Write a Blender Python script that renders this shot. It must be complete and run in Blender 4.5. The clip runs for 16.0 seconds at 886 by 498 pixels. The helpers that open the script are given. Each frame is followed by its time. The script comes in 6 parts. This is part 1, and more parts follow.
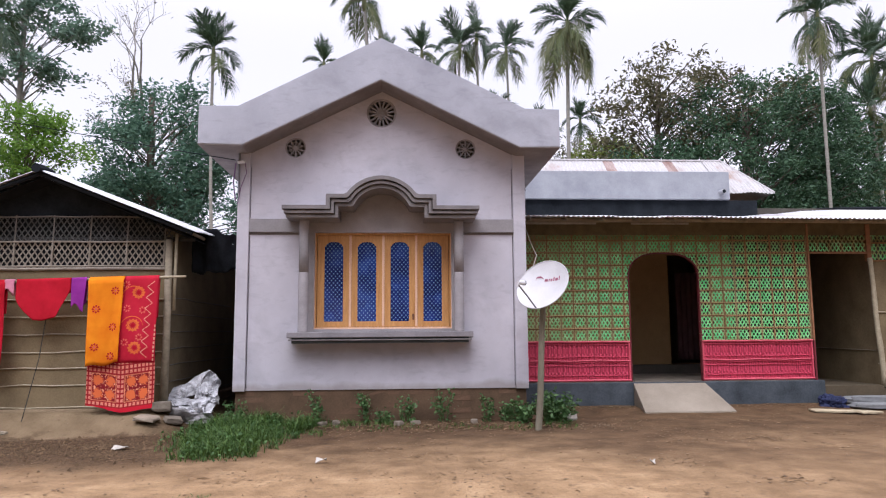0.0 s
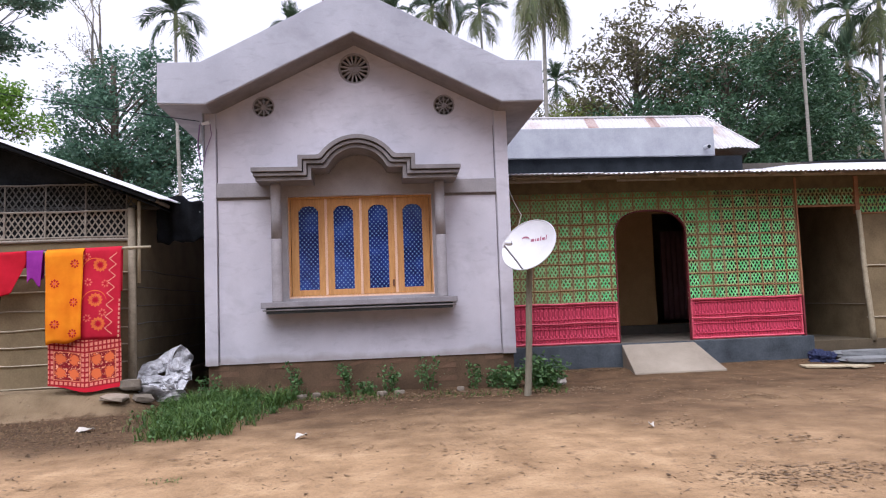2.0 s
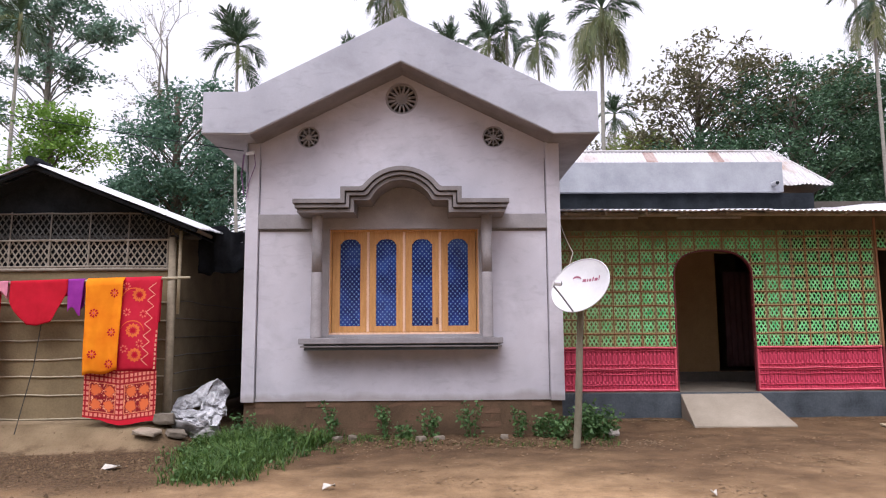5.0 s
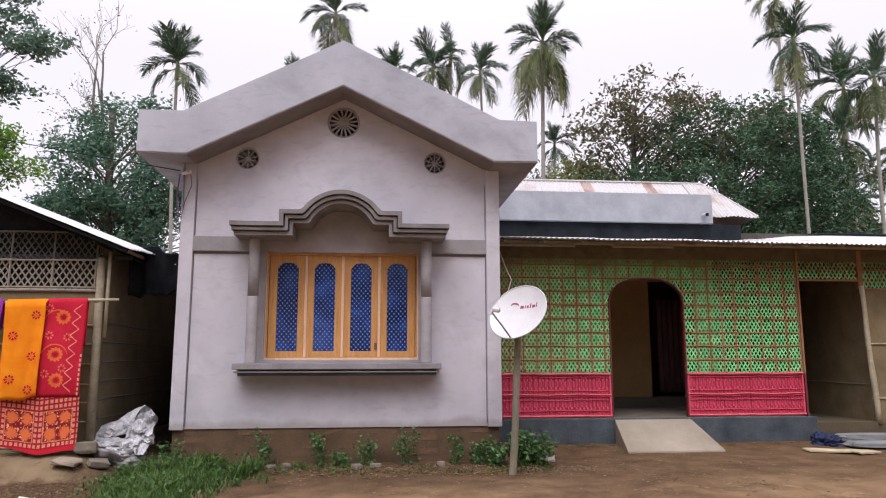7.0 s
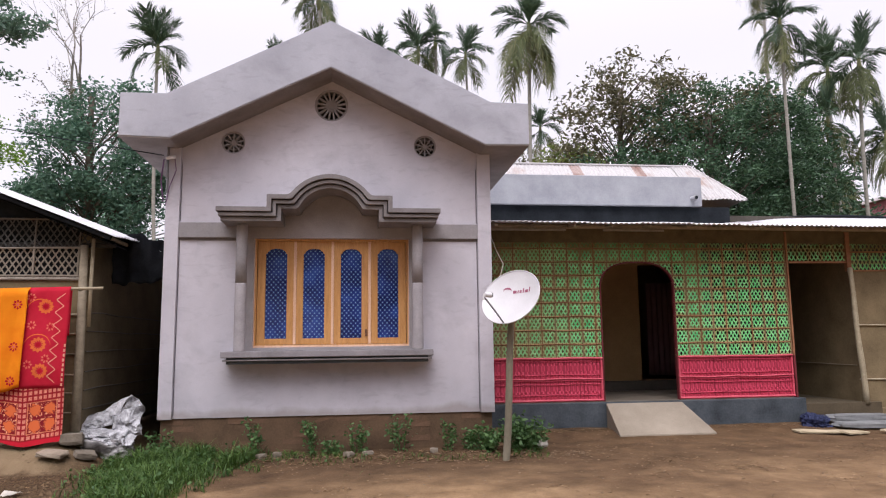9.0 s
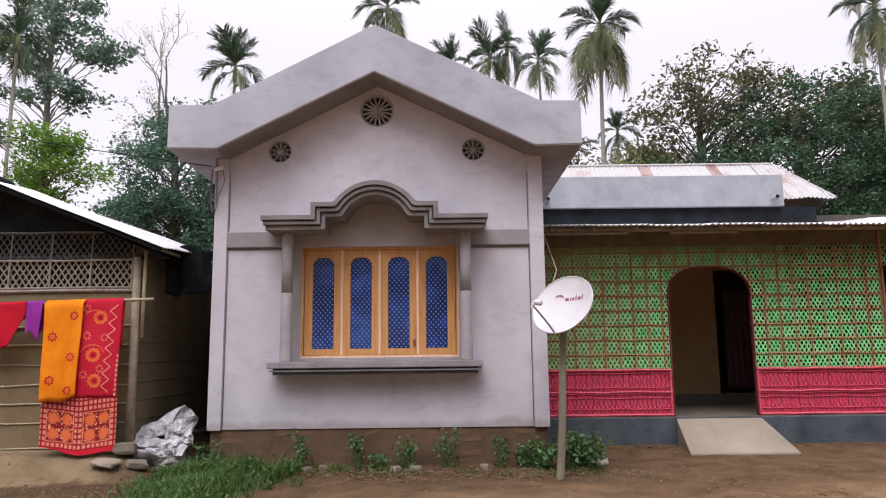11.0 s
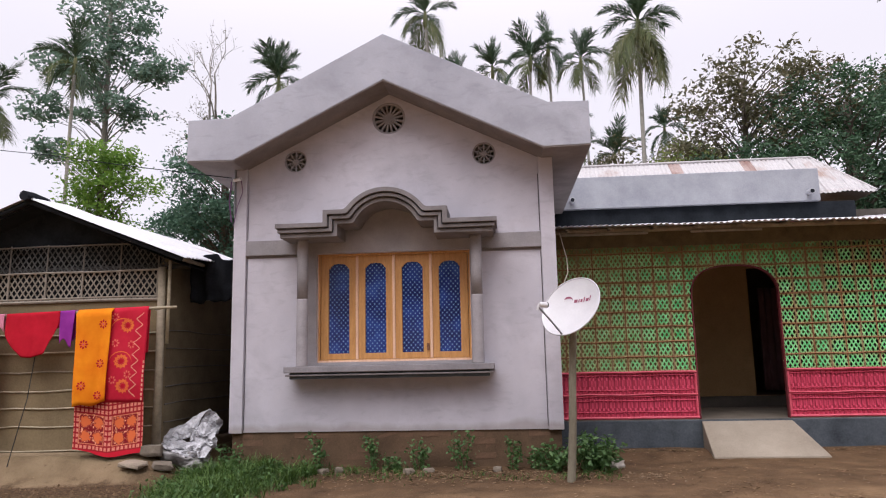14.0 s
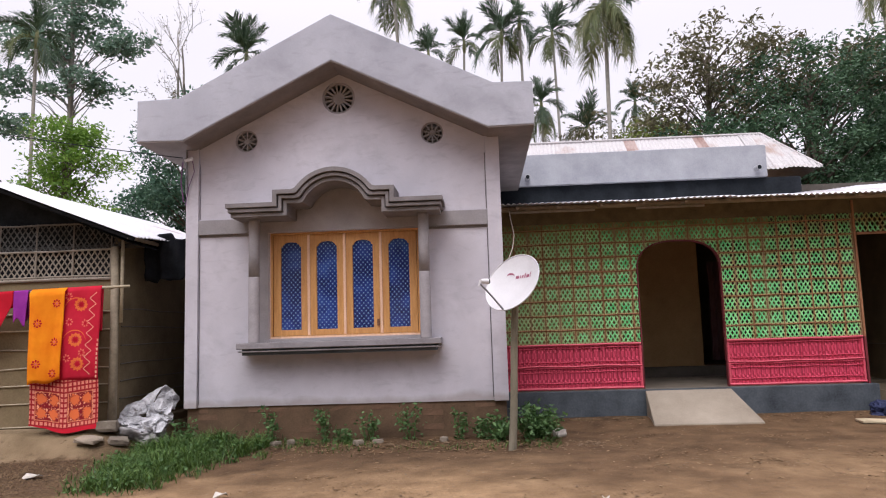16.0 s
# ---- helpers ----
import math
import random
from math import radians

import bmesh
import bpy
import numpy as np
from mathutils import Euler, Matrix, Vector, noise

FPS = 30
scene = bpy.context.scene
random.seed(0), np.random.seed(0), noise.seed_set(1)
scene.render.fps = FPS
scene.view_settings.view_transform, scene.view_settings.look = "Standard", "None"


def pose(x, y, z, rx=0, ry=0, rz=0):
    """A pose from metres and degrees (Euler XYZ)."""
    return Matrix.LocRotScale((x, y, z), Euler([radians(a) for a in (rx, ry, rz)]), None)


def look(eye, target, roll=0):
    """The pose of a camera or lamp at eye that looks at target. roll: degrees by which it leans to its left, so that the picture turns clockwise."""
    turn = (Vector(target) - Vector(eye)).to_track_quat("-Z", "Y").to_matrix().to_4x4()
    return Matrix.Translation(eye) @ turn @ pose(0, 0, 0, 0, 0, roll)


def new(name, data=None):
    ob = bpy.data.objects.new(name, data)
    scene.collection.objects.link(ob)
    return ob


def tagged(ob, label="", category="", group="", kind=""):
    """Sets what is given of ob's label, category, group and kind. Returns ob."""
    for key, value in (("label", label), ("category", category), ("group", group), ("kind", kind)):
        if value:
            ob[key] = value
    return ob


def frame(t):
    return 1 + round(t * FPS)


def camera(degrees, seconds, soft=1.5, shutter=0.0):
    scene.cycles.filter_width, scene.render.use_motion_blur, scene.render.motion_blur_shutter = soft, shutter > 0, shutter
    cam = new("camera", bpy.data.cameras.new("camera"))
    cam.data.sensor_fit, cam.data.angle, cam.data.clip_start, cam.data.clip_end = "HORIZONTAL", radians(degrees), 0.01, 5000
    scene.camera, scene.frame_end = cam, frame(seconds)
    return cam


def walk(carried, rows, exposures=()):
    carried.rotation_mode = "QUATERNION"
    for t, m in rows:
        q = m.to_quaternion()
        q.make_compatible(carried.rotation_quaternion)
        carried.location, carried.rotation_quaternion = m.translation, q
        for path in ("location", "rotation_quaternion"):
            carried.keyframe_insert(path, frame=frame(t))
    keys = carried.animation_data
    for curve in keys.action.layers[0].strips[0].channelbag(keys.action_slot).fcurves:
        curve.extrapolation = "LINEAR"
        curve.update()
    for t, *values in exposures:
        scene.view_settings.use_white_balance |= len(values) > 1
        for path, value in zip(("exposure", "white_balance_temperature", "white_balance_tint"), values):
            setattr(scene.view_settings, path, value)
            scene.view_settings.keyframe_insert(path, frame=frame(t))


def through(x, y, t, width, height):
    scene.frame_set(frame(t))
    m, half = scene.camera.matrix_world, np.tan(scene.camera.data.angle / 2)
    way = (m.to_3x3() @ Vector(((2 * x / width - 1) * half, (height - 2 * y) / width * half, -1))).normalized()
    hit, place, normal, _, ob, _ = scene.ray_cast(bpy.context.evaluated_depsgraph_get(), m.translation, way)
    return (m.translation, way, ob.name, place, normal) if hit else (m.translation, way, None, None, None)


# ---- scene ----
cam = camera(64.9, 16.0, soft=1.15)
PATH = [
    (0, (0.368, 0.109, 1.192), (0.488, 2.091, 1.43), -0.4),
    (0.5, (0.385, 0.129, 1.185), (0.497, 2.114, 1.401), -0.2),
    (1, (0.326, 0.285, 1.179), (0.471, 2.267, 1.4), -0.3),
    (1.5, (0.289, 0.418, 1.189), (0.481, 2.394, 1.427), -1.1),
    (2, (0.342, 0.552, 1.146), (0.527, 2.537, 1.295), -2.1),
    (2.5, (0.443, 0.779, 1.197), (0.611, 2.768, 1.331), -1.3),
    (3, (0.477, 0.881, 1.193), (0.508, 2.875, 1.336), -0.6),
    (3.5, (0.455, 0.941, 1.214), (0.49, 2.933, 1.387), -1.2),
    (3.7, (0.442, 0.948, 1.197), (0.439, 2.94, 1.377), -0.8),
    (5.8, (0.496, 0.939, 1.277), (0.604, 2.916, 1.555), 0.2),
    (6, (0.485, 0.951, 1.267), (0.623, 2.926, 1.553), 0.3),
    (6.5, (0.482, 0.943, 1.273), (0.677, 2.909, 1.584), 0.1),
    (7, (0.5, 0.935, 1.264), (0.697, 2.901, 1.573), -0.1),
    (7.5, (0.505, 0.936, 1.262), (0.697, 2.904, 1.564), -0.3),
    (8, (0.501, 0.941, 1.285), (0.756, 2.904, 1.568), 0.1),
    (8.5, (0.488, 0.958, 1.283), (0.72, 2.929, 1.53), -0.4),
    (9, (0.436, 1.053, 1.284), (0.677, 3.021, 1.549), -0.7),
    (9.5, (0.401, 1.114, 1.286), (0.671, 3.081, 1.528), -2.0),
    (10, (0.533, 1.178, 1.27), (0.626, 3.156, 1.545), -1.1),
    (12.3, (1.181, 1.49, 1.301), (1.132, 3.464, 1.618), -0.3),
    (12.5, (1.221, 1.489, 1.287), (1.149, 3.459, 1.622), -0.1),
    (13, (1.294, 1.459, 1.278), (1.176, 3.433, 1.578), -0.1),
    (13.5, (1.332, 1.408, 1.28), (1.216, 3.378, 1.603), -1.5),
    (14, (1.389, 1.306, 1.27), (1.23, 3.275, 1.579), -1.2),
    (14.5, (1.463, 1.217, 1.3), (1.309, 3.193, 1.569), -2.5),
    (15, (1.607, 1.199, 1.295), (1.426, 3.173, 1.555), -2.2),
    (15.5, (1.742, 1.178, 1.288), (1.578, 3.157, 1.524), -1.2),
    (16, (1.788, 1.128, 1.284), (1.681, 3.111, 1.516), -1.8),
]
walk(cam, [(t, look(eye, target, roll)) for t, eye, target, roll in PATH],
     exposures=((0.0, 0.24, 5820, 11), (3.5, 0.44, 5640, 11), (6.0, 0.25, 6180, 11), (6.6, 0.19, 6180, 11), (10.0, 0.20, 6180, 11), (13.5, 0.10, 6180, 11), (16.0, 0.18, 6180, 11)))

# ---- light ----
world = bpy.data.worlds.new("overcast_sky")
scene.world = world
world.use_nodes = True
wn = world.node_tree
wn.nodes.clear()
sky = wn.nodes.new("ShaderNodeTexSky")
sky.sky_type = "NISHITA"
sky.sun_disc = False
sky.sun_elevation = radians(58)
sky.sun_rotation = radians(200)
bg_sky = wn.nodes.new("ShaderNodeBackground")
bg_sky.inputs["Strength"].default_value = 0.02
# an even cloud cover, brighter overhead than at the horizon
bg_cloud = wn.nodes.new("ShaderNodeBackground")
coord_w = wn.nodes.new("ShaderNodeTexCoord")
split_w = wn.nodes.new("ShaderNodeSeparateXYZ")
lift_w = wn.nodes.new("ShaderNodeMapRange")
lift_w.interpolation_type = "SMOOTHSTEP"
lift_w.inputs["From Min"].default_value, lift_w.inputs["From Max"].default_value = 0.36, 1.0
lift_w.inputs["To Min"].default_value, lift_w.inputs["To Max"].default_value = 0.84, 2.12
wn.links.new(coord_w.outputs["Generated"], split_w.inputs[0])
wn.links.new(split_w.outputs["Z"], lift_w.inputs["Value"])
wn.links.new(lift_w.outputs[0], bg_cloud.inputs["Strength"])
bg_cloud.inputs["Color"].default_value = (1.0, 0.912, 0.942, 1)
add_bg = wn.nodes.new("ShaderNodeAddShader")
out_w = wn.nodes.new("ShaderNodeOutputWorld")
wn.links.new(sky.outputs["Color"], bg_sky.inputs["Color"])
wn.links.new(bg_sky.outputs[0], add_bg.inputs[0])
wn.links.new(bg_cloud.outputs[0], add_bg.inputs[1])
wn.links.new(add_bg.outputs[0], out_w.inputs["Surface"])

sun_data = bpy.data.lights.new("sun", "SUN")
sun_data.energy = 2.2
sun_data.angle = radians(38)
sun_data.color = (1.0, 0.95, 0.9)
sun = new("sun", sun_data)
sun.matrix_world = look((-3, 0, 16), (0, 9.5, 0))

# ---- geometry helpers ----


class Geo:
    """Vertices and faces of one mesh."""

    def __init__(self):
        self.v, self.f = [], []

    def add(self, verts, faces):
        n = len(self.v)
        self.v.extend(tuple(p) for p in verts)
        self.f.extend(tuple(i + n for i in face) for face in faces)
        return self

    def box(self, x0, x1, y0, y1, z0, z1):
        vs = [(x, y, z) for x in (x0, x1) for y in (y0, y1) for z in (z0, z1)]
        return self.add(vs, [(0, 1, 3, 2), (4, 6, 7, 5), (0, 4, 5, 1), (2, 3, 7, 6), (0, 2, 6, 4), (1, 5, 7, 3)])

    def prism(self, poly, y0, y1):
        """A polygon of (x, z) pushed from y0 to y1."""
        n = len(poly)
        vs = [(x, y0, z) for x, z in poly] + [(x, y1, z) for x, z in poly]
        fs = [tuple(range(n)), tuple(range(2 * n - 1, n - 1, -1))]
        fs += [(i, (i + 1) % n, n + (i + 1) % n, n + i) for i in range(n)]
        return self.add(vs, fs)

    def tube(self, pts, radii, n=7, cap=True):
        pts = [Vector(p) for p in pts]
        if not hasattr(radii, "__len__"):
            radii = [radii] * len(pts)
        rings = []
        for i, p in enumerate(pts):
            d = (pts[min(i + 1, len(pts) - 1)] - pts[max(i - 1, 0)]).normalized()
            a = d.orthogonal() if abs(d.z) < 0.95 else Vector((1, 0, 0)) - d * d.x
            if abs(d.z) < 0.95:
                a = d.cross(Vector((0, 0, 1)))
            a.normalize()
            b = d.cross(a)
            rings.append([p + (a * math.cos(2 * math.pi * k / n) + b * math.sin(2 * math.pi * k / n)) * radii[i] for k in range(n)])
        vs = [q for r in rings for q in r]
        fs = [(i * n + k, i * n + (k + 1) % n, (i + 1) * n + (k + 1) % n, (i + 1) * n + k) for i in range(len(pts) - 1) for k in range(n)]
        if cap:
            fs += [tuple(range(n - 1, -1, -1)), tuple(range((len(pts) - 1) * n, len(pts) * n))]
        return self.add(vs, fs)

    def bar(self, a, b, w, d):
        """A flat bar from a to b in a plane y = const: w across, d deep."""
        a, b = Vector(a), Vector(b)
        t = (b - a).normalized()
        s = Vector((-t.z, 0, t.x)) * (w / 2)
        q = Vector((0, d / 2, 0))
        vs = [a - s - q, a + s - q, b + s - q, b - s - q, a - s + q, a + s + q, b + s + q, b - s + q]
        return self.add(vs, [(0, 1, 2, 3), (7, 6, 5, 4), (0, 4, 5, 1), (1, 5, 6, 2), (2, 6, 7, 3), (3, 7, 4, 0)])

    def disc(self, c, r, y0, y1, n=24, r2=None):
        poly = [(c[0] + r * math.cos(2 * math.pi * k / n), c[1] + (r2 or r) * math.sin(2 * math.pi * k / n)) for k in range(n)]
        return self.prism(poly, y0, y1)

    def ring(self, c, r0, r1, y0, y1, n=28):
        vs, fs = [], []
        for k in range(n):
            a = 2 * math.pi * k / n
            ca, sa = math.cos(a), math.sin(a)
            for r, y in ((r0, y0), (r1, y0), (r1, y1), (r0, y1)):
                vs.append((c[0] + r * ca, y, c[1] + r * sa))
        for k in range(n):
            m = (k + 1) % n
            for j in range(4):
                fs.append((4 * k + j, 4 * m + j, 4 * m + (j + 1) % 4, 4 * k + (j + 1) % 4))
        return self.add(vs, fs)

    def holed(self, outer, holes, y0, y1):
        """A wall in the plane of x and z with holes through it."""
        loops = [outer] + holes
        flat = [p for lp in loops for p in lp]
        from_tess = tess([[Vector((x, z, 0)) for x, z in lp] for lp in loops])
        n = len(flat)
        vs = [(x, y0, z) for x, z in flat] + [(x, y1, z) for x, z in flat]
        fs = [tuple(t) for t in from_tess] + [tuple(i + n for i in reversed(t)) for t in from_tess]
        k = 0
        for lp in loops:
            m = len(lp)
            fs += [(k + i, k + (i + 1) % m, n + k + (i + 1) % m, n + k + i) for i in range(m)]
            k += m
        return self.add(vs, fs)


def tess(loops):
    import mathutils
    return mathutils.geometry.tessellate_polygon(loops)


def mesh_from(name, geo, mat, smooth=False, fix=True):
    me = bpy.data.meshes.new(name)
    me.from_pydata(geo.v, [], geo.f)
    if fix:
        bm = bmesh.new()
        bm.from_mesh(me)
        bmesh.ops.recalc_face_normals(bm, faces=bm.faces)
        bm.to_mesh(me)
        bm.free()
    if smooth:
        me.polygons.foreach_set("use_smooth", [True] * len(me.polygons))
    me.materials.append(mat)
    return me


def part(name, geo, mat, parent=None, label="", smooth=False, bevel=0.0, kind="", fix=True):
    """One mesh object, in world coordinates, under a thing or a part."""
    me = geo if isinstance(geo, bpy.types.Mesh) else mesh_from(name, geo, mat, smooth, fix)
    ob = new(name, me)
    if parent is not None:
        ob.parent = parent
        if parent.parent is None and parent.type == "EMPTY":
            ob.matrix_parent_inverse = Matrix.Translation(-parent.location)
    if bevel:
        mod = ob.modifiers.new("bevel", "BEVEL")
        mod.width, mod.segments, mod.limit_method, mod.angle_limit = bevel, 2, "ANGLE", radians(40)
    return tagged(ob, label=label, kind=kind)


def thing(name, at, label, category, group="", kind=""):
    ob = new(name)
    ob.empty_display_size = 0.1
    ob.location = at
    return tagged(ob, label, category, group, kind)


def solid(name, geo, mat, label, category, group="", kind="", smooth=False, bevel=0.0, fix=True):
    ob = part(name, geo, mat, None, label, smooth, bevel, kind, fix)
    return tagged(ob, category=category, group=group)


# ---- materials ----


class Mat:
    """A small writer of node materials on metres of the world."""

    def __init__(self, name, rough=0.8, metal=0.0, spec=0.5):
        self.m = bpy.data.materials.new(name)
        self.m.use_nodes = True
        self.t = self.m.node_tree
        self.n, self.l = self.t.nodes, self.t.links
        self.p = self.n["Principled BSDF"]
        self.p.inputs["Roughness"].default_value = rough
        self.p.inputs["Metallic"].default_value = metal
        self.p.inputs["Specular IOR Level"].default_value = spec
        self.co = self.n.new("ShaderNodeTexCoord").outputs["Object"]

    def mapped(self, scale=(1, 1, 1)):
        mp = self.n.new("ShaderNodeMapping")
        mp.inputs["Scale"].default_value = scale
        self.l.new(self.co, mp.inputs["Vector"])
        return mp.outputs[0]

    def noise(self, scale, detail=4, stretch=(1, 1, 1), rough=0.6, distort=0.0):
        nz = self.n.new("ShaderNodeTexNoise")
        nz.inputs["Scale"].default_value = scale
        nz.inputs["Detail"].default_value = detail
        nz.inputs["Roughness"].default_value = rough
        nz.inputs["Distortion"].default_value = distort
        self.l.new(self.mapped(stretch), nz.inputs["Vector"])
        return nz.outputs["Fac"]

    def voronoi(self, scale, stretch=(1, 1, 1), out="Distance", rand=1.0):
        vz = self.n.new("ShaderNodeTexVoronoi")
        vz.inputs["Scale"].default_value = scale
        vz.inputs["Randomness"].default_value = rand
        self.l.new(self.mapped(stretch), vz.inputs["Vector"])
        return vz.outputs[out]

    def ramp(self, fac, stops):
        r = self.n.new("ShaderNodeValToRGB")
        el = r.color_ramp.elements
        while len(el) < len(stops):
            el.new(0.5)
        for e, (pos, col) in zip(el, stops):
            e.position = pos
            e.color = (*col, 1) if hasattr(col, "__len__") else (col, col, col, 1)
        self.l.new(fac, r.inputs["Fac"])
        return r.outputs["Color"]

    def put(self, sock, val):
        if isinstance(val, bpy.types.NodeSocket):
            self.l.new(val, sock)
        elif hasattr(val, "__len__"):
            sock.default_value = (*val, 1)[:4] if sock.type == "RGBA" else val
        else:
            sock.default_value = val

    def mix(self, fac, a, b, mode="MIX"):
        mx = self.n.new("ShaderNodeMix")
        mx.data_type, mx.blend_type = "RGBA", mode
        self.put(mx.inputs["Factor"], fac)
        self.put(mx.inputs["A"], a)
        self.put(mx.inputs["B"], b)
        return mx.outputs["Result"]

    def math(self, op, a, b=0.0, clamp=False):
        mt = self.n.new("ShaderNodeMath")
        mt.operation, mt.use_clamp = op, clamp
        self.put(mt.inputs[0], a)
        self.put(mt.inputs[1], b)
        return mt.outputs[0]

    def xyz(self):
        sp = self.n.new("ShaderNodeSeparateXYZ")
        self.l.new(self.co, sp.inputs[0])
        return sp.outputs

    def span(self, val, a, b, c=0.0, d=1.0):
        mr = self.n.new("ShaderNodeMapRange")
        self.put(mr.inputs["Value"], val)
        for key, q in (("From Min", a), ("From Max", b), ("To Min", c), ("To Max", d)):
            mr.inputs[key].default_value = q
        return mr.outputs[0]

    def random(self):
        return self.n.new("ShaderNodeObjectInfo").outputs["Random"]

    def island(self):
        return self.n.new("ShaderNodeNewGeometry").outputs["Random Per Island"]

    def color(self, val):
        self.put(self.p.inputs["Base Color"], val)
        return self

    def roughness(self, val):
        self.put(self.p.inputs["Roughness"], val)
        return self

    def bump(self, height, dist=0.01, strength=0.6):
        bp = self.n.new("ShaderNodeBump")
        bp.inputs["Strength"].default_value = strength
        bp.inputs["Distance"].default_value = dist
        self.l.new(height, bp.inputs["Height"])
        self.l.new(bp.outputs[0], self.p.inputs["Normal"])
        return self


def grainy(name, lo, hi, scale=6.0, fine=60.0, rough=0.85, relief=0.006, stretch=(1, 1, 1), metal=0.0, spec=0.4):
    """A two-scale mottled surface between two colours."""
    m = Mat(name, rough, metal, spec)
    a = m.noise(scale, 5, stretch)
    b = m.noise(fine, 3, stretch)
    f = m.math("ADD", m.math("MULTIPLY", a, 0.7), m.math("MULTIPLY", b, 0.3))
    m.color(m.ramp(f, [(0.33, lo), (0.67, hi)]))
    m.bump(f, relief)
    return m.m


def plaster_material(name, lo, hi):
    m = Mat(name, 0.88, 0, 0.3)
    big = m.noise(0.8, 4, (1, 1, 0.8))
    mid = m.noise(4, 5)
    fine = m.noise(90, 2)
    trowel = m.noise(7, 4, (0.6, 0.6, 1.6), distort=0.8)
    blot = m.noise(1.5, 5, rough=0.6, distort=0.3)
    base = m.ramp(big, [(0.32, lo), (0.68, hi)])
    base = m.mix(m.span(mid, 0.35, 0.7, 0, 0.35), base, lo)
    base = m.mix(m.span(blot, 0.52, 0.70, 0, 0.42), base, tuple(0.66 * q for q in lo))
    base = m.mix(m.span(trowel, 0.54, 0.72, 0, 0.26), base, tuple(0.6 * q for q in lo))
    base = m.mix(m.span(fine, 0.3, 0.75, 0, 0.14), base, tuple(0.5 * q for q in lo))
    # splashed soil has browned the foot of the wall
    xx, yy, zz = m.xyz()
    edge = m.math("ADD", zz, m.span(m.noise(2.2, 5, (1, 1, 0.6)), 0.3, 0.7, -0.045, 0.045))
    foot = m.math("MULTIPLY", m.span(edge, 0.56, 0.49), m.span(zz, 1.2, 1.1))
    base = m.mix(m.math("MULTIPLY", foot, 0.5), base, (0.24, 0.195, 0.165))
    m.color(base)
    m.bump(m.math("ADD", m.math("MULTIPLY", mid, 0.6), m.math("MULTIPLY", fine, 0.25)), 0.005, 0.45)
    return m.m


def ground_material():
    m = Mat("sandy_soil", 0.95, 0, 0.15)
    big = m.noise(0.45, 5, distort=0.4)
    mid = m.noise(2.6, 6)
    fine = m.noise(28, 5)
    grit = m.voronoi(45, out="Distance")
    sand = m.ramp(mid, [(0.32, (0.205, 0.127, 0.066)), (0.55, (0.325, 0.211, 0.115)), (0.75, (0.42, 0.288, 0.165))])
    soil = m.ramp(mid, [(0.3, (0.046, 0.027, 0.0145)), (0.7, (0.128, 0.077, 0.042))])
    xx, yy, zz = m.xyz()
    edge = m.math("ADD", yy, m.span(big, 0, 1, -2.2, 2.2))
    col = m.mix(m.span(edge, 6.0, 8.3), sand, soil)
    wob = m.span(mid, 0.3, 0.7, -0.3, 0.3)
    # the yard is more trodden and browner towards the veranda's side
    east = m.math("ADD", xx, m.span(big, 0.3, 0.7, -1.5, 1.5))
    col = m.mix(m.span(east, 2.2, 5.0, 0, 0.6), col, m.ramp(mid, [(0.3, (0.088, 0.051, 0.026)), (0.7, (0.185, 0.113, 0.06))]))
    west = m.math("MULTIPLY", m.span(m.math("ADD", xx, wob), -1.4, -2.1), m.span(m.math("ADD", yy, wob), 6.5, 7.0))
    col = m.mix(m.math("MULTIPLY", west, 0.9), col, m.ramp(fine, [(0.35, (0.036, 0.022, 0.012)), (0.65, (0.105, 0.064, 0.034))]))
    spot = m.noise(9, 5, rough=0.75)
    col = m.mix(m.span(spot, 0.55, 0.66, 0, 0.42), col, (0.10, 0.066, 0.044))
    speck = m.noise(46, 3, rough=0.7)
    col = m.mix(m.span(speck, 0.60, 0.70, 0, 0.4), col, (0.07, 0.048, 0.033))
    col = m.mix(m.span(fine, 0.5, 0.75, 0, 0.4), col, (0.14, 0.095, 0.062))
    col = m.mix(m.span(grit, 0.0, 0.18, 0.3, 0), col, (0.50, 0.41, 0.31))
    bank = m.math("MULTIPLY", m.span(xx, -2.35, -2.8), m.span(m.math("ADD", yy, m.span(mid, 0.3, 0.7, -0.2, 0.2)), 8.62, 8.85))
    col = m.mix(m.math("MULTIPLY", bank, 0.9), col, m.ramp(mid, [(0.3, (0.150, 0.107, 0.062)), (0.7, (0.245, 0.180, 0.110))]))
    m.color(col)
    m.bump(m.math("ADD", m.math("MULTIPLY", mid, 0.7), m.math("MULTIPLY", fine, 0.5)), 0.05, 0.8)
    return m.m


def leaf_material(name, lo, hi, through=0.25):
    m = Mat(name, 0.55, 0, 0.35)
    col = m.ramp(m.island(), [(0.0, lo), (1.0, hi)])
    m.color(col)
    tr = m.n.new("ShaderNodeBsdfTranslucent")
    m.put(tr.inputs["Color"], m.mix(0.5, col, hi))
    mx = m.n.new("ShaderNodeMixShader")
    mx.inputs[0].default_value = through
    m.l.new(m.p.outputs[0], mx.inputs[1])
    m.l.new(tr.outputs[0], mx.inputs[2])
    m.l.new(mx.outputs[0], m.n["Material Output"].inputs["Surface"])
    return m.m


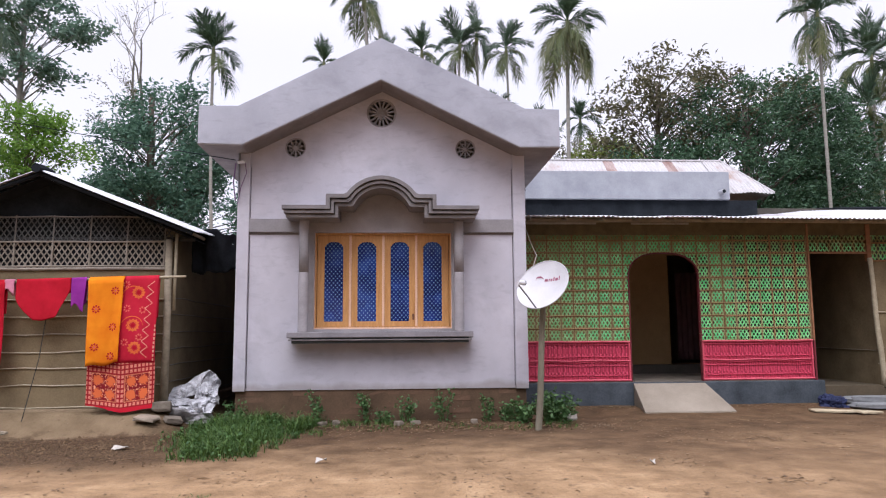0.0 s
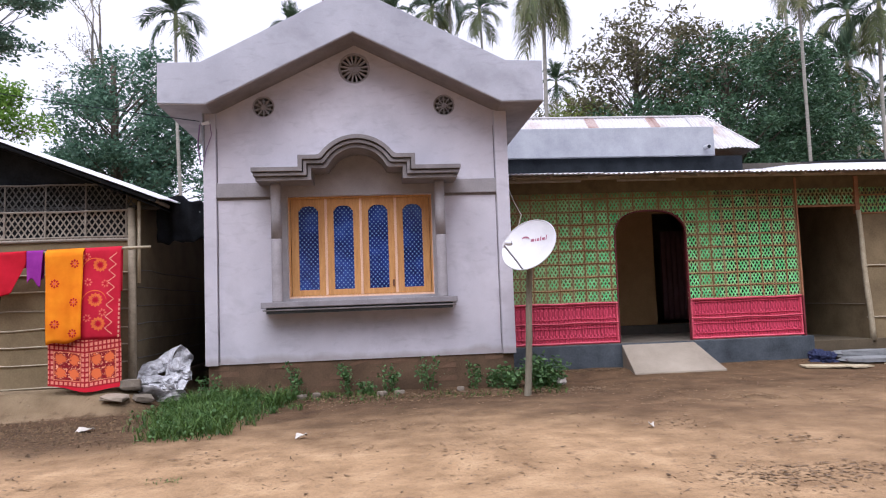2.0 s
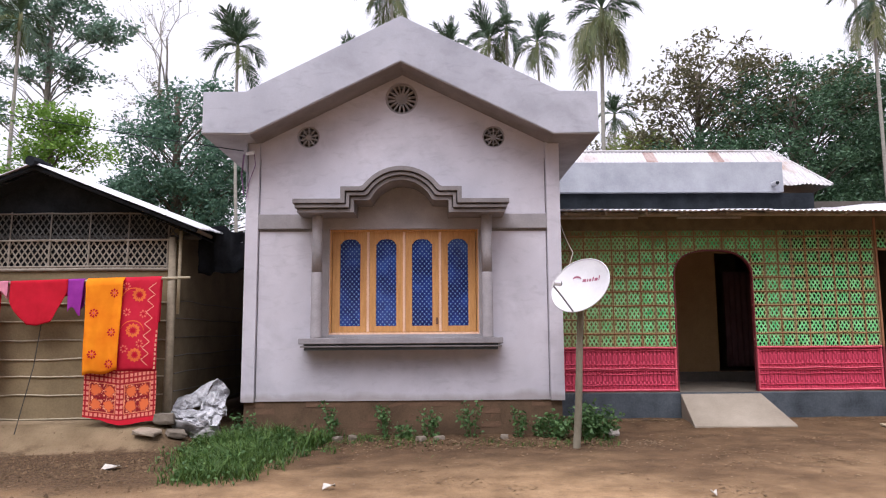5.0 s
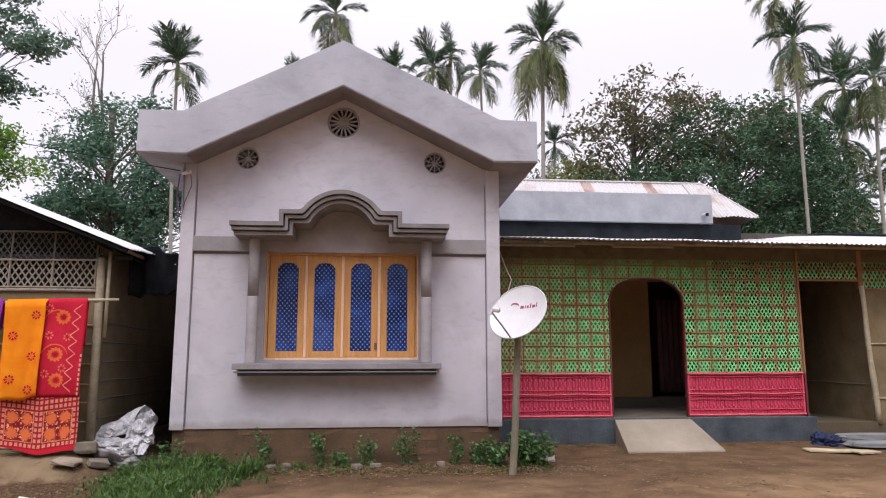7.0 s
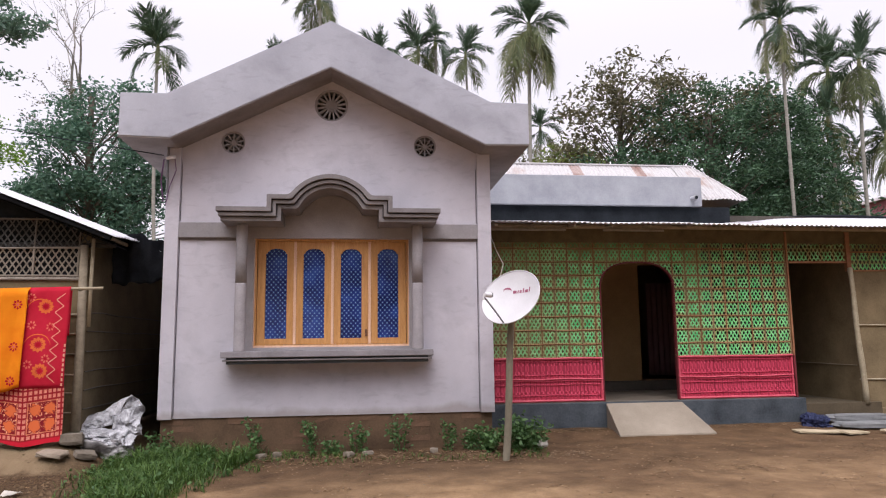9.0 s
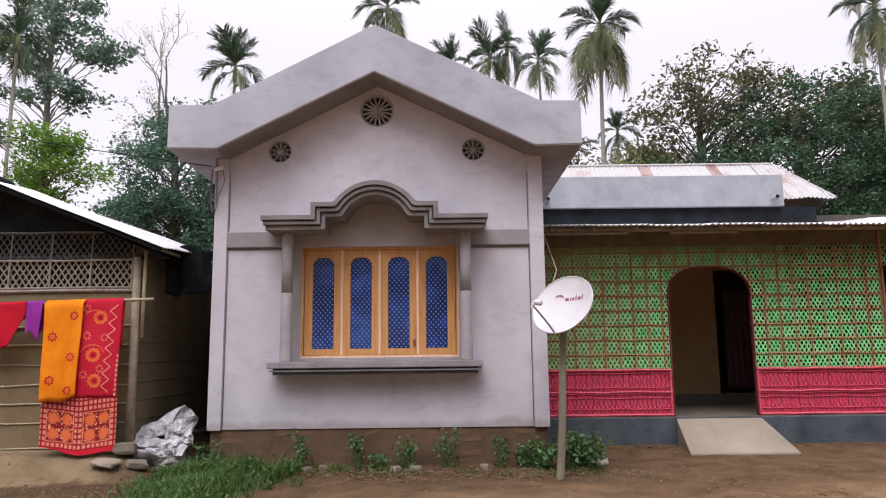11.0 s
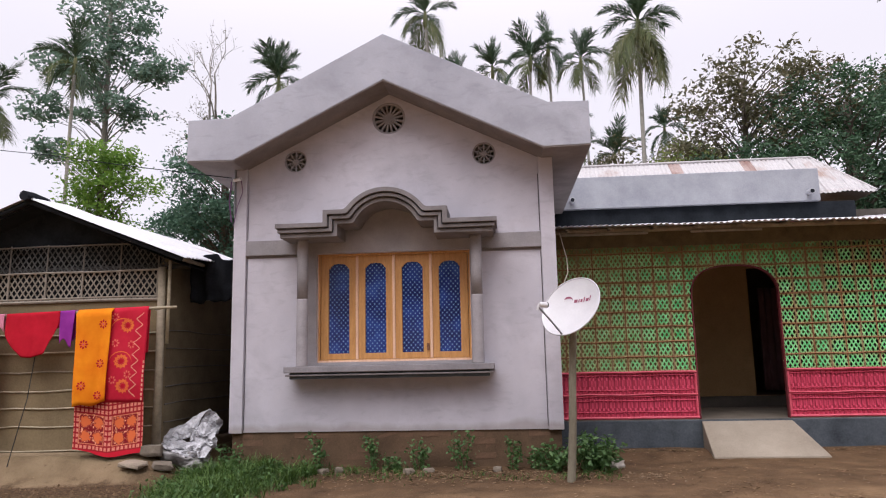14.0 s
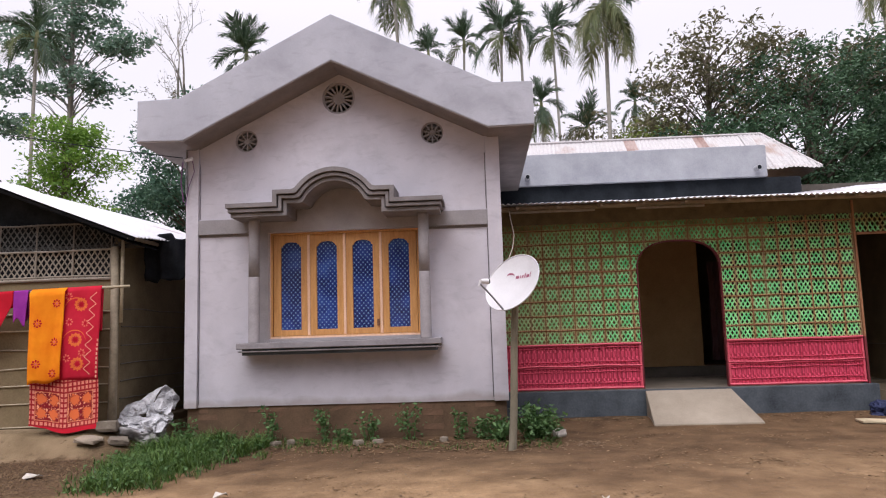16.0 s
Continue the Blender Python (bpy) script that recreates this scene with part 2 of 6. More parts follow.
def tin_material(name, lo, hi, rust, amount, rough=0.5, metal=0.55):
    m = Mat(name, rough, metal, 0.5)
    a = m.noise(1.3, 5, (1.0, 0.25, 1.0))
    b = m.noise(30, 3)
    base = m.ramp(b, [(0.3, lo), (0.7, hi)])
    spot = m.math("ADD", a, m.math("MULTIPLY", m.random(), 0.12))
    k = m.span(spot, 1.0 - amount - 0.06, 1.0 - amount + 0.1)
    m.color(m.mix(k, base, rust))
    m.roughness(m.span(b, 0.3, 0.7, rough - 0.1, rough + 0.15))
    m.bump(b, 0.002)
    return m.m


def lattice_material():
    """Bamboo lath, green in the middle of each bay, bare and reddish about the battens, bare at the house end, eave
    shade painted in at the top.
    """
    m = Mat("green_painted_lath", 0.75, 0, 0.3)
    x, y, z = m.xyz()
    cu = m.math("ABSOLUTE", m.math("SUBTRACT", m.math("FRACT", m.math("DIVIDE", m.math("SUBTRACT", x, 2.05), 0.2005)), 0.5))
    cw = m.math("ABSOLUTE", m.math("SUBTRACT", m.math("FRACT", m.math("DIVIDE", m.math("SUBTRACT", z, 1.03), 0.196)), 0.5))
    far = m.math("MAXIMUM", cu, cw)
    nz = m.noise(2.2, 4)
    edge = m.span(m.math("ADD", far, m.span(nz, 0.3, 0.7, -0.12, 0.12)), 0.27, 0.48)
    green = m.ramp(m.noise(7, 3), [(0.3, (0.12, 0.56, 0.19)), (0.7, (0.36, 0.84, 0.38))])
    bare = m.ramp(m.noise(11, 3), [(0.3, (0.33, 0.25, 0.10)), (0.7, (0.56, 0.45, 0.22))])
    red = (0.46, 0.21, 0.11)
    col = m.mix(m.math("MULTIPLY", edge, 0.85), green, m.mix(0.3, bare, red))
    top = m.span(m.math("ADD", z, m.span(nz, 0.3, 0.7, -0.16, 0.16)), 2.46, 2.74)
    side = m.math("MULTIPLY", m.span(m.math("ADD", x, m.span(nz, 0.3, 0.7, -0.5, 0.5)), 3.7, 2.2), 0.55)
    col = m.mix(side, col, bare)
    # shade under the eave, mixed into the colour of the top laths
    eave_shade = m.ramp(m.noise(11, 3), [(0.3, (0.10, 0.075, 0.033)), (0.7, (0.22, 0.17, 0.075))])
    col = m.mix(m.math("MULTIPLY", top, 0.85), col, eave_shade)
    m.color(col)
    m.bump(m.noise(80, 3), 0.002)
    return m.m


def glass_material():
    """Deep blue pressed glass with a lattice of small pale rosettes."""
    m = Mat("blue_patterned_glass", 0.12, 0, 0.6)
    x, y, z = m.xyz()
    p = 0.054

    def cell(off):
        u = m.math("SUBTRACT", m.math("FRACT", m.math("ADD", m.math("DIVIDE", x, p), off)), 0.5)
        w = m.math("SUBTRACT", m.math("FRACT", m.math("ADD", m.math("DIVIDE", z, p * 1.15), off)), 0.5)
        return m.math("SQRT", m.math("ADD", m.math("MULTIPLY", u, u), m.math("MULTIPLY", w, w)))

    d = m.math("MINIMUM", cell(0.0), cell(0.5))
    dot = m.span(d, 0.10, 0.17, 1, 0)
    rim = m.span(m.math("ABSOLUTE", m.math("SUBTRACT", d, 0.27)), 0.02, 0.07, 1, 0)
    # broad blue blotches, painted in place of reflections
    col = m.ramp(m.noise(3.5, 3), [(0.36, (0.007, 0.009, 0.060)), (0.52, (0.013, 0.026, 0.145)), (0.70, (0.030, 0.075, 0.30))])
    col = m.mix(m.math("MULTIPLY", rim, 0.55), col, (0.035, 0.07, 0.32))
    col = m.mix(m.math("MULTIPLY", dot, 0.85), col, (0.19, 0.35, 0.58))
    m.color(col)
    m.bump(m.math("ADD", dot, m.noise(6, 2)), 0.004, 0.35)
    return m.m


M_PLASTER = plaster_material("cement_plaster", (0.445, 0.425, 0.478), (0.61, 0.584, 0.648))
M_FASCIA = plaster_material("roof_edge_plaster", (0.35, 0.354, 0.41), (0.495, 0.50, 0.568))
M_SOFFIT = grainy("shaded_bare_soffit", (0.15, 0.128, 0.12), (0.25, 0.22, 0.21), 3, 60, 0.92, 0.006)
M_CEMENT = grainy("bare_cement", (0.135, 0.122, 0.124), (0.24, 0.22, 0.225), 4, 70, 0.9, 0.004)
M_BAND = grainy("cement_band", (0.20, 0.188, 0.198), (0.325, 0.303, 0.318), 3, 70, 0.9, 0.004)
M_GROUND = ground_material()
M_MUD = grainy("mud_plaster", (0.145, 0.108, 0.060), (0.25, 0.188, 0.106), 2.5, 40, 0.95, 0.012)
M_MUDBANK = grainy("mud_bank", (0.155, 0.110, 0.066), (0.25, 0.185, 0.115), 2.0, 40, 0.95, 0.02)
M_BAMBOO = grainy("dry_bamboo", (0.30, 0.25, 0.17), (0.50, 0.43, 0.31), 9, 60, 0.65, 0.002)
M_BAMBOO_DARK = grainy("old_bamboo", (0.20, 0.165, 0.115), (0.36, 0.30, 0.22), 9, 60, 0.7, 0.002)
M_LATH = grainy("grey_bamboo_lath", (0.20, 0.172, 0.14), (0.36, 0.32, 0.27), 9, 60, 0.75, 0.002)
M_BRICK = grainy("weathered_brick", (0.085, 0.047, 0.028), (0.165, 0.098, 0.060), 5, 50, 0.92, 0.008)
M_MORTAR = grainy("muddy_mortar", (0.060, 0.036, 0.020), (0.135, 0.084, 0.050), 2.6, 50, 0.95, 0.015)
M_WOOD = grainy("varnished_wood", (0.40, 0.190, 0.062), (0.60, 0.325, 0.120), 5, 40, 0.45, 0.002, (6, 6, 0.7))
M_WOODPALE = grainy("pale_planed_wood", (0.58, 0.35, 0.23), (0.76, 0.52, 0.38), 5, 40, 0.5, 0.002, (6, 6, 0.7))
M_CATCH = grainy("worn_brown_catch", (0.10, 0.04, 0.02), (0.22, 0.10, 0.05), 20, 80, 0.7, 0.002)
M_GLASS = glass_material()
M_LATTICE = lattice_material()
M_REDBATTEN = grainy("faded_red_batten", (0.24, 0.10, 0.05), (0.38, 0.19, 0.095), 9, 60, 0.7, 0.002)
M_BAMBOO_RED = grainy("bare_reddish_lath", (0.24, 0.155, 0.085), (0.38, 0.26, 0.15), 9, 60, 0.7, 0.002)
M_CRIMSON = grainy("crimson_painted_bamboo", (0.44, 0.028, 0.07), (0.64, 0.062, 0.125), 6, 50, 0.6, 0.003)
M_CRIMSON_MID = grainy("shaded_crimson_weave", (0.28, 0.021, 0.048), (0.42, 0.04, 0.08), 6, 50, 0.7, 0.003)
M_CRIMSON_EDGE = grainy("crimson_batten", (0.50, 0.05, 0.09), (0.70, 0.12, 0.17), 8, 50, 0.6, 0.002)
M_PLINTH = grainy("dark_cement_plinth", (0.026, 0.033, 0.043), (0.090, 0.104, 0.122), 3, 40, 0.8, 0.004)
M_RAMP = grainy("pale_cement", (0.215, 0.178, 0.138), (0.35, 0.297, 0.238), 1.6, 60, 0.9, 0.004)
M_TIN = tin_material("galvanised_tin", (0.46, 0.46, 0.49), (0.64, 0.64, 0.67), (0.22, 0.10, 0.06), 0.28)
M_TINRUST = tin_material("old_tin", (0.37, 0.352, 0.358), (0.52, 0.50, 0.505), (0.30, 0.21, 0.175), 0.34, 0.7, 0.15)
M_RUST = tin_material("rusted_tin", (0.26, 0.19, 0.17), (0.40, 0.31, 0.29), (0.19, 0.10, 0.08), 0.46, 0.75, 0.1)
M_BLACK = grainy("matt_black", (0.010, 0.012, 0.015), (0.026, 0.030, 0.036), 4, 40, 0.9, 0.003, spec=0.08)
M_TRUNK = grainy("tree_bark", (0.06, 0.048, 0.036), (0.15, 0.125, 0.10), 6, 40, 0.95, 0.02, (1, 1, 0.3))
M_PALEBARK = grainy("pale_grey_bark", (0.13, 0.125, 0.11), (0.25, 0.24, 0.215), 6, 40, 0.95, 0.015, (1, 1, 0.3))
M_PALMTRUNK = grainy("areca_trunk", (0.20, 0.19, 0.165), (0.36, 0.34, 0.30), 7, 40, 0.9, 0.01, (0.4, 0.4, 3))
# the dimness of closed rooms is put into this plaster's colour
M_DARKROOM = grainy("dim_room_plaster", (0.055, 0.047, 0.040), (0.11, 0.095, 0.08), 3, 40, 0.9, 0.004)
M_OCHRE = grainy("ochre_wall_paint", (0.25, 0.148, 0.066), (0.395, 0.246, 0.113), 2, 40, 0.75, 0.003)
M_DARKCANE = grainy("dark_bamboo_lath", (0.016, 0.015, 0.015), (0.055, 0.05, 0.046), 7, 60, 0.85, 0.002)
M_BAREMAT = grainy("eave_shaded_mat", (0.085, 0.066, 0.034), (0.17, 0.13, 0.065), 6, 60, 0.85, 0.004)
M_CRIMSON_DARK = grainy("dark_crimson_trim", (0.11, 0.014, 0.02), (0.20, 0.03, 0.04), 6, 50, 0.6, 0.002)
M_COLUMN = grainy("worn_column_plaster", (0.25, 0.232, 0.248), (0.37, 0.345, 0.365), 5, 60, 0.9, 0.005)
M_SHAFT = grainy("bare_column_cement", (0.225, 0.21, 0.222), (0.35, 0.328, 0.345), 4, 60, 0.9, 0.005)
M_SILL = grainy("weathered_sill_cement", (0.165, 0.154, 0.166), (0.275, 0.256, 0.272), 4, 70, 0.9, 0.004)
M_SURROUND = grainy("part_shaded_surround", (0.24, 0.221, 0.228), (0.37, 0.344, 0.355), 3, 70, 0.9, 0.005)

# ---- ground ----


def smooth(a, b, t):
    t = min(1.0, max(0.0, (t - a) / (b - a)))
    return t * t * (3 - 2 * t)


def ground_height(x, y):
    """The yard: nearly level, a bank of mud before the shed, a low rise along the house."""
    h = 0.02 * noise.noise((x * 0.6, y * 0.6, 0)) + 0.012 * noise.noise((x * 2.4, y * 2.4, 3))
    h *= smooth(40, 12, abs(x) + abs(y - 6))
    h += 0.25 * smooth(8.72, 9.25, y + 0.14 * noise.noise((x, y, 7))) * smooth(-2.2, -2.75, x) * smooth(-9, -8, x)
    h += 0.05 * smooth(8.7, 9.4, y) * smooth(-2.4, -1.9, x) * smooth(2.9, 2.2, x)
    h += 0.07 * smooth(9.9, 10.6, y) * smooth(2.0, 2.4, x) * smooth(60, 20, x)
    return h


def axis(lo, a, b, hi, step, grow=1.35):
    mid = list(np.arange(a, b + step / 2, step))
    up, d = [], step
    while (up[-1] if up else b) < hi:
        d *= grow
        up.append((up[-1] if up else mid[-1]) + d)
    dn, d = [], step
    while (dn[-1] if dn else a) > lo:
        d *= grow
        dn.append((dn[-1] if dn else mid[0]) - d)
    return dn[::-1] + mid + up


def build_ground():
    xs, ys = axis(-900, -7, 10, 900, 0.11), axis(-900, 1.0, 12.5, 1500, 0.11)
    g = Geo()
    vs = [(x, y, ground_height(x, y)) for y in ys for x in xs]
    n = len(xs)
    fs = [(j * n + i, j * n + i + 1, (j + 1) * n + i + 1, (j + 1) * n + i) for j in range(len(ys) - 1) for i in range(n - 1)]
    g.add(vs, fs)
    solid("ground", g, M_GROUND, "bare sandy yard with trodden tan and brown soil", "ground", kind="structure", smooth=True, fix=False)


build_ground()

# ---- the plastered house ----
HX0, HX1, HC = -1.792, 2.043, 0.106
FRONT = 9.42
house = thing("house", (HC, 12.2, 0), "small unpainted grey cement-plastered house with a gabled concrete roof edge", "house")


def circle(cx, cz, r, n=28):
    return [(cx + r * math.cos(2 * math.pi * k / n), cz + r * math.sin(2 * math.pi * k / n)) for k in range(n)]


VENTS = ((0.10, 4.19, 0.205, 16), (-1.06, 3.694, 0.140, 10), (1.25, 3.694, 0.140, 10))
WX0, WX1, WZ0, WZ1 = -0.787, 1.045, 1.245, 2.535
WF = FRONT + 0.09


def build_house():
    outer = [(HX0, 0.46), (HX1, 0.46), (HX1, 3.66), (1.92, 3.66), (HC, 4.56), (-1.70, 3.66), (HX0, 3.66)]
    holes = [circle(x, z, r) for x, z, r, n in VENTS] + [[(WX0, WZ0), (WX1, WZ0), (WX1, WZ1), (WX0, WZ1)]]
    # open joints between the panels and the pilasters
    joints = [(x, x + 0.011, z0, z1) for x in (-1.646, 1.874) for z0, z1 in ((0.49, 2.49), (2.725, 3.42))]
    holes += [[(a, z0), (b, z0), (b, z1), (a, z1)] for a, b, z0, z1 in joints]
    g = Geo().holed(outer, holes, FRONT, FRONT + 0.22)
    part("front_wall", g, M_PLASTER, house)
    for a, b, z0, z1 in joints:
        part("joint_bed", Geo().box(a, b, FRONT + 0.03, FRONT + 0.21, z0, z1), M_CEMENT, house)
    part("side_wall", Geo().box(HX0, HX0 + 0.2, FRONT + 0.22, 15.2, 0.46, 3.66), M_PLASTER, house)
    part("side_wall", Geo().box(HX1 - 0.2, HX1, FRONT + 0.22, 15.2, 0.46, 3.66), M_PLASTER, house)
    part("back_wall", Geo().box(HX0 + 0.2, HX1 - 0.2, 15.0, 15.2, 0.46, 4.4), M_PLASTER, house)
    part("floor", Geo().box(HX0 + 0.2, HX1 - 0.2, FRONT + 0.22, 15.0, 0.40, 0.46), M_DARKROOM, house)
    # pilasters and the beam band
    for x0, x1 in ((HX0 - 0.012, -1.648), (1.887, HX1 + 0.012)):
        part("pilaster", Geo().box(x0, x1, FRONT - 0.040, FRONT + 0.1, 0.452, 3.70), M_PLASTER, house, bevel=0.006)
    for x0, x1 in ((-1.648, -0.94), (1.14, 1.887)):
        part("beam_band", Geo().box(x0, x1, FRONT - 0.038, FRONT + 0.1, 2.530, 2.712), M_BAND, house, bevel=0.006)
        part("band_groove", Geo().box(x0, x1, FRONT - 0.003, FRONT + 0.05, 2.500, 2.529), M_CEMENT, house)
    # roof slab and its edge
    low = [(-2.234, 3.606), (-1.677, 3.594), (HC, 4.492), (1.930, 3.594), (2.463, 3.604)]
    top = [(2.463, 4.125), (2.003, 4.133), (HC, 5.074), (-1.734, 4.124), (-2.234, 4.118)]
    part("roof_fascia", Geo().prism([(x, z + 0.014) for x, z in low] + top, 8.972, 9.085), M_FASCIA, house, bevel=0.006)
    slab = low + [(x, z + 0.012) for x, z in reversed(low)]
    # slab colour is darkened for the shade on its underside
    part("roof_slab", Geo().prism(slab, 8.978, 15.4), M_SOFFIT, house, "bare concrete soffit slab, underside shade put into its colour")
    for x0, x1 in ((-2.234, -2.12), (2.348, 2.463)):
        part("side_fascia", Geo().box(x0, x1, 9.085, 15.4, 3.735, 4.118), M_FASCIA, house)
    # cast round vents
    for cx, cz, r, n in VENTS:
        g = Geo()
        g.ring((cx, cz), r * 0.86, r * 1.0, FRONT + 0.02, FRONT + 0.09)
        g.disc((cx, cz), r * 0.20, FRONT + 0.025, FRONT + 0.085, 16)
        for k in range(n):
            a = 2 * math.pi * (k + 0.5) / n
            c, s = math.cos(a), math.sin(a)
            g.bar((cx + r * 0.16 * c, FRONT + 0.055, cz + r * 0.16 * s), (cx + r * 0.9 * c, FRONT + 0.055, cz + r * 0.9 * s), r * 0.115, 0.05)
        g.ring((cx, cz), r * 0.56, r * 0.62, FRONT + 0.035, FRONT + 0.08) if n == 10 else None
        part("vent_grille", g, M_BAND, house)
    # plinth of brick, much of it smeared with mud
    plinth = part("plinth", Geo().box(HX0 + 0.015, HX1 - 0.015, FRONT + 0.015, 15.2, -0.1, 0.46), M_MORTAR, house, "muddy brick plinth")
    rnd = random.Random(4)
    meshes = []
    for k in range(4):
        g = Geo()
        g.box(-0.115, 0.115, -0.006, 0.05, -0.033, 0.033)
        g.v = [(x + rnd.uniform(-0.006, 0.006), y + rnd.uniform(-0.004, 0.004), z + rnd.uniform(-0.004, 0.004)) for x, y, z in g.v]
        meshes.append(mesh_from("brick", g, M_BRICK))
    for row in range(5):
        z = 0.422 - 0.082 * row
        x = HX0 + 0.14 + (0.12 if row % 2 else 0)
        while x < HX1 - 0.13:
            if rnd.random() < (0.75, 0.6, 0.4, 0.25, 0.15)[row]:
                b = new("brick", meshes[rnd.randrange(4)])
                b.parent = plinth
                b.matrix_basis = pose(x, FRONT + 0.020 + rnd.uniform(-0.002, 0.004), z, 0, rnd.uniform(-1, 1), 0)
            x += 0.245


build_house()


def pediment_line(d, end):
    """The moulding's outline, let in by d; from its left end over the arch to its right end."""
    cx, r, cz = 0.116, 0.546, 2.660
    pts = [(-1.262 + end, 2.818 - d), (-0.708 + d, 2.818 - d), (-0.708 + d, 2.962 - d)]
    zz = 2.962 - d
    rr = r - d
    h = max(-0.98, min(0.98, (zz - cz) / rr))
    a0 = math.asin(h)
    half = rr * math.cos(a0)
    pts.append((-half - 0.03, zz))
    pts.append((-half + 0.002, zz + 0.012))
    for k in range(1, 20):
        a = math.pi - a0 - (math.pi - 2 * a0) * k / 20
        x, z = rr * math.cos(a), cz + rr * math.sin(a)
        if z > zz + 0.03:
            pts.append((x, z))
    left = [p for p in pts if p[0] < -1e-6] + [(0.0, cz + rr)]
    right = [(-x, z) for x, z in reversed(left[:-1])]
    return [(cx + x, z) for x, z in left + right]


def build_window():
    hood = thing("window_hood", (0.10, FRONT, 2.69), "stepped and arched bare cement moulding over the window", "window hood", kind="structure")
    tiers = ((0.0, 0.052, 8.925, 0.0), (0.064, 0.102, 8.950, 0.022), (0.114, 0.155, 8.985, 0.045))
    for a, b, y, end in tiers:
        up, dn = pediment_line(a, end), pediment_line(b, end)
        n = min(len(up), len(dn))
        poly = up + dn[::-1]
        part("moulding", Geo().prism(poly, y, FRONT + 0.01), M_CEMENT, hood, bevel=0.004)
    for a, b in ((0.050, 0.066), (0.100, 0.116)):
        up, dn = pediment_line(a, 0.05), pediment_line(b, 0.05)
        part("groove", Geo().prism(up + dn[::-1], 9.02, FRONT + 0.008), M_CEMENT, hood)
    inner = pediment_line(0.157, 0.05)
    inner = [p for p in inner if -0.58 < p[0] < 0.81]
    ring = [(-0.94, 1.21), (1.14, 1.21), (1.14, 2.665)] + [(0.82, 2.665)] + inner[::-1] + [(-0.59, 2.665), (-0.94, 2.665)]
    # bare cement tone, with some of the hood's shade mixed in
    part("surround", Geo().holed(ring, [[(WX0, WZ0), (WX1, WZ0), (WX1, WZ1), (WX0, WZ1)]], FRONT - 0.006, FRONT - 0.0005), M_SURROUND, hood, "unpainted cement surround, hood shade partly in its colour")
    for cx in (-0.895, 1.128):
        base = Geo().tube([(cx, 9.21, z) for z in (1.206, 1.22, 1.5, 1.965, 1.975)], (0.067, 0.0655, 0.0655, 0.0655, 0.0645), 20)
        part("window_column", base, M_COLUMN, hood, "pale plastered lower half of a round column", smooth=True)
        shaft = Geo().tube([(cx, 9.21, z) for z in (1.974, 2.3, 2.62, 2.664)], (0.0635, 0.0635, 0.063, 0.065), 20)
        part("column_shaft", shaft, M_SHAFT, hood, "bare cement upper half of a round column", smooth=True)
    win = thing("window_1", (0.125, FRONT, WZ0), "four-leaf wooden window with blue patterned glass", "window", kind="structure")
    sill = part("window_sill", Geo().box(-1.088, 1.302, 9.135, FRONT + 0.02, 1.136, 1.207), M_SILL, win, "projecting cement sill", bevel=0.008)
    part("sill_moulding", Geo().box(-1.070, 1.285, 9.150, FRONT + 0.02, 1.098, 1.116), M_CEMENT, sill, bevel=0.004)
    # fillet takes the dark plinth material to paint the sill's shadow
    part("sill_fillet", Geo().box(-1.03, 1.245, 9.18, FRONT + 0.02, 1.064, 1.1355), M_PLINTH, sill, "recessed fillet, dark in place of the sill's shadow", bevel=0.004)
    x0, x1, z0, z1 = WX0, WX1, WZ0, WZ1
    g = Geo()
    g.box(x0, x0 + 0.028, WF - 0.01, WF + 0.09, z0, z1)
    g.box(x1 - 0.028, x1, WF - 0.01, WF + 0.09, z0, z1)
    g.box(x0 + 0.028, x1 - 0.028, WF - 0.01, WF + 0.09, z1 - 0.028, z1)
    g.box(x0 + 0.028, x1 - 0.028, WF - 0.012, WF + 0.09, z0, z0 + 0.03)
    part("window_frame", g, M_WOOD, win, bevel=0.004)
    ix0, ix1 = x0 + 0.030, x1 - 0.030
    w = (ix1 - ix0) / 4
    for k in range(4):
        a, b = ix0 + k * w + 0.004, ix0 + (k + 1) * w - 0.004
        c = (a + b) / 2
        zz0, zz1 = z0 + 0.032, z1 - 0.030
        gw, gb, gs, gt = 0.125, zz0 + 0.070, zz1 - 0.150, zz1 - 0.084
        hole = [(c - gw, gb), (c + gw, gb), (c + gw, gs)]
        hole += [(c + gw * 0.86, gs + 0.012), (c + gw * 0.80, gs + 0.03), (c + gw * 0.5, gt - 0.008), (c, gt), (c - gw * 0.5, gt - 0.008), (c - gw * 0.80, gs + 0.03), (c - gw * 0.86, gs + 0.012)]
        hole += [(c - gw, gs)]
        g = Geo().holed([(a, zz0), (b, zz0), (b, zz1), (a, zz1)], [hole], WF + 0.004, WF + 0.045)
        leaf = part("casement", g, M_WOOD, win, bevel=0.003)
        part("pane", Geo().box(c - gw - 0.01, c + gw + 0.01, WF + 0.028, WF + 0.034, gb - 0.01, gt + 0.01), M_GLASS, leaf, "blue patterned glass pane")
        if k == 2:
            part("window_catch", Geo().box(b - 0.052, b - 0.022, WF - 0.012, WF + 0.003, gb + 0.02, gb + 0.10), M_CATCH, leaf, "worn dark brown catch", bevel=0.004)
        if k in (0, 1, 2):
            part("meeting_bead", Geo().box(b - 0.012, b + 0.02, WF - 0.012, WF + 0.0035, zz0, zz1), M_WOODPALE, win, bevel=0.003)
    part("edge_bead", Geo().box(x0 - 0.014, x0 + 0.008, WF - 0.022, WF - 0.0105, z0, z1), M_WOODPALE, win)
    part("edge_bead", Geo().box(x1 - 0.008, x1 + 0.014, WF - 0.022, WF - 0.0105, z0, z1), M_WOODPALE, win)
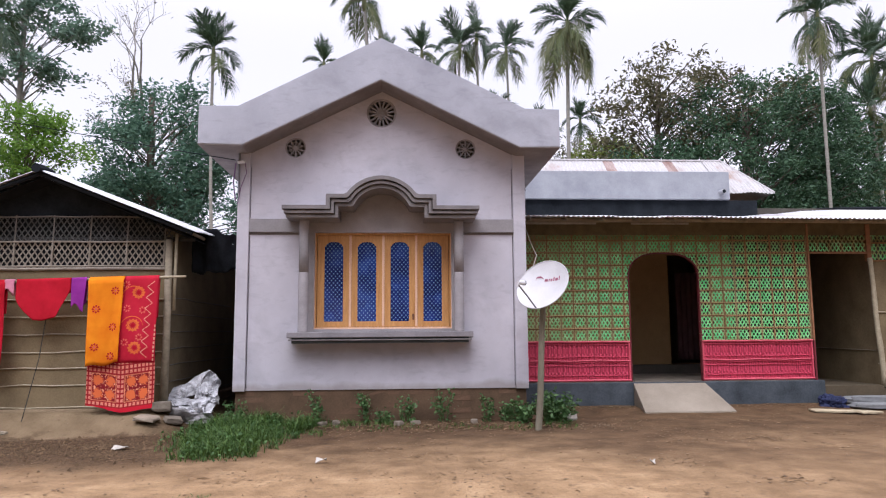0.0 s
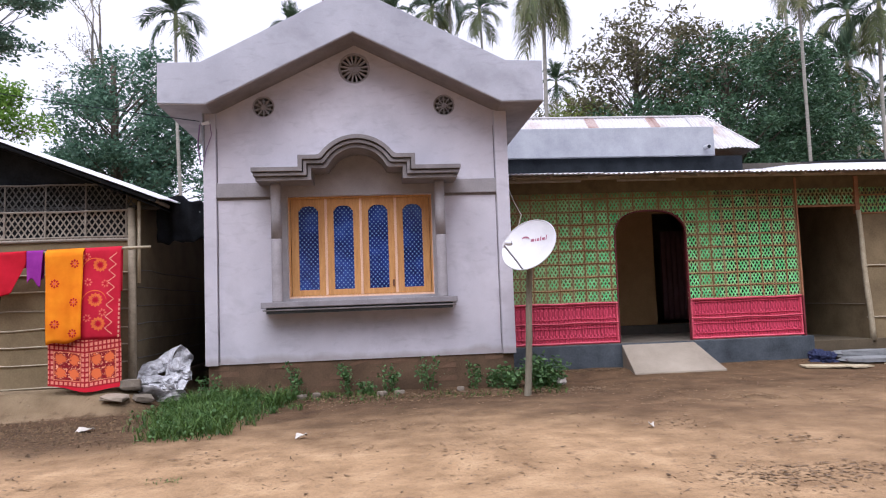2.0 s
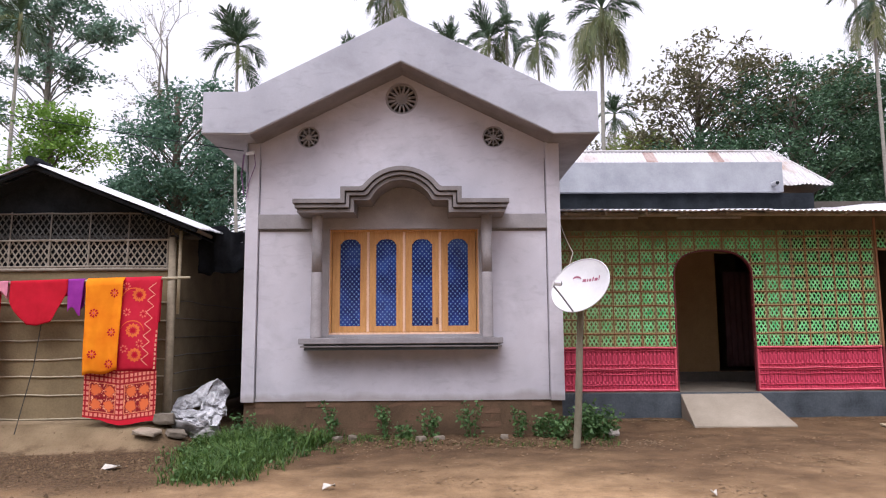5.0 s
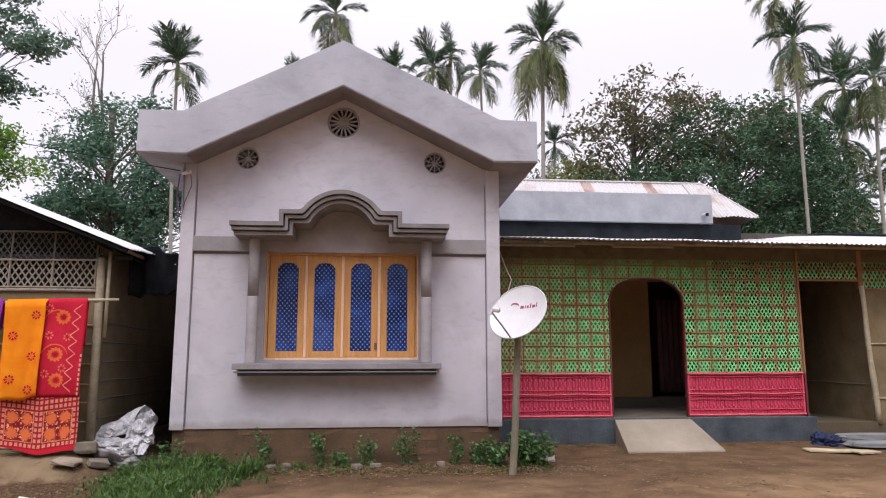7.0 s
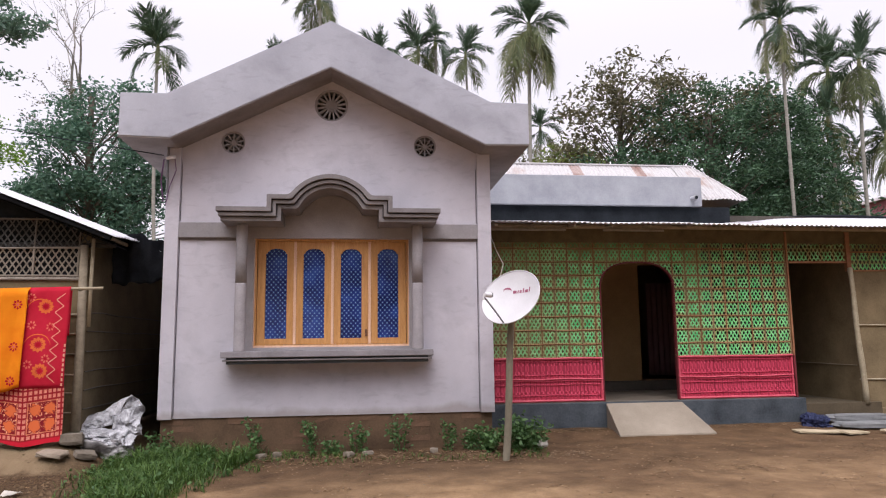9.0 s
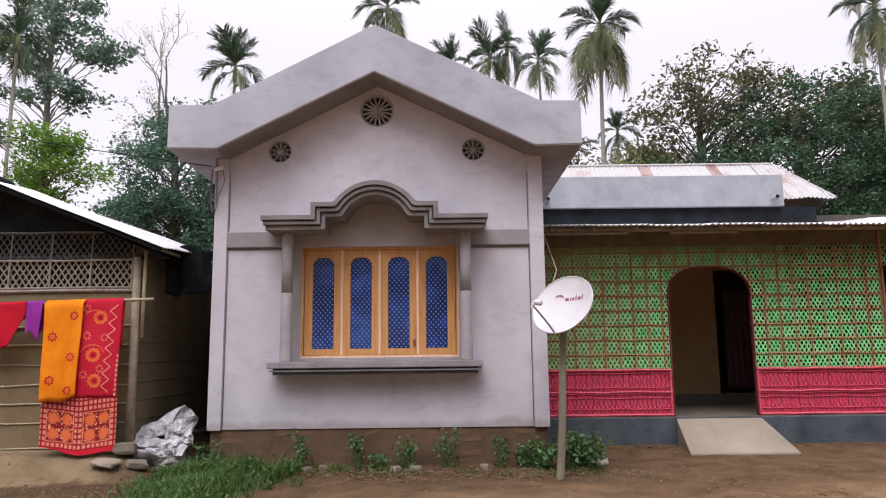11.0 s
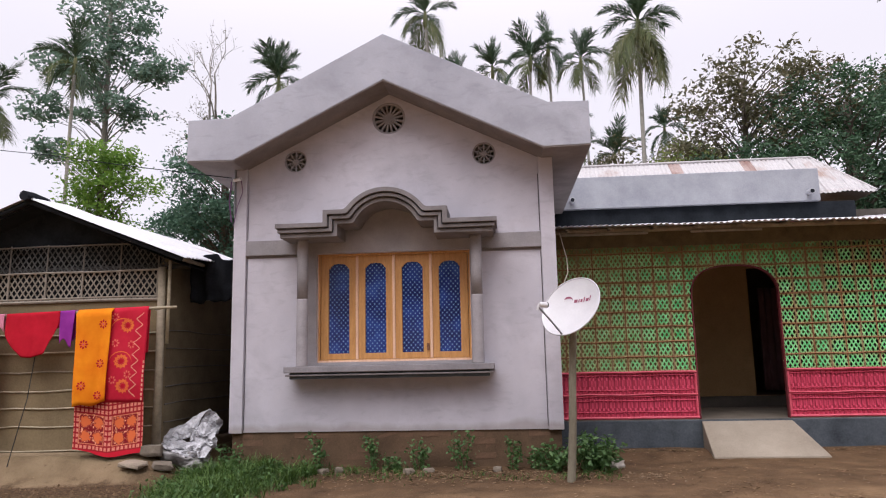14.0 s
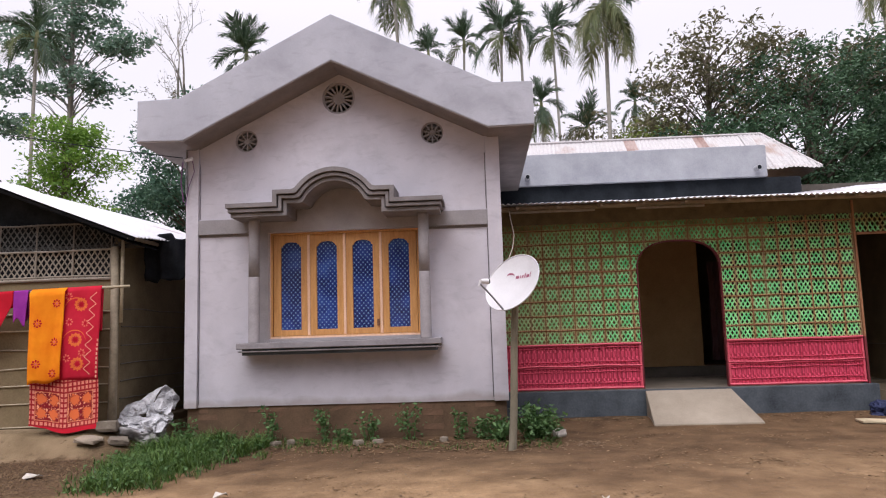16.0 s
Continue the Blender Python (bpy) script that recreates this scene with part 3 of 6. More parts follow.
    part("edge_bead", Geo().box(x0 + 0.01, x1 - 0.01, WF - 0.03, WF - 0.0125, z0 - 0.008, z0 + 0.022), M_WOODPALE, win)


build_window()

# ---- the lattice-walled veranda ----
LY = 10.87
veranda = thing("veranda_house", (4.5, 11.8, 0), "low bamboo-lattice veranda painted green over crimson, under a tin roof", "house")
AX0, AX1, ASPRING, ATOP = 3.945, 5.055, 2.03, 2.392


def in_arch(x, z, pad=0.0):
    if x < AX0 - pad or x > AX1 + pad:
        return False
    c, a = (AX0 + AX1) / 2, (AX1 - AX0) / 2 + pad
    u = min(1.0, abs(x - c) / a)
    return z < ASPRING + (ATOP - ASPRING + pad) * (1 - u ** 2.6) ** (1 / 2.2)


def arch_line(pad=0.0, n=22):
    c, a = (AX0 + AX1) / 2, (AX1 - AX0) / 2 + pad
    pts = [(c - a, 0.42)]
    for k in range(n + 1):
        u = -math.cos(math.pi * k / n)
        pts.append((c + a * u, ASPRING + (ATOP - ASPRING + pad) * (1 - abs(u) ** 2.6) ** (1 / 2.2)))
    return pts + [(c + a, 0.42)]


def lattice(g, x0, x1, z0, z1, y, pitch, rise, w, inside=None):
    """Two slanting sets of laths, clipped to the bay."""
    rnd = random.Random(11)
    runs = []
    dx = (z1 - z0) / rise
    for sgn in (1, -1):
        k = x0 - dx - pitch
        while k < x1 + dx + pitch:
            o = k + rnd.uniform(-0.004, 0.004)
            runs.append(((o, z0), (o + sgn * dx, z1), y + sgn * 0.003))
            k += pitch
    for (ax, az), (bx, bz), yy in runs:
        ln = math.hypot(bx - ax, bz - az)
        n = max(2, int(ln / 0.02))
        start = None
        for i in range(n + 1):
            px, pz = ax + (bx - ax) * i / n, az + (bz - az) * i / n
            ok = x0 <= px <= x1 and z0 <= pz <= z1 and not (inside and inside(px, pz))
            if ok and start is None:
                start = (px, pz)
            if start is not None and (not ok or i == n):
                e = (px, pz)
                if math.hypot(e[0] - start[0], e[1] - start[1]) > 0.025:
                    g.bar((start[0], yy, start[1]), (e[0], yy, e[1]), w, 0.003)
                start = None


def mat_panel(x0, x1, parent):
    """A crimson mat of upright bamboo slats woven about level rods."""
    rnd = random.Random(int(x0 * 10))
    # darker crimson backing paints the shade in the gaps between slats
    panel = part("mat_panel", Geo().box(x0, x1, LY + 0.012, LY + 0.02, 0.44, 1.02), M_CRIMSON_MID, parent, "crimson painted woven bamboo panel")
    zs = (0.452, 0.50, 0.535, 0.57, 0.65, 0.69, 0.735, 0.78, 0.81, 0.85, 0.93, 0.965, 1.01)
    kinds = []
    for k in range(6):
        vs = []
        for i, z in enumerate(zs):
            y = (0.004 if (i + k) % 2 else -0.004) + rnd.uniform(-0.002, 0.002)
            dx = rnd.uniform(-0.0015, 0.0015)
            w = 0.0108 if 0.56 < z < 0.70 or 0.84 < z < 0.97 else 0.0128
            vs += [(dx - w, y, z), (dx + w, y, z)]
        fs = [(2 * i, 2 * i + 1, 2 * i + 3, 2 * i + 2) for i in range(len(zs) - 1)]
        m = len(vs)
        vs += [(x, y + 0.004, z) for x, y, z in vs]
        fs += [tuple(m + i for i in reversed(f)) for f in list(fs)]
        kinds.append(mesh_from("slat", Geo().add(vs, fs), M_CRIMSON, fix=False))
    x, k = x0 + 0.014, 0
    while x < x1 - 0.01:
        s = new("slat", kinds[(k % 2) + 2 * rnd.randrange(3)])
        s.parent = panel
        s.matrix_basis = pose(x, LY + rnd.uniform(-0.001, 0.003), rnd.uniform(-0.005, 0.005), 0, rnd.uniform(-0.8, 0.8), 0)
        x += rnd.uniform(0.027, 0.031)
        k += 1
    # level rods that bind the slats: heavy ones at the edges and the middle, thin ones between
    for z, w, sag in ((1.028, 0.034, 0.003), (0.742, 0.024, 0.007), (0.715, 0.014, 0.006), (0.447, 0.036, 0.002), (0.985, 0.013, 0.004), (0.80, 0.012, 0.005), (0.665, 0.012, 0.005), (0.52, 0.013, 0.004)):
        n = 8
        pts = [(x0 + (x1 - x0) * i / n, LY - (0.018 if w > 0.02 else 0.009), z + sag * math.sin(i * 1.7 + x0 + 20 * z)) for i in range(n + 1)]
        part("batten", Geo().tube(pts, w / 2, 6), M_CRIMSON_EDGE if w > 0.02 else M_CRIMSON, panel)
    for x in (x0 + 0.012, x1 - 0.012):
        part("edge_strip", Geo().box(x - 0.013, x + 0.013, LY - 0.02, LY + 0.01, 0.46, 1.01), M_CRIMSON_EDGE, panel)
    return panel


def build_veranda():
    x0, x1, top = 2.05, 6.86, 2.86
    g = Geo().box(x0 - 0.03, 6.98, 10.78, 12.8, -0.1, 0.418)
    part("plinth", g, M_PLINTH, veranda, "dark blue-grey cement plinth", bevel=0.012)
    part("floor", Geo().box(x0, 6.80, 10.82, 12.79, 0.418, 0.424), M_FLOOR, veranda, "worn brownish cement floor")
    mat_panel(x0, AX0 - 0.02, veranda)
    mat_panel(AX1 + 0.02, x1, veranda)
    g = Geo()
    lattice(g, x0, x1, 1.03, top, LY, 0.0585, 1.62, 0.0185, lambda x, z: in_arch(x, z, 0.01))
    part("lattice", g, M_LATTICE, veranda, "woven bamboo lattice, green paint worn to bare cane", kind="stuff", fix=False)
    # battens
    z = 1.03 + 0.196
    while z < 2.75:
        spans = [(x0, x1)]
        if z < ATOP + 0.03:
            c = (AX0 + AX1) / 2
            lo = next(x for x in np.arange(AX0 - 0.05, c, 0.01) if in_arch(x, z, 0.03) or x > c - 0.02) if in_arch(c, z, 0.03) else c
            spans = [(x0, lo), (2 * c - lo, x1)] if in_arch(c, z, 0.03) else spans
        for a, b in spans:
            n = max(3, int((b - a) / 0.25))
            pts = [(a + (b - a) * i / n, LY - 0.012, z + 0.006 * math.sin(i * 2.1 + z * 9)) for i in range(n + 1)]
            part("batten", Geo().tube(pts, 0.0080, 5), M_REDBATTEN, veranda)
        z += 0.196
    k, x = 0, x0
    while x < x1 + 0.01:
        zb = 1.03
        if AX0 - 0.03 < x < AX1 + 0.03:
            zb = next((z for z in np.arange(1.03, 2.8, 0.01) if not in_arch(x, z, 0.03)), 2.4)
        part("upright", Geo().box(x - 0.0065, x + 0.0065, LY - 0.012, LY - 0.005, zb, top), M_REDBATTEN if k % 2 else M_BAMBOO_RED, veranda)
        k, x = k + 1, x + 0.2005
    # trim round the arch
    inn, out = arch_line(0.0), arch_line(0.016)
    g = Geo()
    n = len(inn)
    vs = []
    for (ax, az), (bx, bz) in zip(inn, out):
        vs += [(ax, LY - 0.03, az), (bx, LY - 0.03, bz), (bx, LY + 0.04, bz), (ax, LY + 0.04, az)]
    fs = [(4 * i + j, 4 * i + (j + 1) % 4, 4 * i + 4 + (j + 1) % 4, 4 * i + 4 + j) for i in range(n - 1) for j in range(4)]
    g.add(vs, fs + [(0, 1, 2, 3), (4 * n - 1, 4 * n - 2, 4 * n - 3, 4 * n - 4)])
    part("arch_trim", g, M_CRIMSON_DARK, veranda, "dark crimson arch trim")
    for x in (6.885, 7.90):
        part("post", Geo().box(x - (0.035 if x > 7 else 0.014), x + (0.035 if x > 7 else 0.014), LY - 0.035, LY + 0.035, 2.27 if x > 7 else 1.03, 2.86), M_REDBATTEN, veranda)
    part("post", Geo().box(6.871, 6.899, LY - 0.035, LY + 0.035, 0.42, 1.03), M_CRIMSON_DARK, veranda)
    # the mat's colour is darkened to carry the eave's shade
    part("eave_mat", Geo().box(x0, 12.0, LY - 0.016, LY - 0.0125, 2.685, 2.95), M_BAREMAT, veranda, "bare bamboo mat strip, eave shade put into its colour")
    # strip of lattice over the passage and the mat wall beyond it
    g = Geo()
    lattice(g, 6.92, 7.865, 2.42, 2.86, LY, 0.0668, 1.6, 0.019)
    part("lattice", g, M_LATTICE, veranda, kind="stuff", fix=False)
    part("lintel", Geo().box(6.92, 7.865, LY - 0.02, LY + 0.02, 2.39, 2.42), M_REDBATTEN, veranda)
    g = Geo()
    lattice(g, 7.935, 12.0, 2.29, 2.86, LY, 0.0668, 1.75, 0.0195)
    part("lattice", g, M_LATTICE, veranda, kind="stuff", fix=False)
    part("mat_wall", Geo().box(7.955, 12.0, LY, LY + 0.06, 0.2, 2.27), M_MUD, veranda, "plain tan bamboo-mat wall")
    for z in (2.275, 2.56):
        part("batten", Geo().tube([(7.935, LY - 0.012, z), (9.5, LY - 0.012, z + 0.01), (12.0, LY - 0.012, z)], 0.014, 6), M_REDBATTEN, veranda)
    for z in (1.46, 0.66):
        part("rod", Geo().tube([(7.93, LY - 0.01, z), (9.5, LY - 0.012, z - 0.02), (12.0, LY - 0.012, z)], 0.014, 6), M_BAMBOO, veranda)
    for x in (8.78, 9.9, 11.0):
        part("rod", Geo().tube([(x, LY - 0.02, 0.75), (x - 0.02, LY - 0.02, 2.27)], 0.016, 6), M_BAMBOO, veranda)
    pts = [(7.885 + 0.085 * (1 - t) + 0.008 * math.sin(9 * t), LY - 0.05, 0.3 + 2.02 * t) for t in np.linspace(0, 1, 10)]
    part("bamboo_post", Geo().tube(pts, [0.043 - 0.001 * i + (0.004 if i % 3 == 0 else 0) for i in range(10)], 9), M_BAMBOO, veranda, smooth=True)
    # passage: side wall, floor, far end
    part("passage_wall", Geo().box(7.985, 8.05, LY + 0.06, 14.5, 0.2, 2.8), M_MUD, veranda, "tan mat side wall of the passage")
    part("rod", Geo().tube([(7.975, LY + 0.06, 0.86), (7.975, 12.4, 0.87), (7.975, 14.4, 0.86)], 0.008, 6), M_BAMBOO_DARK, veranda)
    part("foot_strip", Geo().box(8.2, 12.0, LY - 0.05, LY + 0.1, -0.1, 0.24), M_MUD, veranda, bevel=0.01)
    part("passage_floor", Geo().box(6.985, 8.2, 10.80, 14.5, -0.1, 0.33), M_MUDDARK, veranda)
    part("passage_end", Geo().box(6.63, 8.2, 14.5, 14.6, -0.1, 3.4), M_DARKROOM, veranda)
    # two unseen walls, added to keep sky light from leaking in
    part("rear_light_stop", Geo().box(6.62, 12.3, 12.99, 13.05, 2.3, 3.5), M_DARKROOM, veranda)
    part("far_light_stop", Geo().box(8.0, 12.3, 12.0, 12.06, -0.1, 3.15), M_DARKROOM, veranda)
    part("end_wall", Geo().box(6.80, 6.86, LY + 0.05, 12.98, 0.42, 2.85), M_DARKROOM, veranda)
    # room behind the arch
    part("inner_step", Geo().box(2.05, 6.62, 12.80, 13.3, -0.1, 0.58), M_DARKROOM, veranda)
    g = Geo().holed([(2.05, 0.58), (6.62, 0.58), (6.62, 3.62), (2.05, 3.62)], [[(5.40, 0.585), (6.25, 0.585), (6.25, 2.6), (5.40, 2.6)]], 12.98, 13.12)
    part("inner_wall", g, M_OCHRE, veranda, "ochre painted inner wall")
    # the room's right side is added to shut out a slit of light
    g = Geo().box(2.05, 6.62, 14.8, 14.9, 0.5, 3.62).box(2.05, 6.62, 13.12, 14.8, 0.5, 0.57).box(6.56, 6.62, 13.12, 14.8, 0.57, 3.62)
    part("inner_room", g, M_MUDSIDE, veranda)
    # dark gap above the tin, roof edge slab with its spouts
    # black board stands in for the shadow below the parapet
    part("shadow_gap_board", Geo().box(2.05, 7.15, 12.83, 12.86, 3.1, 3.62), M_BLACK, veranda, "black board standing in for the shadow gap under the slab")
    slab = part("roof_slab", Geo().box(2.05, 6.585, 12.86, 14.9, 3.62, 3.74), M_PLASTER, veranda)
    part("parapet", Geo().box(2.05, 6.585, 12.74, 12.859, 3.62, 4.147), M_PARAPET, veranda, "grey cement parapet", bevel=0.008)
    part("parapet", Geo().box(6.48, 6.585, 12.86, 14.9, 3.745, 4.147), M_PARAPET, veranda)
    for x in (2.62, 6.40):
        g = Geo()
        g.tube([(x, 12.58, 3.745), (x, 12.75, 3.755)], 0.042, 14)
        spout = part("spout", g, M_TIN, veranda, "short grey drain spout", smooth=False)
        # a black disc paints the dark inside of the pipe
        part("bore", Geo().tube([(x, 12.575, 3.745), (x, 12.585, 3.745)], 0.033, 14), M_BLACK, spout)
    # timber under the eave
    part("eave_beam", Geo().tube([(2.06, 10.55, 2.86), (5, 10.55, 2.87), (12, 10.55, 2.84)], 0.03, 7), M_BAMBOO_DARK, veranda)
    for a, b in ((2.2, 3.35), (3.9, 4.8)):
        part("eave_lath", Geo().box(a, b, 10.50, 10.53, 2.80, 2.825), M_LATH, veranda)
    for k in range(18):
        x = 2.3 + 0.55 * k
        part("rafter", Geo().tube([(x, 10.26, 2.835), (x, 12.8, 3.19)], 0.022, 6), M_BAMBOO_DARK, veranda)


# darker copies of the mud colour hold the shade of passages and room
M_MUDDARK = grainy("shaded_mud", (0.07, 0.052, 0.032), (0.13, 0.10, 0.062), 2.5, 40, 0.95, 0.012)
M_MUDSIDE = grainy("shaded_mud_plaster", (0.118, 0.091, 0.053), (0.205, 0.160, 0.094), 2.5, 40, 0.95, 0.012)
M_FLOOR = grainy("worn_cement_floor", (0.11, 0.09, 0.07), (0.19, 0.16, 0.13), 3, 40, 0.7, 0.003)
M_PARAPET = grainy("parapet_cement", (0.26, 0.27, 0.305), (0.40, 0.41, 0.445), 2.2, 60, 0.9, 0.004)
build_veranda()


def corrugated(x0, x1, y0, y1, z0, z1a, z1b, pitch=0.075, amp=0.011, sag=0.0):
    """A ribbed sheet, ribs running from the eave at y0 up to y1."""
    n = int((x1 - x0) / pitch * 6)
    vs = []
    for i in range(n + 1):
        x = x0 + (x1 - x0) * i / n
        w = amp * math.cos(2 * math.pi * (x / pitch))
        zb = z1a + (z1b - z1a) * i / n
        for k in range(4):
            t = k / 3
            vs.append((x, y0 + (y1 - y0) * t, z0 + (zb - z0) * t + w - sag * 4 * t * (1 - t)))
    m = len(vs)
    vs += [(x, y, z - 0.004) for x, y, z in vs]
    fs = []
    for i in range(n):
        for k in range(3):
            q = (4 * i + k, 4 * i + k + 1, 4 * i + 5 + k, 4 * i + 4 + k)
            fs.append(q)
            fs.append(tuple(m + j for j in reversed(q)))
        fs.append((4 * i, 4 * i + 4, m + 4 * i + 4, m + 4 * i))
    return Geo().add(vs, fs)


def build_veranda_roof():
    rnd = random.Random(3)
    roof = thing("tin_roof", (6, 11.5, 2.9), "corrugated galvanised tin lean-to roof", "roof", kind="structure")
    x = 2.06
    while x < 12.2:
        w = 0.75
        back = lambda q: 3.27 + 0.20 * smooth(6.2, 8.6, q)
        g = corrugated(x, x + w + 0.03, 10.20 + rnd.uniform(-0.025, 0.025), 12.83 if x < 7 else 13.0, 2.884 + rnd.uniform(-0.004, 0.004) - 0.004 * x, back(x), back(x + w))
        part("tin_sheet", g, M_TIN, roof, smooth=True, fix=False)
        x += w
    part("roof_batten", Geo().box(2.06, 12.2, 10.62, 10.66, 2.885, 2.92), M_BAMBOO_DARK, roof)
    part("edge_roll", Geo().tube([(8.4, 13.0, 3.50), (9.6, 13.0, 3.515), (10.4, 13.0, 3.50), (12.2, 13.0, 3.51)], (0.012, 0.03, 0.022, 0.03), 7), M_BLACK, roof, "black roll along the roof edge")
    hip = thing("hip_roof", (4, 14.6, 3.8), "pale rust-streaked corrugated tin hip roof", "roof", kind="structure")
    # front slope, sheet by sheet, up to the ridge; the last ones cut by the hip
    ey, ez, ry, rz, rx, cx = 13.0, 3.80, 14.0, 4.655, 7.03, 7.60
    x = 2.2
    while x < cx - 0.05:
        w = min(0.21, cx - x)
        g = Geo()
        n = 24
        vs, fs = [], []
        for i in range(n + 1):
            q = x + (w + 0.01) * i / n
            t1 = 1.0 if q <= rx else max(0.02, 1 - (q - rx) / (cx - rx))
            for t in (0, 0.5 * t1, t1):
                vs.append((q, ey - (0.03 if x > 6.5 else 0) * rnd.random() + (ry - ey) * t, ez + (rz - ez) * t + 0.010 * math.cos(2 * math.pi * q / 0.075) + (0.012 * math.sin(q * 9) if t == 0 else 0)))
        fs = [(3 * i + k, 3 * i + k + 1, 3 * i + 4 + k, 3 * i + 3 + k) for i in range(n) for k in range(2)]
        part("tin_sheet", Geo().add(vs, fs), M_RUST if 4.5 < x < 4.72 or 5.65 < x < 5.87 else M_TINRUST, hip, smooth=True, fix=False)
        x += w
    back = [(2.2, ry, rz), (rx, ry, rz), (cx + 0.2, 16.5, ez), (2.2, 16.5, ez)]
    part("tin_sheet", Geo().add(back, [(0, 1, 2, 3)]), M_TINRUST, hip, fix=False)
    part("tin_sheet", Geo().add([(rx, ry, rz), (cx, ey, ez), (cx + 0.2, 16.5, ez)], [(0, 1, 2)]), M_TINRUST, hip, fix=False)
    part("ridge_cap", Geo().tube([(2.2, ry, rz + 0.008), (rx, ry, rz + 0.008)], 0.028, 8), M_TINRUST, hip)
    part("hip_cap", Geo().tube([(rx, ry, rz + 0.008), (cx, ey, ez + 0.01)], 0.024, 8), M_TINRUST, hip)


build_veranda_roof()
for root in (veranda, *(ob for ob in bpy.data.objects if ob.name in ("tin_roof", "hip_roof"))):
    root.scale.z = 1.0125
    root.location.z = 1.0125 * root.location.z - 0.011


def build_ramp():
    poly = [(10.785, 0.400), (10.12, 0.040), (10.12, -0.1), (10.785, -0.1)]
    vs, n = [], 4
    for (y, z), (xa, xb) in zip(poly, ((3.93, 5.06), (3.865, 5.215), (3.865, 5.215), (3.93, 5.06))):
        vs += [(xa, y, z), (xb, y, z)]
    g = Geo().add(vs, [(0, 1, 3, 2), (2, 3, 5, 4), (4, 5, 7, 6), (6, 7, 1, 0), (0, 2, 4, 6), (1, 7, 5, 3)])
    solid("ramp", g, M_RAMP, "smooth pale cement ramp up to the arched entrance", "ramp", kind="structure", bevel=0.012)


build_ramp()

# ---- the bamboo and mud shed ----
SY, SX1, SX0 = 9.35, -2.63, -6.15
RIDGE, RZ, EZ, EX = -4.18, 3.27, 2.475, -2.19
shed = thing("shed", (-4.4, 11, 0), "mud-plastered bamboo shed with a lattice gable under a tin roof", "shed")


def roof_z(x):
    return RZ - abs(x - RIDGE) * (RZ - EZ) / (EX - RIDGE)


# darker bamboo copies: soot and the roof's shade put into the colour
M_GABLELATH = grainy("sooty_shaded_lath", (0.045, 0.046, 0.046), (0.115, 0.115, 0.112), 7, 60, 0.85, 0.002)
M_SHADECANE = grainy("sooty_shaded_bamboo", (0.10, 0.09, 0.08), (0.20, 0.18, 0.16), 8, 60, 0.8, 0.002)


def build_shed():
    part("mud_wall", Geo().box(SX0, SX1, SY, SY + 0.1, 0.15, 2.03), M_MUD, shed, "olive-tan mud wall")
    part("side_wall", Geo().box(SX1 - 0.1, SX1, SY + 0.1, 14, 0.1, 2.68), M_MUDSIDE, shed, "mud side wall with the passage shade put into its colour")
    part("back_wall", Geo().box(SX0, SX1 - 0.1, 13.9, 14, 0.1, 2.45), M_DARKROOM, shed)
    part("side_wall", Geo().box(SX0, SX0 + 0.1, SY + 0.1, 13.9, 0.1, 2.45), M_MUD, shed)
    part("plinth", Geo().box(SX0 - 0.1, SX1 + 0.1, SY - 0.07, 14.1, -0.1, 0.27), M_MUDBANK, shed, bevel=0.03)
    rnd = random.Random(5)
    for z in (0.29, 0.56, 0.77, 0.98, 1.20, 1.42, 1.64):
        pts = [(SX0 + (SX1 - SX0) * i / 10, SY - 0.008 + rnd.uniform(-0.003, 0.003), z + rnd.uniform(-0.012, 0.012)) for i in range(11)]
        part("bamboo_strip", Geo().tube(pts, rnd.choice((0.009, 0.011, 0.012)), 6), rnd.choice((M_BAMBOO, M_BAMBOO, M_BAMBOO_DARK)), shed)
        if z < 1.9:
            pts = [(SX1 + 0.008, SY + 0.1 + i * 0.5, z + 0.03 + rnd.uniform(-0.012, 0.012)) for i in range(9)]
            # side strips are darkened to fade into the passage's shade
            part("bamboo_strip", Geo().tube(pts, 0.007, 6), M_SHADECANE, shed)
    g = Geo()
    lattice(g, SX0, SX1 - 0.03, 2.05, 2.40, SY + 0.02, 0.075, 1.45, 0.016)
    part("lattice", g, M_LATH, shed, "grey split-bamboo lattice", kind="stuff", fix=False)
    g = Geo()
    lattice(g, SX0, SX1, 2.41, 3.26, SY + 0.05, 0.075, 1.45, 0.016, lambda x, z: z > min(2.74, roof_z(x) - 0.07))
    part("lattice", g, M_GABLELATH, shed, "upper lattice darkened by soot and overhang shade", kind="stuff", fix=False)
    # black sheet in place of the sooty, shaded top of the gable
    part("gable_shade_sheet", Geo().prism([(-5.35, 2.73), (-3.0, 2.73), (RIDGE, RZ - 0.07)], SY + 0.04, SY + 0.055), M_BLACK, shed, "black sheet standing in for soot and shade in the gable")
    for z, r in ((2.04, 0.02), (2.075, 0.012), (2.395, 0.012), (2.72, 0.011)):
        half = (RZ - 0.1 - z) * (EX - RIDGE) / (RZ - EZ)
        a, b = max(SX0, RIDGE - half), min(SX1, RIDGE + half)
        pts = [(a + (b - a) * i / 8, SY - 0.012, z + rnd.uniform(-0.006, 0.006)) for i in range(9)]
        part("bamboo_rail", Geo().tube(pts, r, 7), M_LATH if z < 2.6 else M_SHADECANE, shed)
    for x in (-2.72, -3.20, -3.67, -4.14, -4.62, -5.1, -5.6):
        part("bamboo_upright", Geo().tube([(x, SY - 0.004, 2.03), (x + 0.004, SY - 0.004, 2.41)], 0.013, 6), M_LATH, shed)
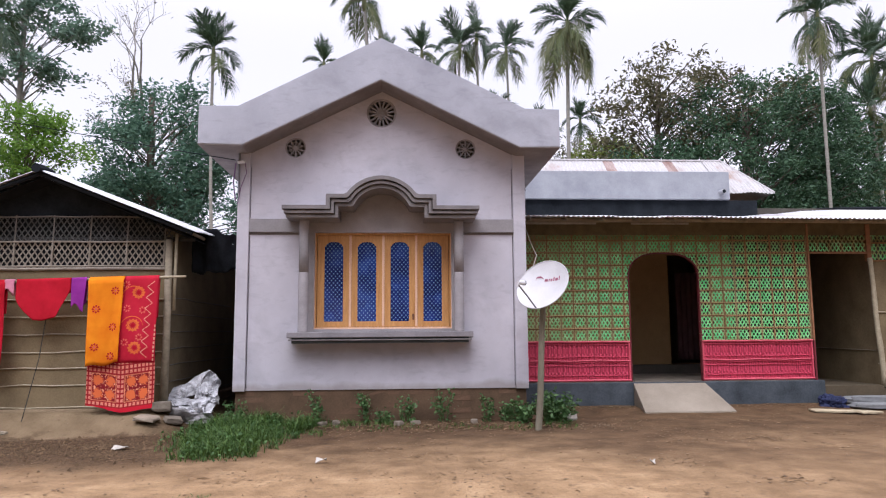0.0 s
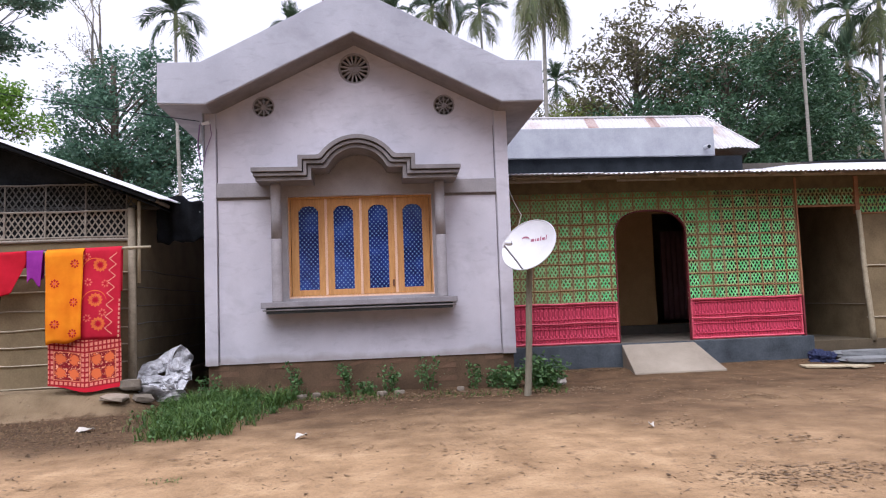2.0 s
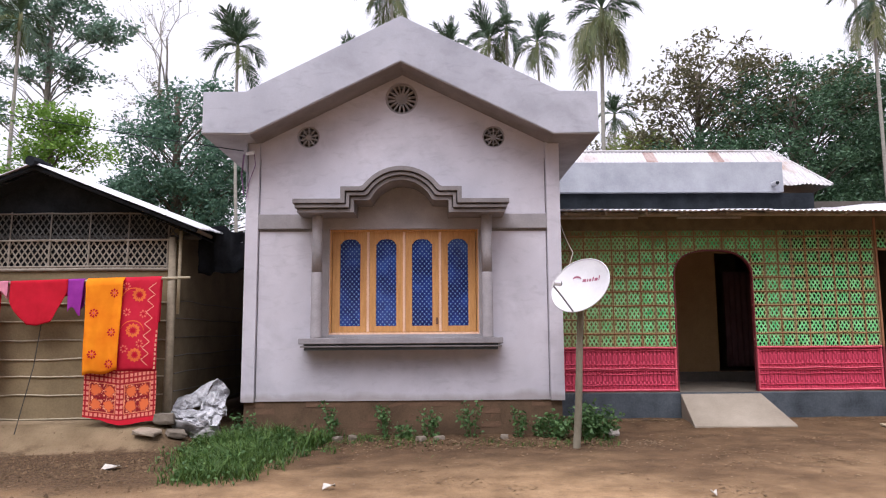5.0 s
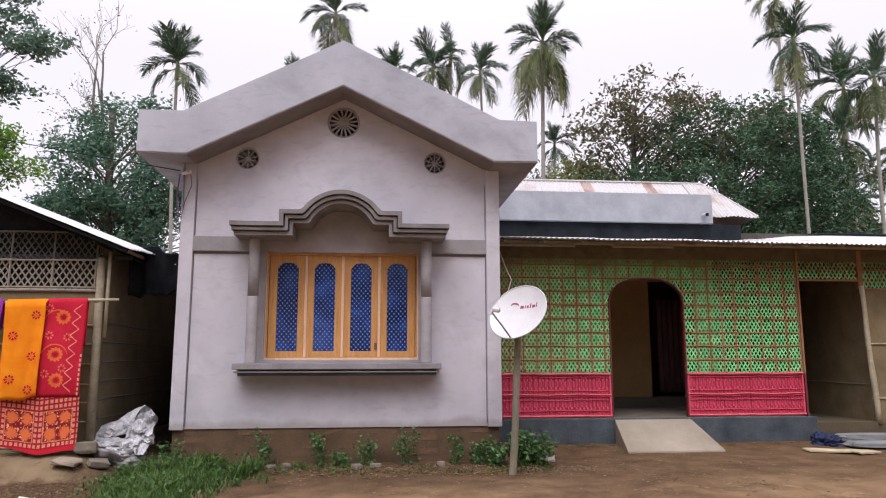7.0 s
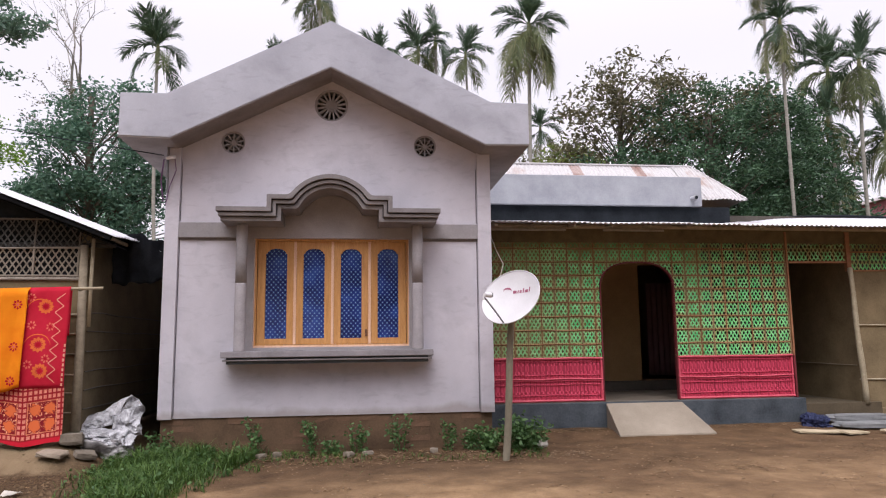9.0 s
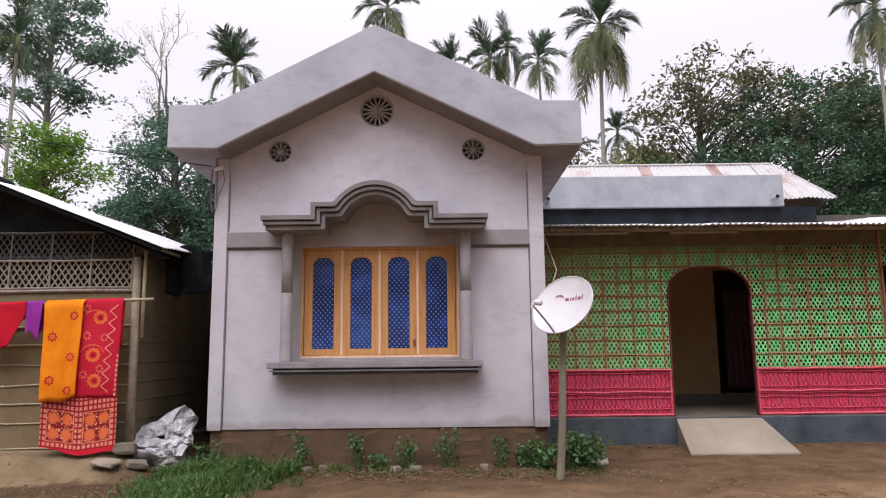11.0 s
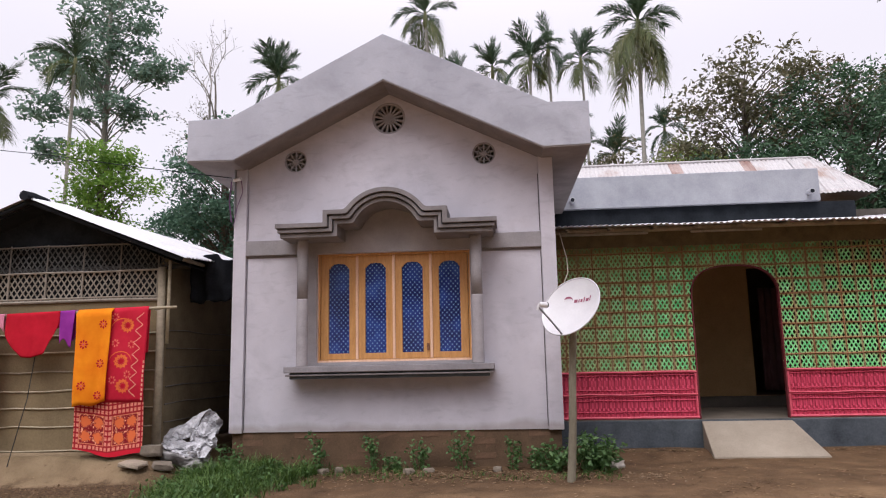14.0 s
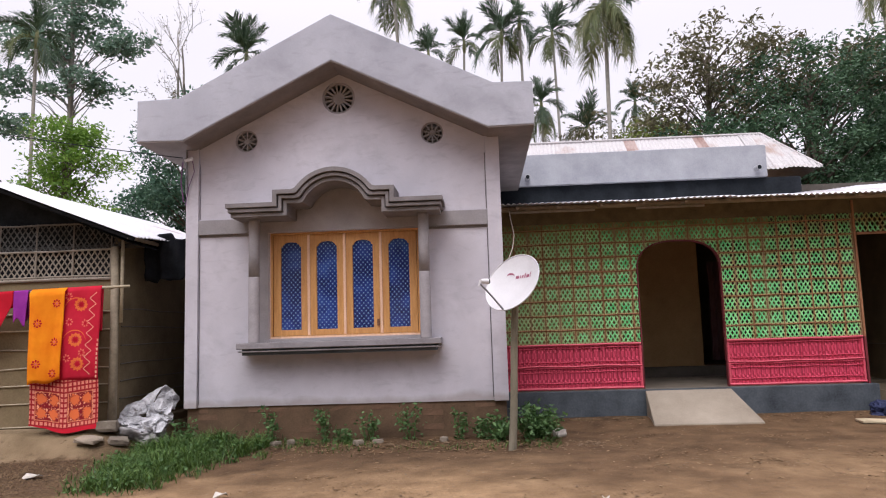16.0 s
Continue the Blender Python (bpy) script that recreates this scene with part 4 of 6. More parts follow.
        part("bamboo_upright", Geo().tube([(x + 0.004, SY - 0.002, 2.41), (x + 0.01, SY - 0.002, min(2.74, roof_z(x) - 0.08))], 0.010, 6), M_SHADECANE, shed)
    part("corner_post", Geo().tube([(-2.645, SY - 0.03, 0.2), (-2.64, SY - 0.03, 1.2), (-2.65, SY - 0.03, 2.42)], (0.052, 0.048, 0.045), 10), M_BAMBOO_DARK, shed, smooth=True)
    part("corner_post", Geo().tube([(-2.565, SY - 0.02, 1.5), (-2.56, SY - 0.02, 2.5)], 0.021, 8), M_BAMBOO, shed, smooth=True)
    part("tie_beam", Geo().tube([(SX0, SY + 0.08, 2.44), (-2.35, SY + 0.08, 2.44)], 0.03, 8), M_DARKCANE, shed)


build_shed()


def sloped_sheet(xa, za, xb, zb, y0, y1, pitch=0.075, amp=0.010, wave=0.0, tip=0.0):
    """A sheet with its ribs running down the slope from (xa, za) to (xb, zb)."""
    n = int((y1 - y0) / pitch * 6)
    vs = []
    for i in range(n + 1):
        y = y0 + (y1 - y0) * i / n
        w = amp * math.cos(2 * math.pi * y / pitch)
        for k in range(5):
            t = k / 4
            vs.append((xa + (xb - xa) * t + (0.012 * math.sin(y * 13) if k == 4 else 0), y, za + (zb - za) * t + w + wave * math.sin(6 * t + y) + tip * (y - y0)))
    m = len(vs)
    vs += [(x, y, z - 0.005) for x, y, z in vs]
    fs = []
    for i in range(n):
        for k in range(4):
            q = (5 * i + k, 5 * i + k + 1, 5 * i + 6 + k, 5 * i + 5 + k)
            fs += [q, tuple(m + j for j in reversed(q))]
    for k in range(4):
        fs.append((k, m + k, m + k + 1, k + 1))
    for i in range(n):
        fs.append((5 * i + 4, 5 * i + 9, m + 5 * i + 9, m + 5 * i + 4))
    return Geo().add(vs, fs)


M_BLACKPLASTIC = grainy("black_plastic_sheet", (0.006, 0.007, 0.009), (0.014, 0.015, 0.018), 5, 40, 0.85, 0.003, spec=0.05)


REAR = 0.03


def build_shed_roof():
    roof = thing("shed_roof", (RIDGE, 11, 2.6), "pale corrugated tin gable roof on the bamboo shed", "roof", kind="structure")
    lz = roof_z(EX)
    lx = 2 * RIDGE - EX
    part("tin_sheet", sloped_sheet(RIDGE, RZ, EX, lz, 8.96, 9.80, wave=0.004, tip=0.078), M_TIN, roof, smooth=True, fix=False)
    part("tin_sheet", sloped_sheet(RIDGE, RZ, lx, lz, 8.96, 9.80, tip=0.078), M_TIN, roof, smooth=True, fix=False)
    k = (RZ - EZ) / (EX - RIDGE)
    for y in (9.76, 10.8, 11.8, 12.8):
        xb = -1.93
        rise = 0.03 * (y - 9.76)
        part("tin_sheet", sloped_sheet(RIDGE, RZ + REAR + rise, xb, RZ + REAR + rise - k * (xb - RIDGE), y, y + 1.05, tip=0.03), M_TIN, roof, smooth=True, fix=False)
        part("tin_sheet", sloped_sheet(RIDGE, RZ + REAR + rise, lx - 0.3, RZ + REAR + rise - k * (RIDGE - lx + 0.3), y, y + 1.05, tip=0.03), M_TIN, roof, smooth=True, fix=False)
    part("ridge_cap", Geo().tube([(RIDGE, 8.90, RZ + 0.0), (RIDGE + 0.01, 9.05, RZ + 0.015), (RIDGE, 9.35, RZ + 0.03)], (0.06, 0.055, 0.03), 8), M_BLACK, roof, "black ridge roll")
    for s, ex in ((1, EX), (-1, lx)):
        part("barge_pole", Geo().tube([(RIDGE, 9.02, RZ - 0.05), (ex - s * 0.08, 9.02, lz - 0.01)], 0.03, 7), M_BLACK, roof)
        for t in (0.3, 0.65, 0.93):
            x = RIDGE + (ex - RIDGE) * t
            part("purlin", Geo().tube([(x, 9.0, roof_z(x) - 0.045), (x, 13.8, roof_z(x) - 0.045)], 0.024, 6), M_BAMBOO_DARK, roof)
    # black sheet added below the tin for its dark underside
    part("roof_shade_sheet", Geo().prism([(RIDGE, RZ - 0.08), (EX - 0.1, lz - 0.06), (EX - 0.1, lz - 0.07), (RIDGE, RZ - 0.09), (lx + 0.1, lz - 0.07), (lx + 0.1, lz - 0.06)], 9.08, 13.8), M_BLACK, roof)
    # black plastic hung at the eave, towards the house
    vs, n, m = [], 26, 12
    for i in range(n + 1):
        x = -2.46 + 0.62 * i / n
        zt = 2.56 + 0.06 * noise.noise((x * 9, 1, 0)) + 0.06 * math.sin(math.pi * min(1, i / n * 1.4)) - 0.06 * max(0, i / n - 0.4)
        zb = 2.02 + 0.12 * noise.noise((x * 7, 5, 0))
        for j in range(m + 1):
            vs.append((x, 9.72 + 0.05 * noise.noise((x * 8, j * 0.35, 2)) - 0.03 * math.sin(x * 30), zt + (zb - zt) * j / m))
    g = Geo().add(vs, [(i * (m + 1) + j, i * (m + 1) + j + 1, (i + 1) * (m + 1) + j + 1, (i + 1) * (m + 1) + j) for i in range(n) for j in range(m)])
    drape = solid("plastic_sheet", g, M_BLACKPLASTIC, "torn black plastic sheet hung under the shed eave", "plastic sheet", smooth=True, fix=False)
    drape.modifiers.new("thickness", "SOLIDIFY").thickness = 0.003
    # black board added behind the lattice so the gable stays dark
    part("gable_shade_board", Geo().prism([(SX0, 2.05), (SX1 - 0.11, 2.05), (SX1 - 0.11, 2.55), (RIDGE, RZ - 0.1), (SX0, 2.55)], SY + 0.5, SY + 0.53), M_BLACK, roof)
    # dark panel added to blacken the end of the passage between shed and house
    solid("wall_passage", Geo().box(-2.62, HX0, 13.6, 13.7, -0.1, 3.5), M_DARKROOM, "dark panel added to close off the passage behind", "wall", kind="structure")


build_shed_roof()

# ---- trees and palms ----
M_LEAF_DARK = leaf_material("dark_green_leaves", (0.020, 0.054, 0.030), (0.092, 0.172, 0.088))
M_LEAF_TEAL = leaf_material("bluish_green_leaves", (0.030, 0.078, 0.055), (0.14, 0.25, 0.165), 0.3)
M_LEAF_MID = leaf_material("green_leaves", (0.018, 0.055, 0.02), (0.06, 0.135, 0.05))
M_LEAF_BRIGHT = leaf_material("bright_green_leaves", (0.055, 0.135, 0.016), (0.20, 0.34, 0.05), 0.35)
M_LEAF_RED = leaf_material("reddish_leaves", (0.055, 0.062, 0.03), (0.17, 0.15, 0.08))
M_LEAF_TALL = leaf_material("grey_green_leaves", (0.065, 0.12, 0.088), (0.19, 0.29, 0.21))
M_LEAF_YELLOW = leaf_material("yellow_green_leaves", (0.09, 0.14, 0.02), (0.22, 0.26, 0.06))
M_FROND = leaf_material("palm_fronds", (0.020, 0.046, 0.026), (0.080, 0.128, 0.066))
M_FROND_OLIVE = leaf_material("olive_palm_fronds", (0.05, 0.07, 0.025), (0.16, 0.185, 0.07))
M_FROND_DRY = leaf_material("drying_palm_fronds", (0.08, 0.10, 0.035), (0.23, 0.23, 0.10))
M_TWIG = grainy("pale_twigs", (0.28, 0.255, 0.235), (0.42, 0.39, 0.36), 6, 40, 0.9, 0.004)
M_GRASS = leaf_material("grass", (0.021, 0.057, 0.011), (0.108, 0.182, 0.038))
M_WEED = leaf_material("weed_leaves", (0.035, 0.085, 0.025), (0.11, 0.20, 0.065))


def leaves_mesh(name, centres, size, mat, rng, droop=0.3, wide=0.45):
    """A mesh of folded leaves, one about each centre."""
    n = len(centres)
    c = np.asarray(centres)
    s = size * rng.uniform(0.6, 1.3, (n, 1))
    d = rng.normal(0, 1, (n, 3))
    d[:, 2] = d[:, 2] * 0.6 - droop
    d /= np.linalg.norm(d, axis=1, keepdims=True)
    r = rng.normal(0, 1, (n, 3))
    a = np.cross(d, r)
    a /= np.linalg.norm(a, axis=1, keepdims=True)
    u = np.cross(a, d)
    base, tip = c - d * s * 0.5, c + d * s * 0.5
    l, q = c + a * s * wide * 0.5 + u * s * 0.10, c - a * s * wide * 0.5 + u * s * 0.10
    v = np.stack([base, l, tip, q], 1).reshape(-1, 3)
    me = bpy.data.meshes.new(name)
    me.vertices.add(4 * n)
    me.vertices.foreach_set("co", v.ravel().astype(np.float32))
    tris = np.array([[0, 1, 2], [0, 2, 3]])
    idx = (np.arange(n)[:, None, None] * 4 + tris[None]).reshape(-1)
    me.loops.add(len(idx))
    me.loops.foreach_set("vertex_index", idx.astype(np.int32))
    me.polygons.add(2 * n)
    me.polygons.foreach_set("loop_start", np.arange(0, 6 * n, 3, dtype=np.int32))
    me.update(calc_edges=True)
    me.materials.append(mat)
    return me


def tree(name, base, top, r, blobs, leaf, per_tip, mat, label, seed, spread=0.45, lean=(0, 0), bark=None, start=0.35, group="", every=3):
    """A tapered trunk, limbs to every tip in the crown's lobes, and leaves in clumps about the tips.
    blobs: (x, y, z, rx, ry, rz, tips), from the base."""
    rng = np.random.default_rng(seed)
    bx, by = base
    root = thing(name, (bx, by, 0), label, "tree", group)
    bark = bark or M_TRUNK
    pts = []
    for i in range(9):
        t = i / 8
        pts.append(Vector((bx + lean[0] * t + 0.12 * math.sin(3 * t + seed), by + lean[1] * t + 0.1 * math.sin(2.3 * t), -0.2 + (top + 0.2) * t)))
    g = Geo().tube(pts, [r * (1.25 if i == 0 else 1 - 0.085 * i) for i in range(9)], 9)
    part("trunk", g, bark, root, smooth=True)
    limbs = Geo()
    cents = []
    for cx, cy, cz, rx, ry, rz, tips in blobs:
        for k in range(tips):
            d = rng.normal(0, 1, 3)
            d /= np.linalg.norm(d)
            q = rng.uniform(0.25, 1.0) ** 0.5
            p = Vector((bx + cx + d[0] * rx * q, by + cy + d[1] * ry * q, cz + d[2] * rz * q))
            if k % every == 0:
                h = min(top * 0.97, max(top * start, p.z - 0.55 * math.hypot(p.x - bx, p.y - by) - rng.uniform(0.2, 1.2)))
                t = max(0.0, min(1.0, (h + 0.2) / (top + 0.2)))
                i = min(7, int(t * 8))
                s = pts[i].lerp(pts[i + 1], t * 8 - i)
                m = s.lerp(p, 0.5) + Vector((rng.uniform(-0.2, 0.2), rng.uniform(-0.2, 0.2), 0.15 * (p - s).length * rng.uniform(0.2, 1)))
                w = max(0.015, r * 0.18 * rng.uniform(0.6, 1.1))
                limbs.tube([s, s.lerp(m, 0.5), m, m.lerp(p, 0.55), p], [w, w * 0.8, w * 0.6, w * 0.4, w * 0.15], 5, cap=False)
            cents.append(np.array(p) + rng.normal(0, spread, (per_tip, 3)) * np.array([1, 1, 0.7]))
    if limbs.v:
        part("branchwork", limbs, bark, root, fix=False)
    cents = np.concatenate(cents)
    part("crown", leaves_mesh("crown", cents, leaf, mat, rng), mat, root, kind="stuff")
    return root


def frond_mesh(length, up0, up1, seed, mat, hang=0.4, n=17, leafl=0.44):
    """A pinnate frond along +x from the origin, bending from the angle up0 to up1 (degrees)."""
    rnd = random.Random(seed)
    g = Geo()
    p = Vector((0, 0, 0))
    pts = [p.copy()]
    for i in range(n):
        a = radians(up0 + (up1 - up0) * ((i + 0.5) / n) ** 1.2)
        p = p + Vector((math.cos(a), 0, math.sin(a))) * (length / n)
        pts.append(p.copy())
    g.tube(pts, [0.020 * (1 - 0.85 * i / n) for i in range(n + 1)], 4, cap=False)
    m = 3 * n
    for i in range(7, m + 1):
        k = i * n / m
        p0 = pts[int(k)].lerp(pts[min(n, int(k) + 1)], k - int(k))
        d = (pts[min(n, int(k) + 1)] - pts[max(0, int(k) - 1)]).normalized()
        f = i / m
        ln = leafl * (0.55 + 0.75 * math.sin(math.pi * min(1, f * 0.8 + 0.15))) * rnd.uniform(0.7, 1.12)
        for q in (1, -1):
            side = Vector((0, q * rnd.uniform(0.5, 0.95), 0)) + d * rnd.uniform(0.8, 1.4) + Vector((0, 0, rnd.uniform(0.05, 0.4)))
            side.normalize()
            mid = p0 + side * ln * 0.5
            end = p0 + side * ln + Vector((0, 0, -hang * ln * rnd.uniform(0.3, 1.1)))
            w = d * rnd.uniform(0.016, 0.028)
            g.add([p0 - w * 0.5, p0 + w * 0.5, mid + w, mid - w, end], [(0, 1, 2, 3), (3, 2, 4)])
    return mesh_from("frond", g, mat, fix=False)


FRONDS = {
    "up": [frond_mesh(1.15, 80, 46, 1, M_FROND, 0.10), frond_mesh(1.05, 66, 28, 2, M_FROND, 0.14), frond_mesh(1.25, 85, 66, 3, M_FROND, 0.08)],
    "out": [frond_mesh(1.05, 40, -25, 4, M_FROND, 0.35), frond_mesh(1.05, 25, -50, 5, M_FROND, 0.45), frond_mesh(1.1, 45, -10, 6, M_FROND, 0.35)],
    "hang": [frond_mesh(1.25, -25, -88, 7, M_FROND, 0.8), frond_mesh(1.35, -45, -89, 8, M_FROND_OLIVE, 0.8), frond_mesh(1.2, -5, -86, 9, M_FROND_OLIVE, 0.7)],
    "dry": [frond_mesh(1.9, -35, -89, 10, M_FROND_DRY, 0.9), frond_mesh(1.6, -55, -90, 11, M_FROND_DRY, 0.9)],
}


def palm(x, y, z, size, counts, seed, label, spear=True, r=0.075, lean=0.0):
    """An areca palm with its crown's heart at z."""
    rnd = random.Random(seed)
    root = thing("areca_palm", (x, y, 0), label, "palm tree", "areca palms behind the houses")
    n = 14
    bend = rnd.uniform(-0.25, 0.25)
    pts = [(x + bend * math.sin(math.pi * i / n) + lean * (1 - i / n), y, -0.2 + (z + 0.2) * i / n) for i in range(n + 1)]
    part("trunk", Geo().tube(pts, [r * (1.25 if i == 0 else 1.0 - 0.02 * i) for i in range(n + 1)], 8), M_PALMTRUNK, root, smooth=True)
    part("crownshaft", Geo().tube([(x, y, z - 0.55 * size), (x, y, z - 0.3 * size), (x, y, z + 0.1)], (r * 0.85, r * 1.25, r * 0.6), 8), M_FROND_DRY, root, smooth=True)
    if spear:
        part("spear_leaf", Geo().tube([(x, y, z), (x + 0.03, y, z + 0.5 * size), (x + 0.1, y, z + 1.15 * size)], (0.03, 0.025, 0.004), 5), M_FROND, root)
    for kind, cnt in zip(("up", "out", "hang", "dry"), counts):
        a0 = rnd.uniform(0, 360)
        for k in range(cnt):
            f = new("frond", FRONDS[kind][rnd.randrange(len(FRONDS[kind]))])
            f.parent = root
            f.matrix_parent_inverse = Matrix.Translation((-x, -y, 0))
            s = size * rnd.uniform(0.85, 1.12)
            f.matrix_basis = pose(x, y, z - (0.0 if kind in ("up", "out") else 0.15 * size), rnd.uniform(-12, 12), rnd.uniform(-8, 8), a0 + 360 * k / max(1, cnt) + rnd.uniform(-18, 18)) @ Matrix.Diagonal((s, s, s, 1))
    return root


SLIM = "slender grey-trunked areca palm with feathery fronds"
palm(-6.76, 26.0, 11.95, 1.18, (7, 5, 3, 0), 1, SLIM, lean=0.55)
palm(-1.00, 25.0, 13.69, 1.05, (3, 5, 5, 1), 2, SLIM)
palm(-3.39, 33.0, 14.26, 0.95, (6, 5, 2, 0), 21, SLIM)
palm(1.38, 33.0, 14.95, 1.1, (6, 4, 2, 0), 3, SLIM)
palm(3.08, 31.0, 14.45, 1.25, (5, 6, 5, 0), 4, SLIM)
palm(3.93, 31.5, 15.20, 1.0, (2, 2, 4, 1), 5, SLIM)
palm(5.56, 33.0, 15.17, 1.15, (5, 5, 5, 0), 6, SLIM)
palm(6.03, 22.5, 11.70, 1.18, (6, 6, 7, 7), 7, "tall areca palm with drooping half-dried fronds", r=0.08)
palm(9.45, 34.0, 11.90, 1.0, (5, 6, 3, 1), 9, SLIM)
palm(7.40, 36.0, 11.25, 1.3, (7, 6, 0, 0), 10, SLIM)
palm(12.82, 19.3, 10.62, 0.88, (5, 5, 5, 5), 11, "tall areca palm with drooping half-dried fronds", r=0.058)
palm(16.37, 25.5, 15.70, 1.0, (3, 4, 3, 2), 12, SLIM)
palm(20.03, 27.0, 12.59, 1.35, (6, 6, 6, 1), 13, SLIM, r=0.075)
palm(17.45, 22.0, 10.71, 1.15, (5, 6, 6, 1), 14, SLIM, r=0.075)
palm(18.34, 25.0, 9.71, 1.2, (4, 6, 6, 2), 15, SLIM)
palm(-13.65, 24.0, 12.23, 1.1, (4, 5, 5, 0), 16, SLIM)
palm(-14.35, 21.0, 9.78, 1.1, (3, 5, 4, 0), 17, SLIM)
palm(14.63, 27.0, 6.59, 1.0, (4, 6, 4, 3), 18, SLIM)
palm(17.42, 27.0, 6.20, 1.0, (4, 6, 4, 4), 19, SLIM)
palm(19.02, 26.0, 6.99, 1.1, (4, 6, 5, 3), 20, SLIM)
palm(20.40, 27.5, 8.42, 1.1, (4, 6, 5, 2), 22, SLIM)
palm(16.03, 26.5, 8.80, 1.0, (4, 6, 6, 2), 23, SLIM)
palm(21.19, 24.5, 5.38, 1.0, (5, 6, 3, 3), 24, SLIM)
palm(-0.40, 34.0, 14.93, 0.95, (6, 5, 2, 0), 28, SLIM)
palm(4.60, 30.0, 10.76, 1.0, (4, 5, 5, 2), 29, SLIM)

tree("tall_tree", (-15.3, 28.5), 17.6, 0.20, [(0.4, 0, 16.3, 2.2, 1.6, 1.7, 60), (-0.7, 0, 13.9, 1.8, 1.4, 1.1, 36), (2.5, 0, 13.6, 1.3, 0.9, 0.5, 24), (-2.6, 0, 12.3, 1.1, 0.9, 0.55, 18), (0.4, 0, 12.0, 1.7, 1.2, 0.6, 22), (-2.0, 0, 10.5, 0.9, 0.8, 0.6, 14), (1.6, 0, 11.9, 0.9, 0.8, 0.3, 8), (-2.3, 0, 14.4, 0.8, 0.7, 0.5, 9), (0.8, 0, 14.6, 1.6, 1.0, 0.5, 16)],
     0.25, 34, M_LEAF_TALL, "tall airy broadleaf tree with a pale trunk", 31, 0.23, bark=M_PALEBARK)
tree("bright_tree", (-11.3, 22.0), 7.6, 0.14, [(0.1, 0, 7.75, 1.15, 1.0, 0.5, 36), (0.4, 0, 6.85, 1.6, 1.1, 0.32, 34), (-0.3, 0, 6.1, 1.35, 1.0, 0.3, 22), (0.6, 0, 5.4, 1.0, 0.8, 0.3, 12)],
     0.15, 58, M_LEAF_BRIGHT, "small tree with bright yellow-green foliage", 32, 0.2)
tree("dark_tree", (-9.95, 29.0), 11.18, 0.3, [(0.41, 0.00, 8.59, 2.73, 2.32, 3.14, 120), (-1.77, 0.55, 5.99, 1.77, 1.77, 1.91, 40), (2.59, 0.00, 6.27, 2.05, 1.91, 3.00, 76), (0.27, 0.00, 4.08, 3.28, 2.05, 1.91, 70)],
     0.19, 125, M_LEAF_TEAL, "dense dark green broadleaf tree", 33, 0.30)


def bare_tree(bx, by, height, seed):
    """A thin tree that forks upward, bare but for small leaves on its lower twigs."""
    rng = np.random.default_rng(seed)
    root = thing("bare_tree", (bx, by, 0), "nearly bare pale tree with thin forking twigs", "tree")
    trunk, twigs, cents = Geo(), Geo(), []

    def grow(p, d, length, r, depth):
        pts = [p]
        for k in range(3):
            d = (d + Vector(rng.normal(0, 0.10, 3))).normalized()
            pts.append(pts[-1] + d * length / 3)
        (trunk if depth < 2 else twigs).tube(pts, [r, r * 0.9, r * 0.8, r * 0.66], 6 if depth < 2 else 4, cap=False)
        if depth > 1:
            share = smooth(height * 0.92, height * 0.66, pts[-1].z)
            for q in pts[1:]:
                if rng.random() < 0.25 + 0.7 * share:
                    cents.append(np.array(q) + rng.normal(0, 0.13, (int(2 + 5 * share), 3)))
        if depth == 5 or r < 0.006:
            return
        for k in range(2 if depth in (0, 1) else int(rng.integers(2, 4))):
            side = Vector(rng.normal(0, 1, 3))
            side = (side - d * side.dot(d)).normalized()
            bend = 0.25 if k == 0 and depth < 2 else rng.uniform(0.45, 0.9)
            grow(pts[-1] if k == 0 else pts[2], (d + side * bend + Vector((0, 0, 0.25))).normalized(), length * rng.uniform(0.6, 0.82), r * rng.uniform(0.5, 0.64), depth + 1)

    lower = [Vector((bx, by, -0.2)), Vector((bx + 0.1, by, height * 0.3)), Vector((bx + 0.05, by, height * 0.52))]
    trunk.tube(lower, (0.22, 0.17, 0.125), 8, cap=False)
    grow(lower[-1], Vector((0.03, 0, 1)), height * 0.2, 0.125, 0)
    for k in range(5):
        a = 2.4 * k
        grow(lower[-1] + Vector((0, 0, height * 0.035 * k)), Vector((math.cos(a), 0.4 * math.sin(a), 0.7)).normalized(), height * 0.085, 0.04, 2)
    part("trunk", trunk, M_PALEBARK, root, smooth=True, fix=False)
    part("branchwork", twigs, M_TWIG, root, fix=False)
    part("crown", leaves_mesh("crown", np.concatenate(cents), 0.12, M_LEAF_RED, rng), M_LEAF_RED, root, kind="stuff")


bare_tree(-11.0, 32.0, 16.2, 8)
tree("russet_tree", (9.08, 22.5), 9.55, 0.2, [(0.4, 0, 9.45, 1.8, 1.4, 1.5, 80), (-1.1, 0, 8.55, 1.2, 1.0, 1.3, 40), (2.2, 0, 8.95, 1.5, 1.2, 1.2, 55), (4.4, 0.5, 9.15, 1.5, 1.0, 1.1, 46), (-1.5, 0, 7.35, 0.9, 0.8, 0.6, 14), (1.6, -0.4, 7.75, 2.2, 1.0, 1.0, 40)],
     0.18, 22, M_LEAF_RED, "open-crowned tree with reddish young leaves", 35, 0.19)
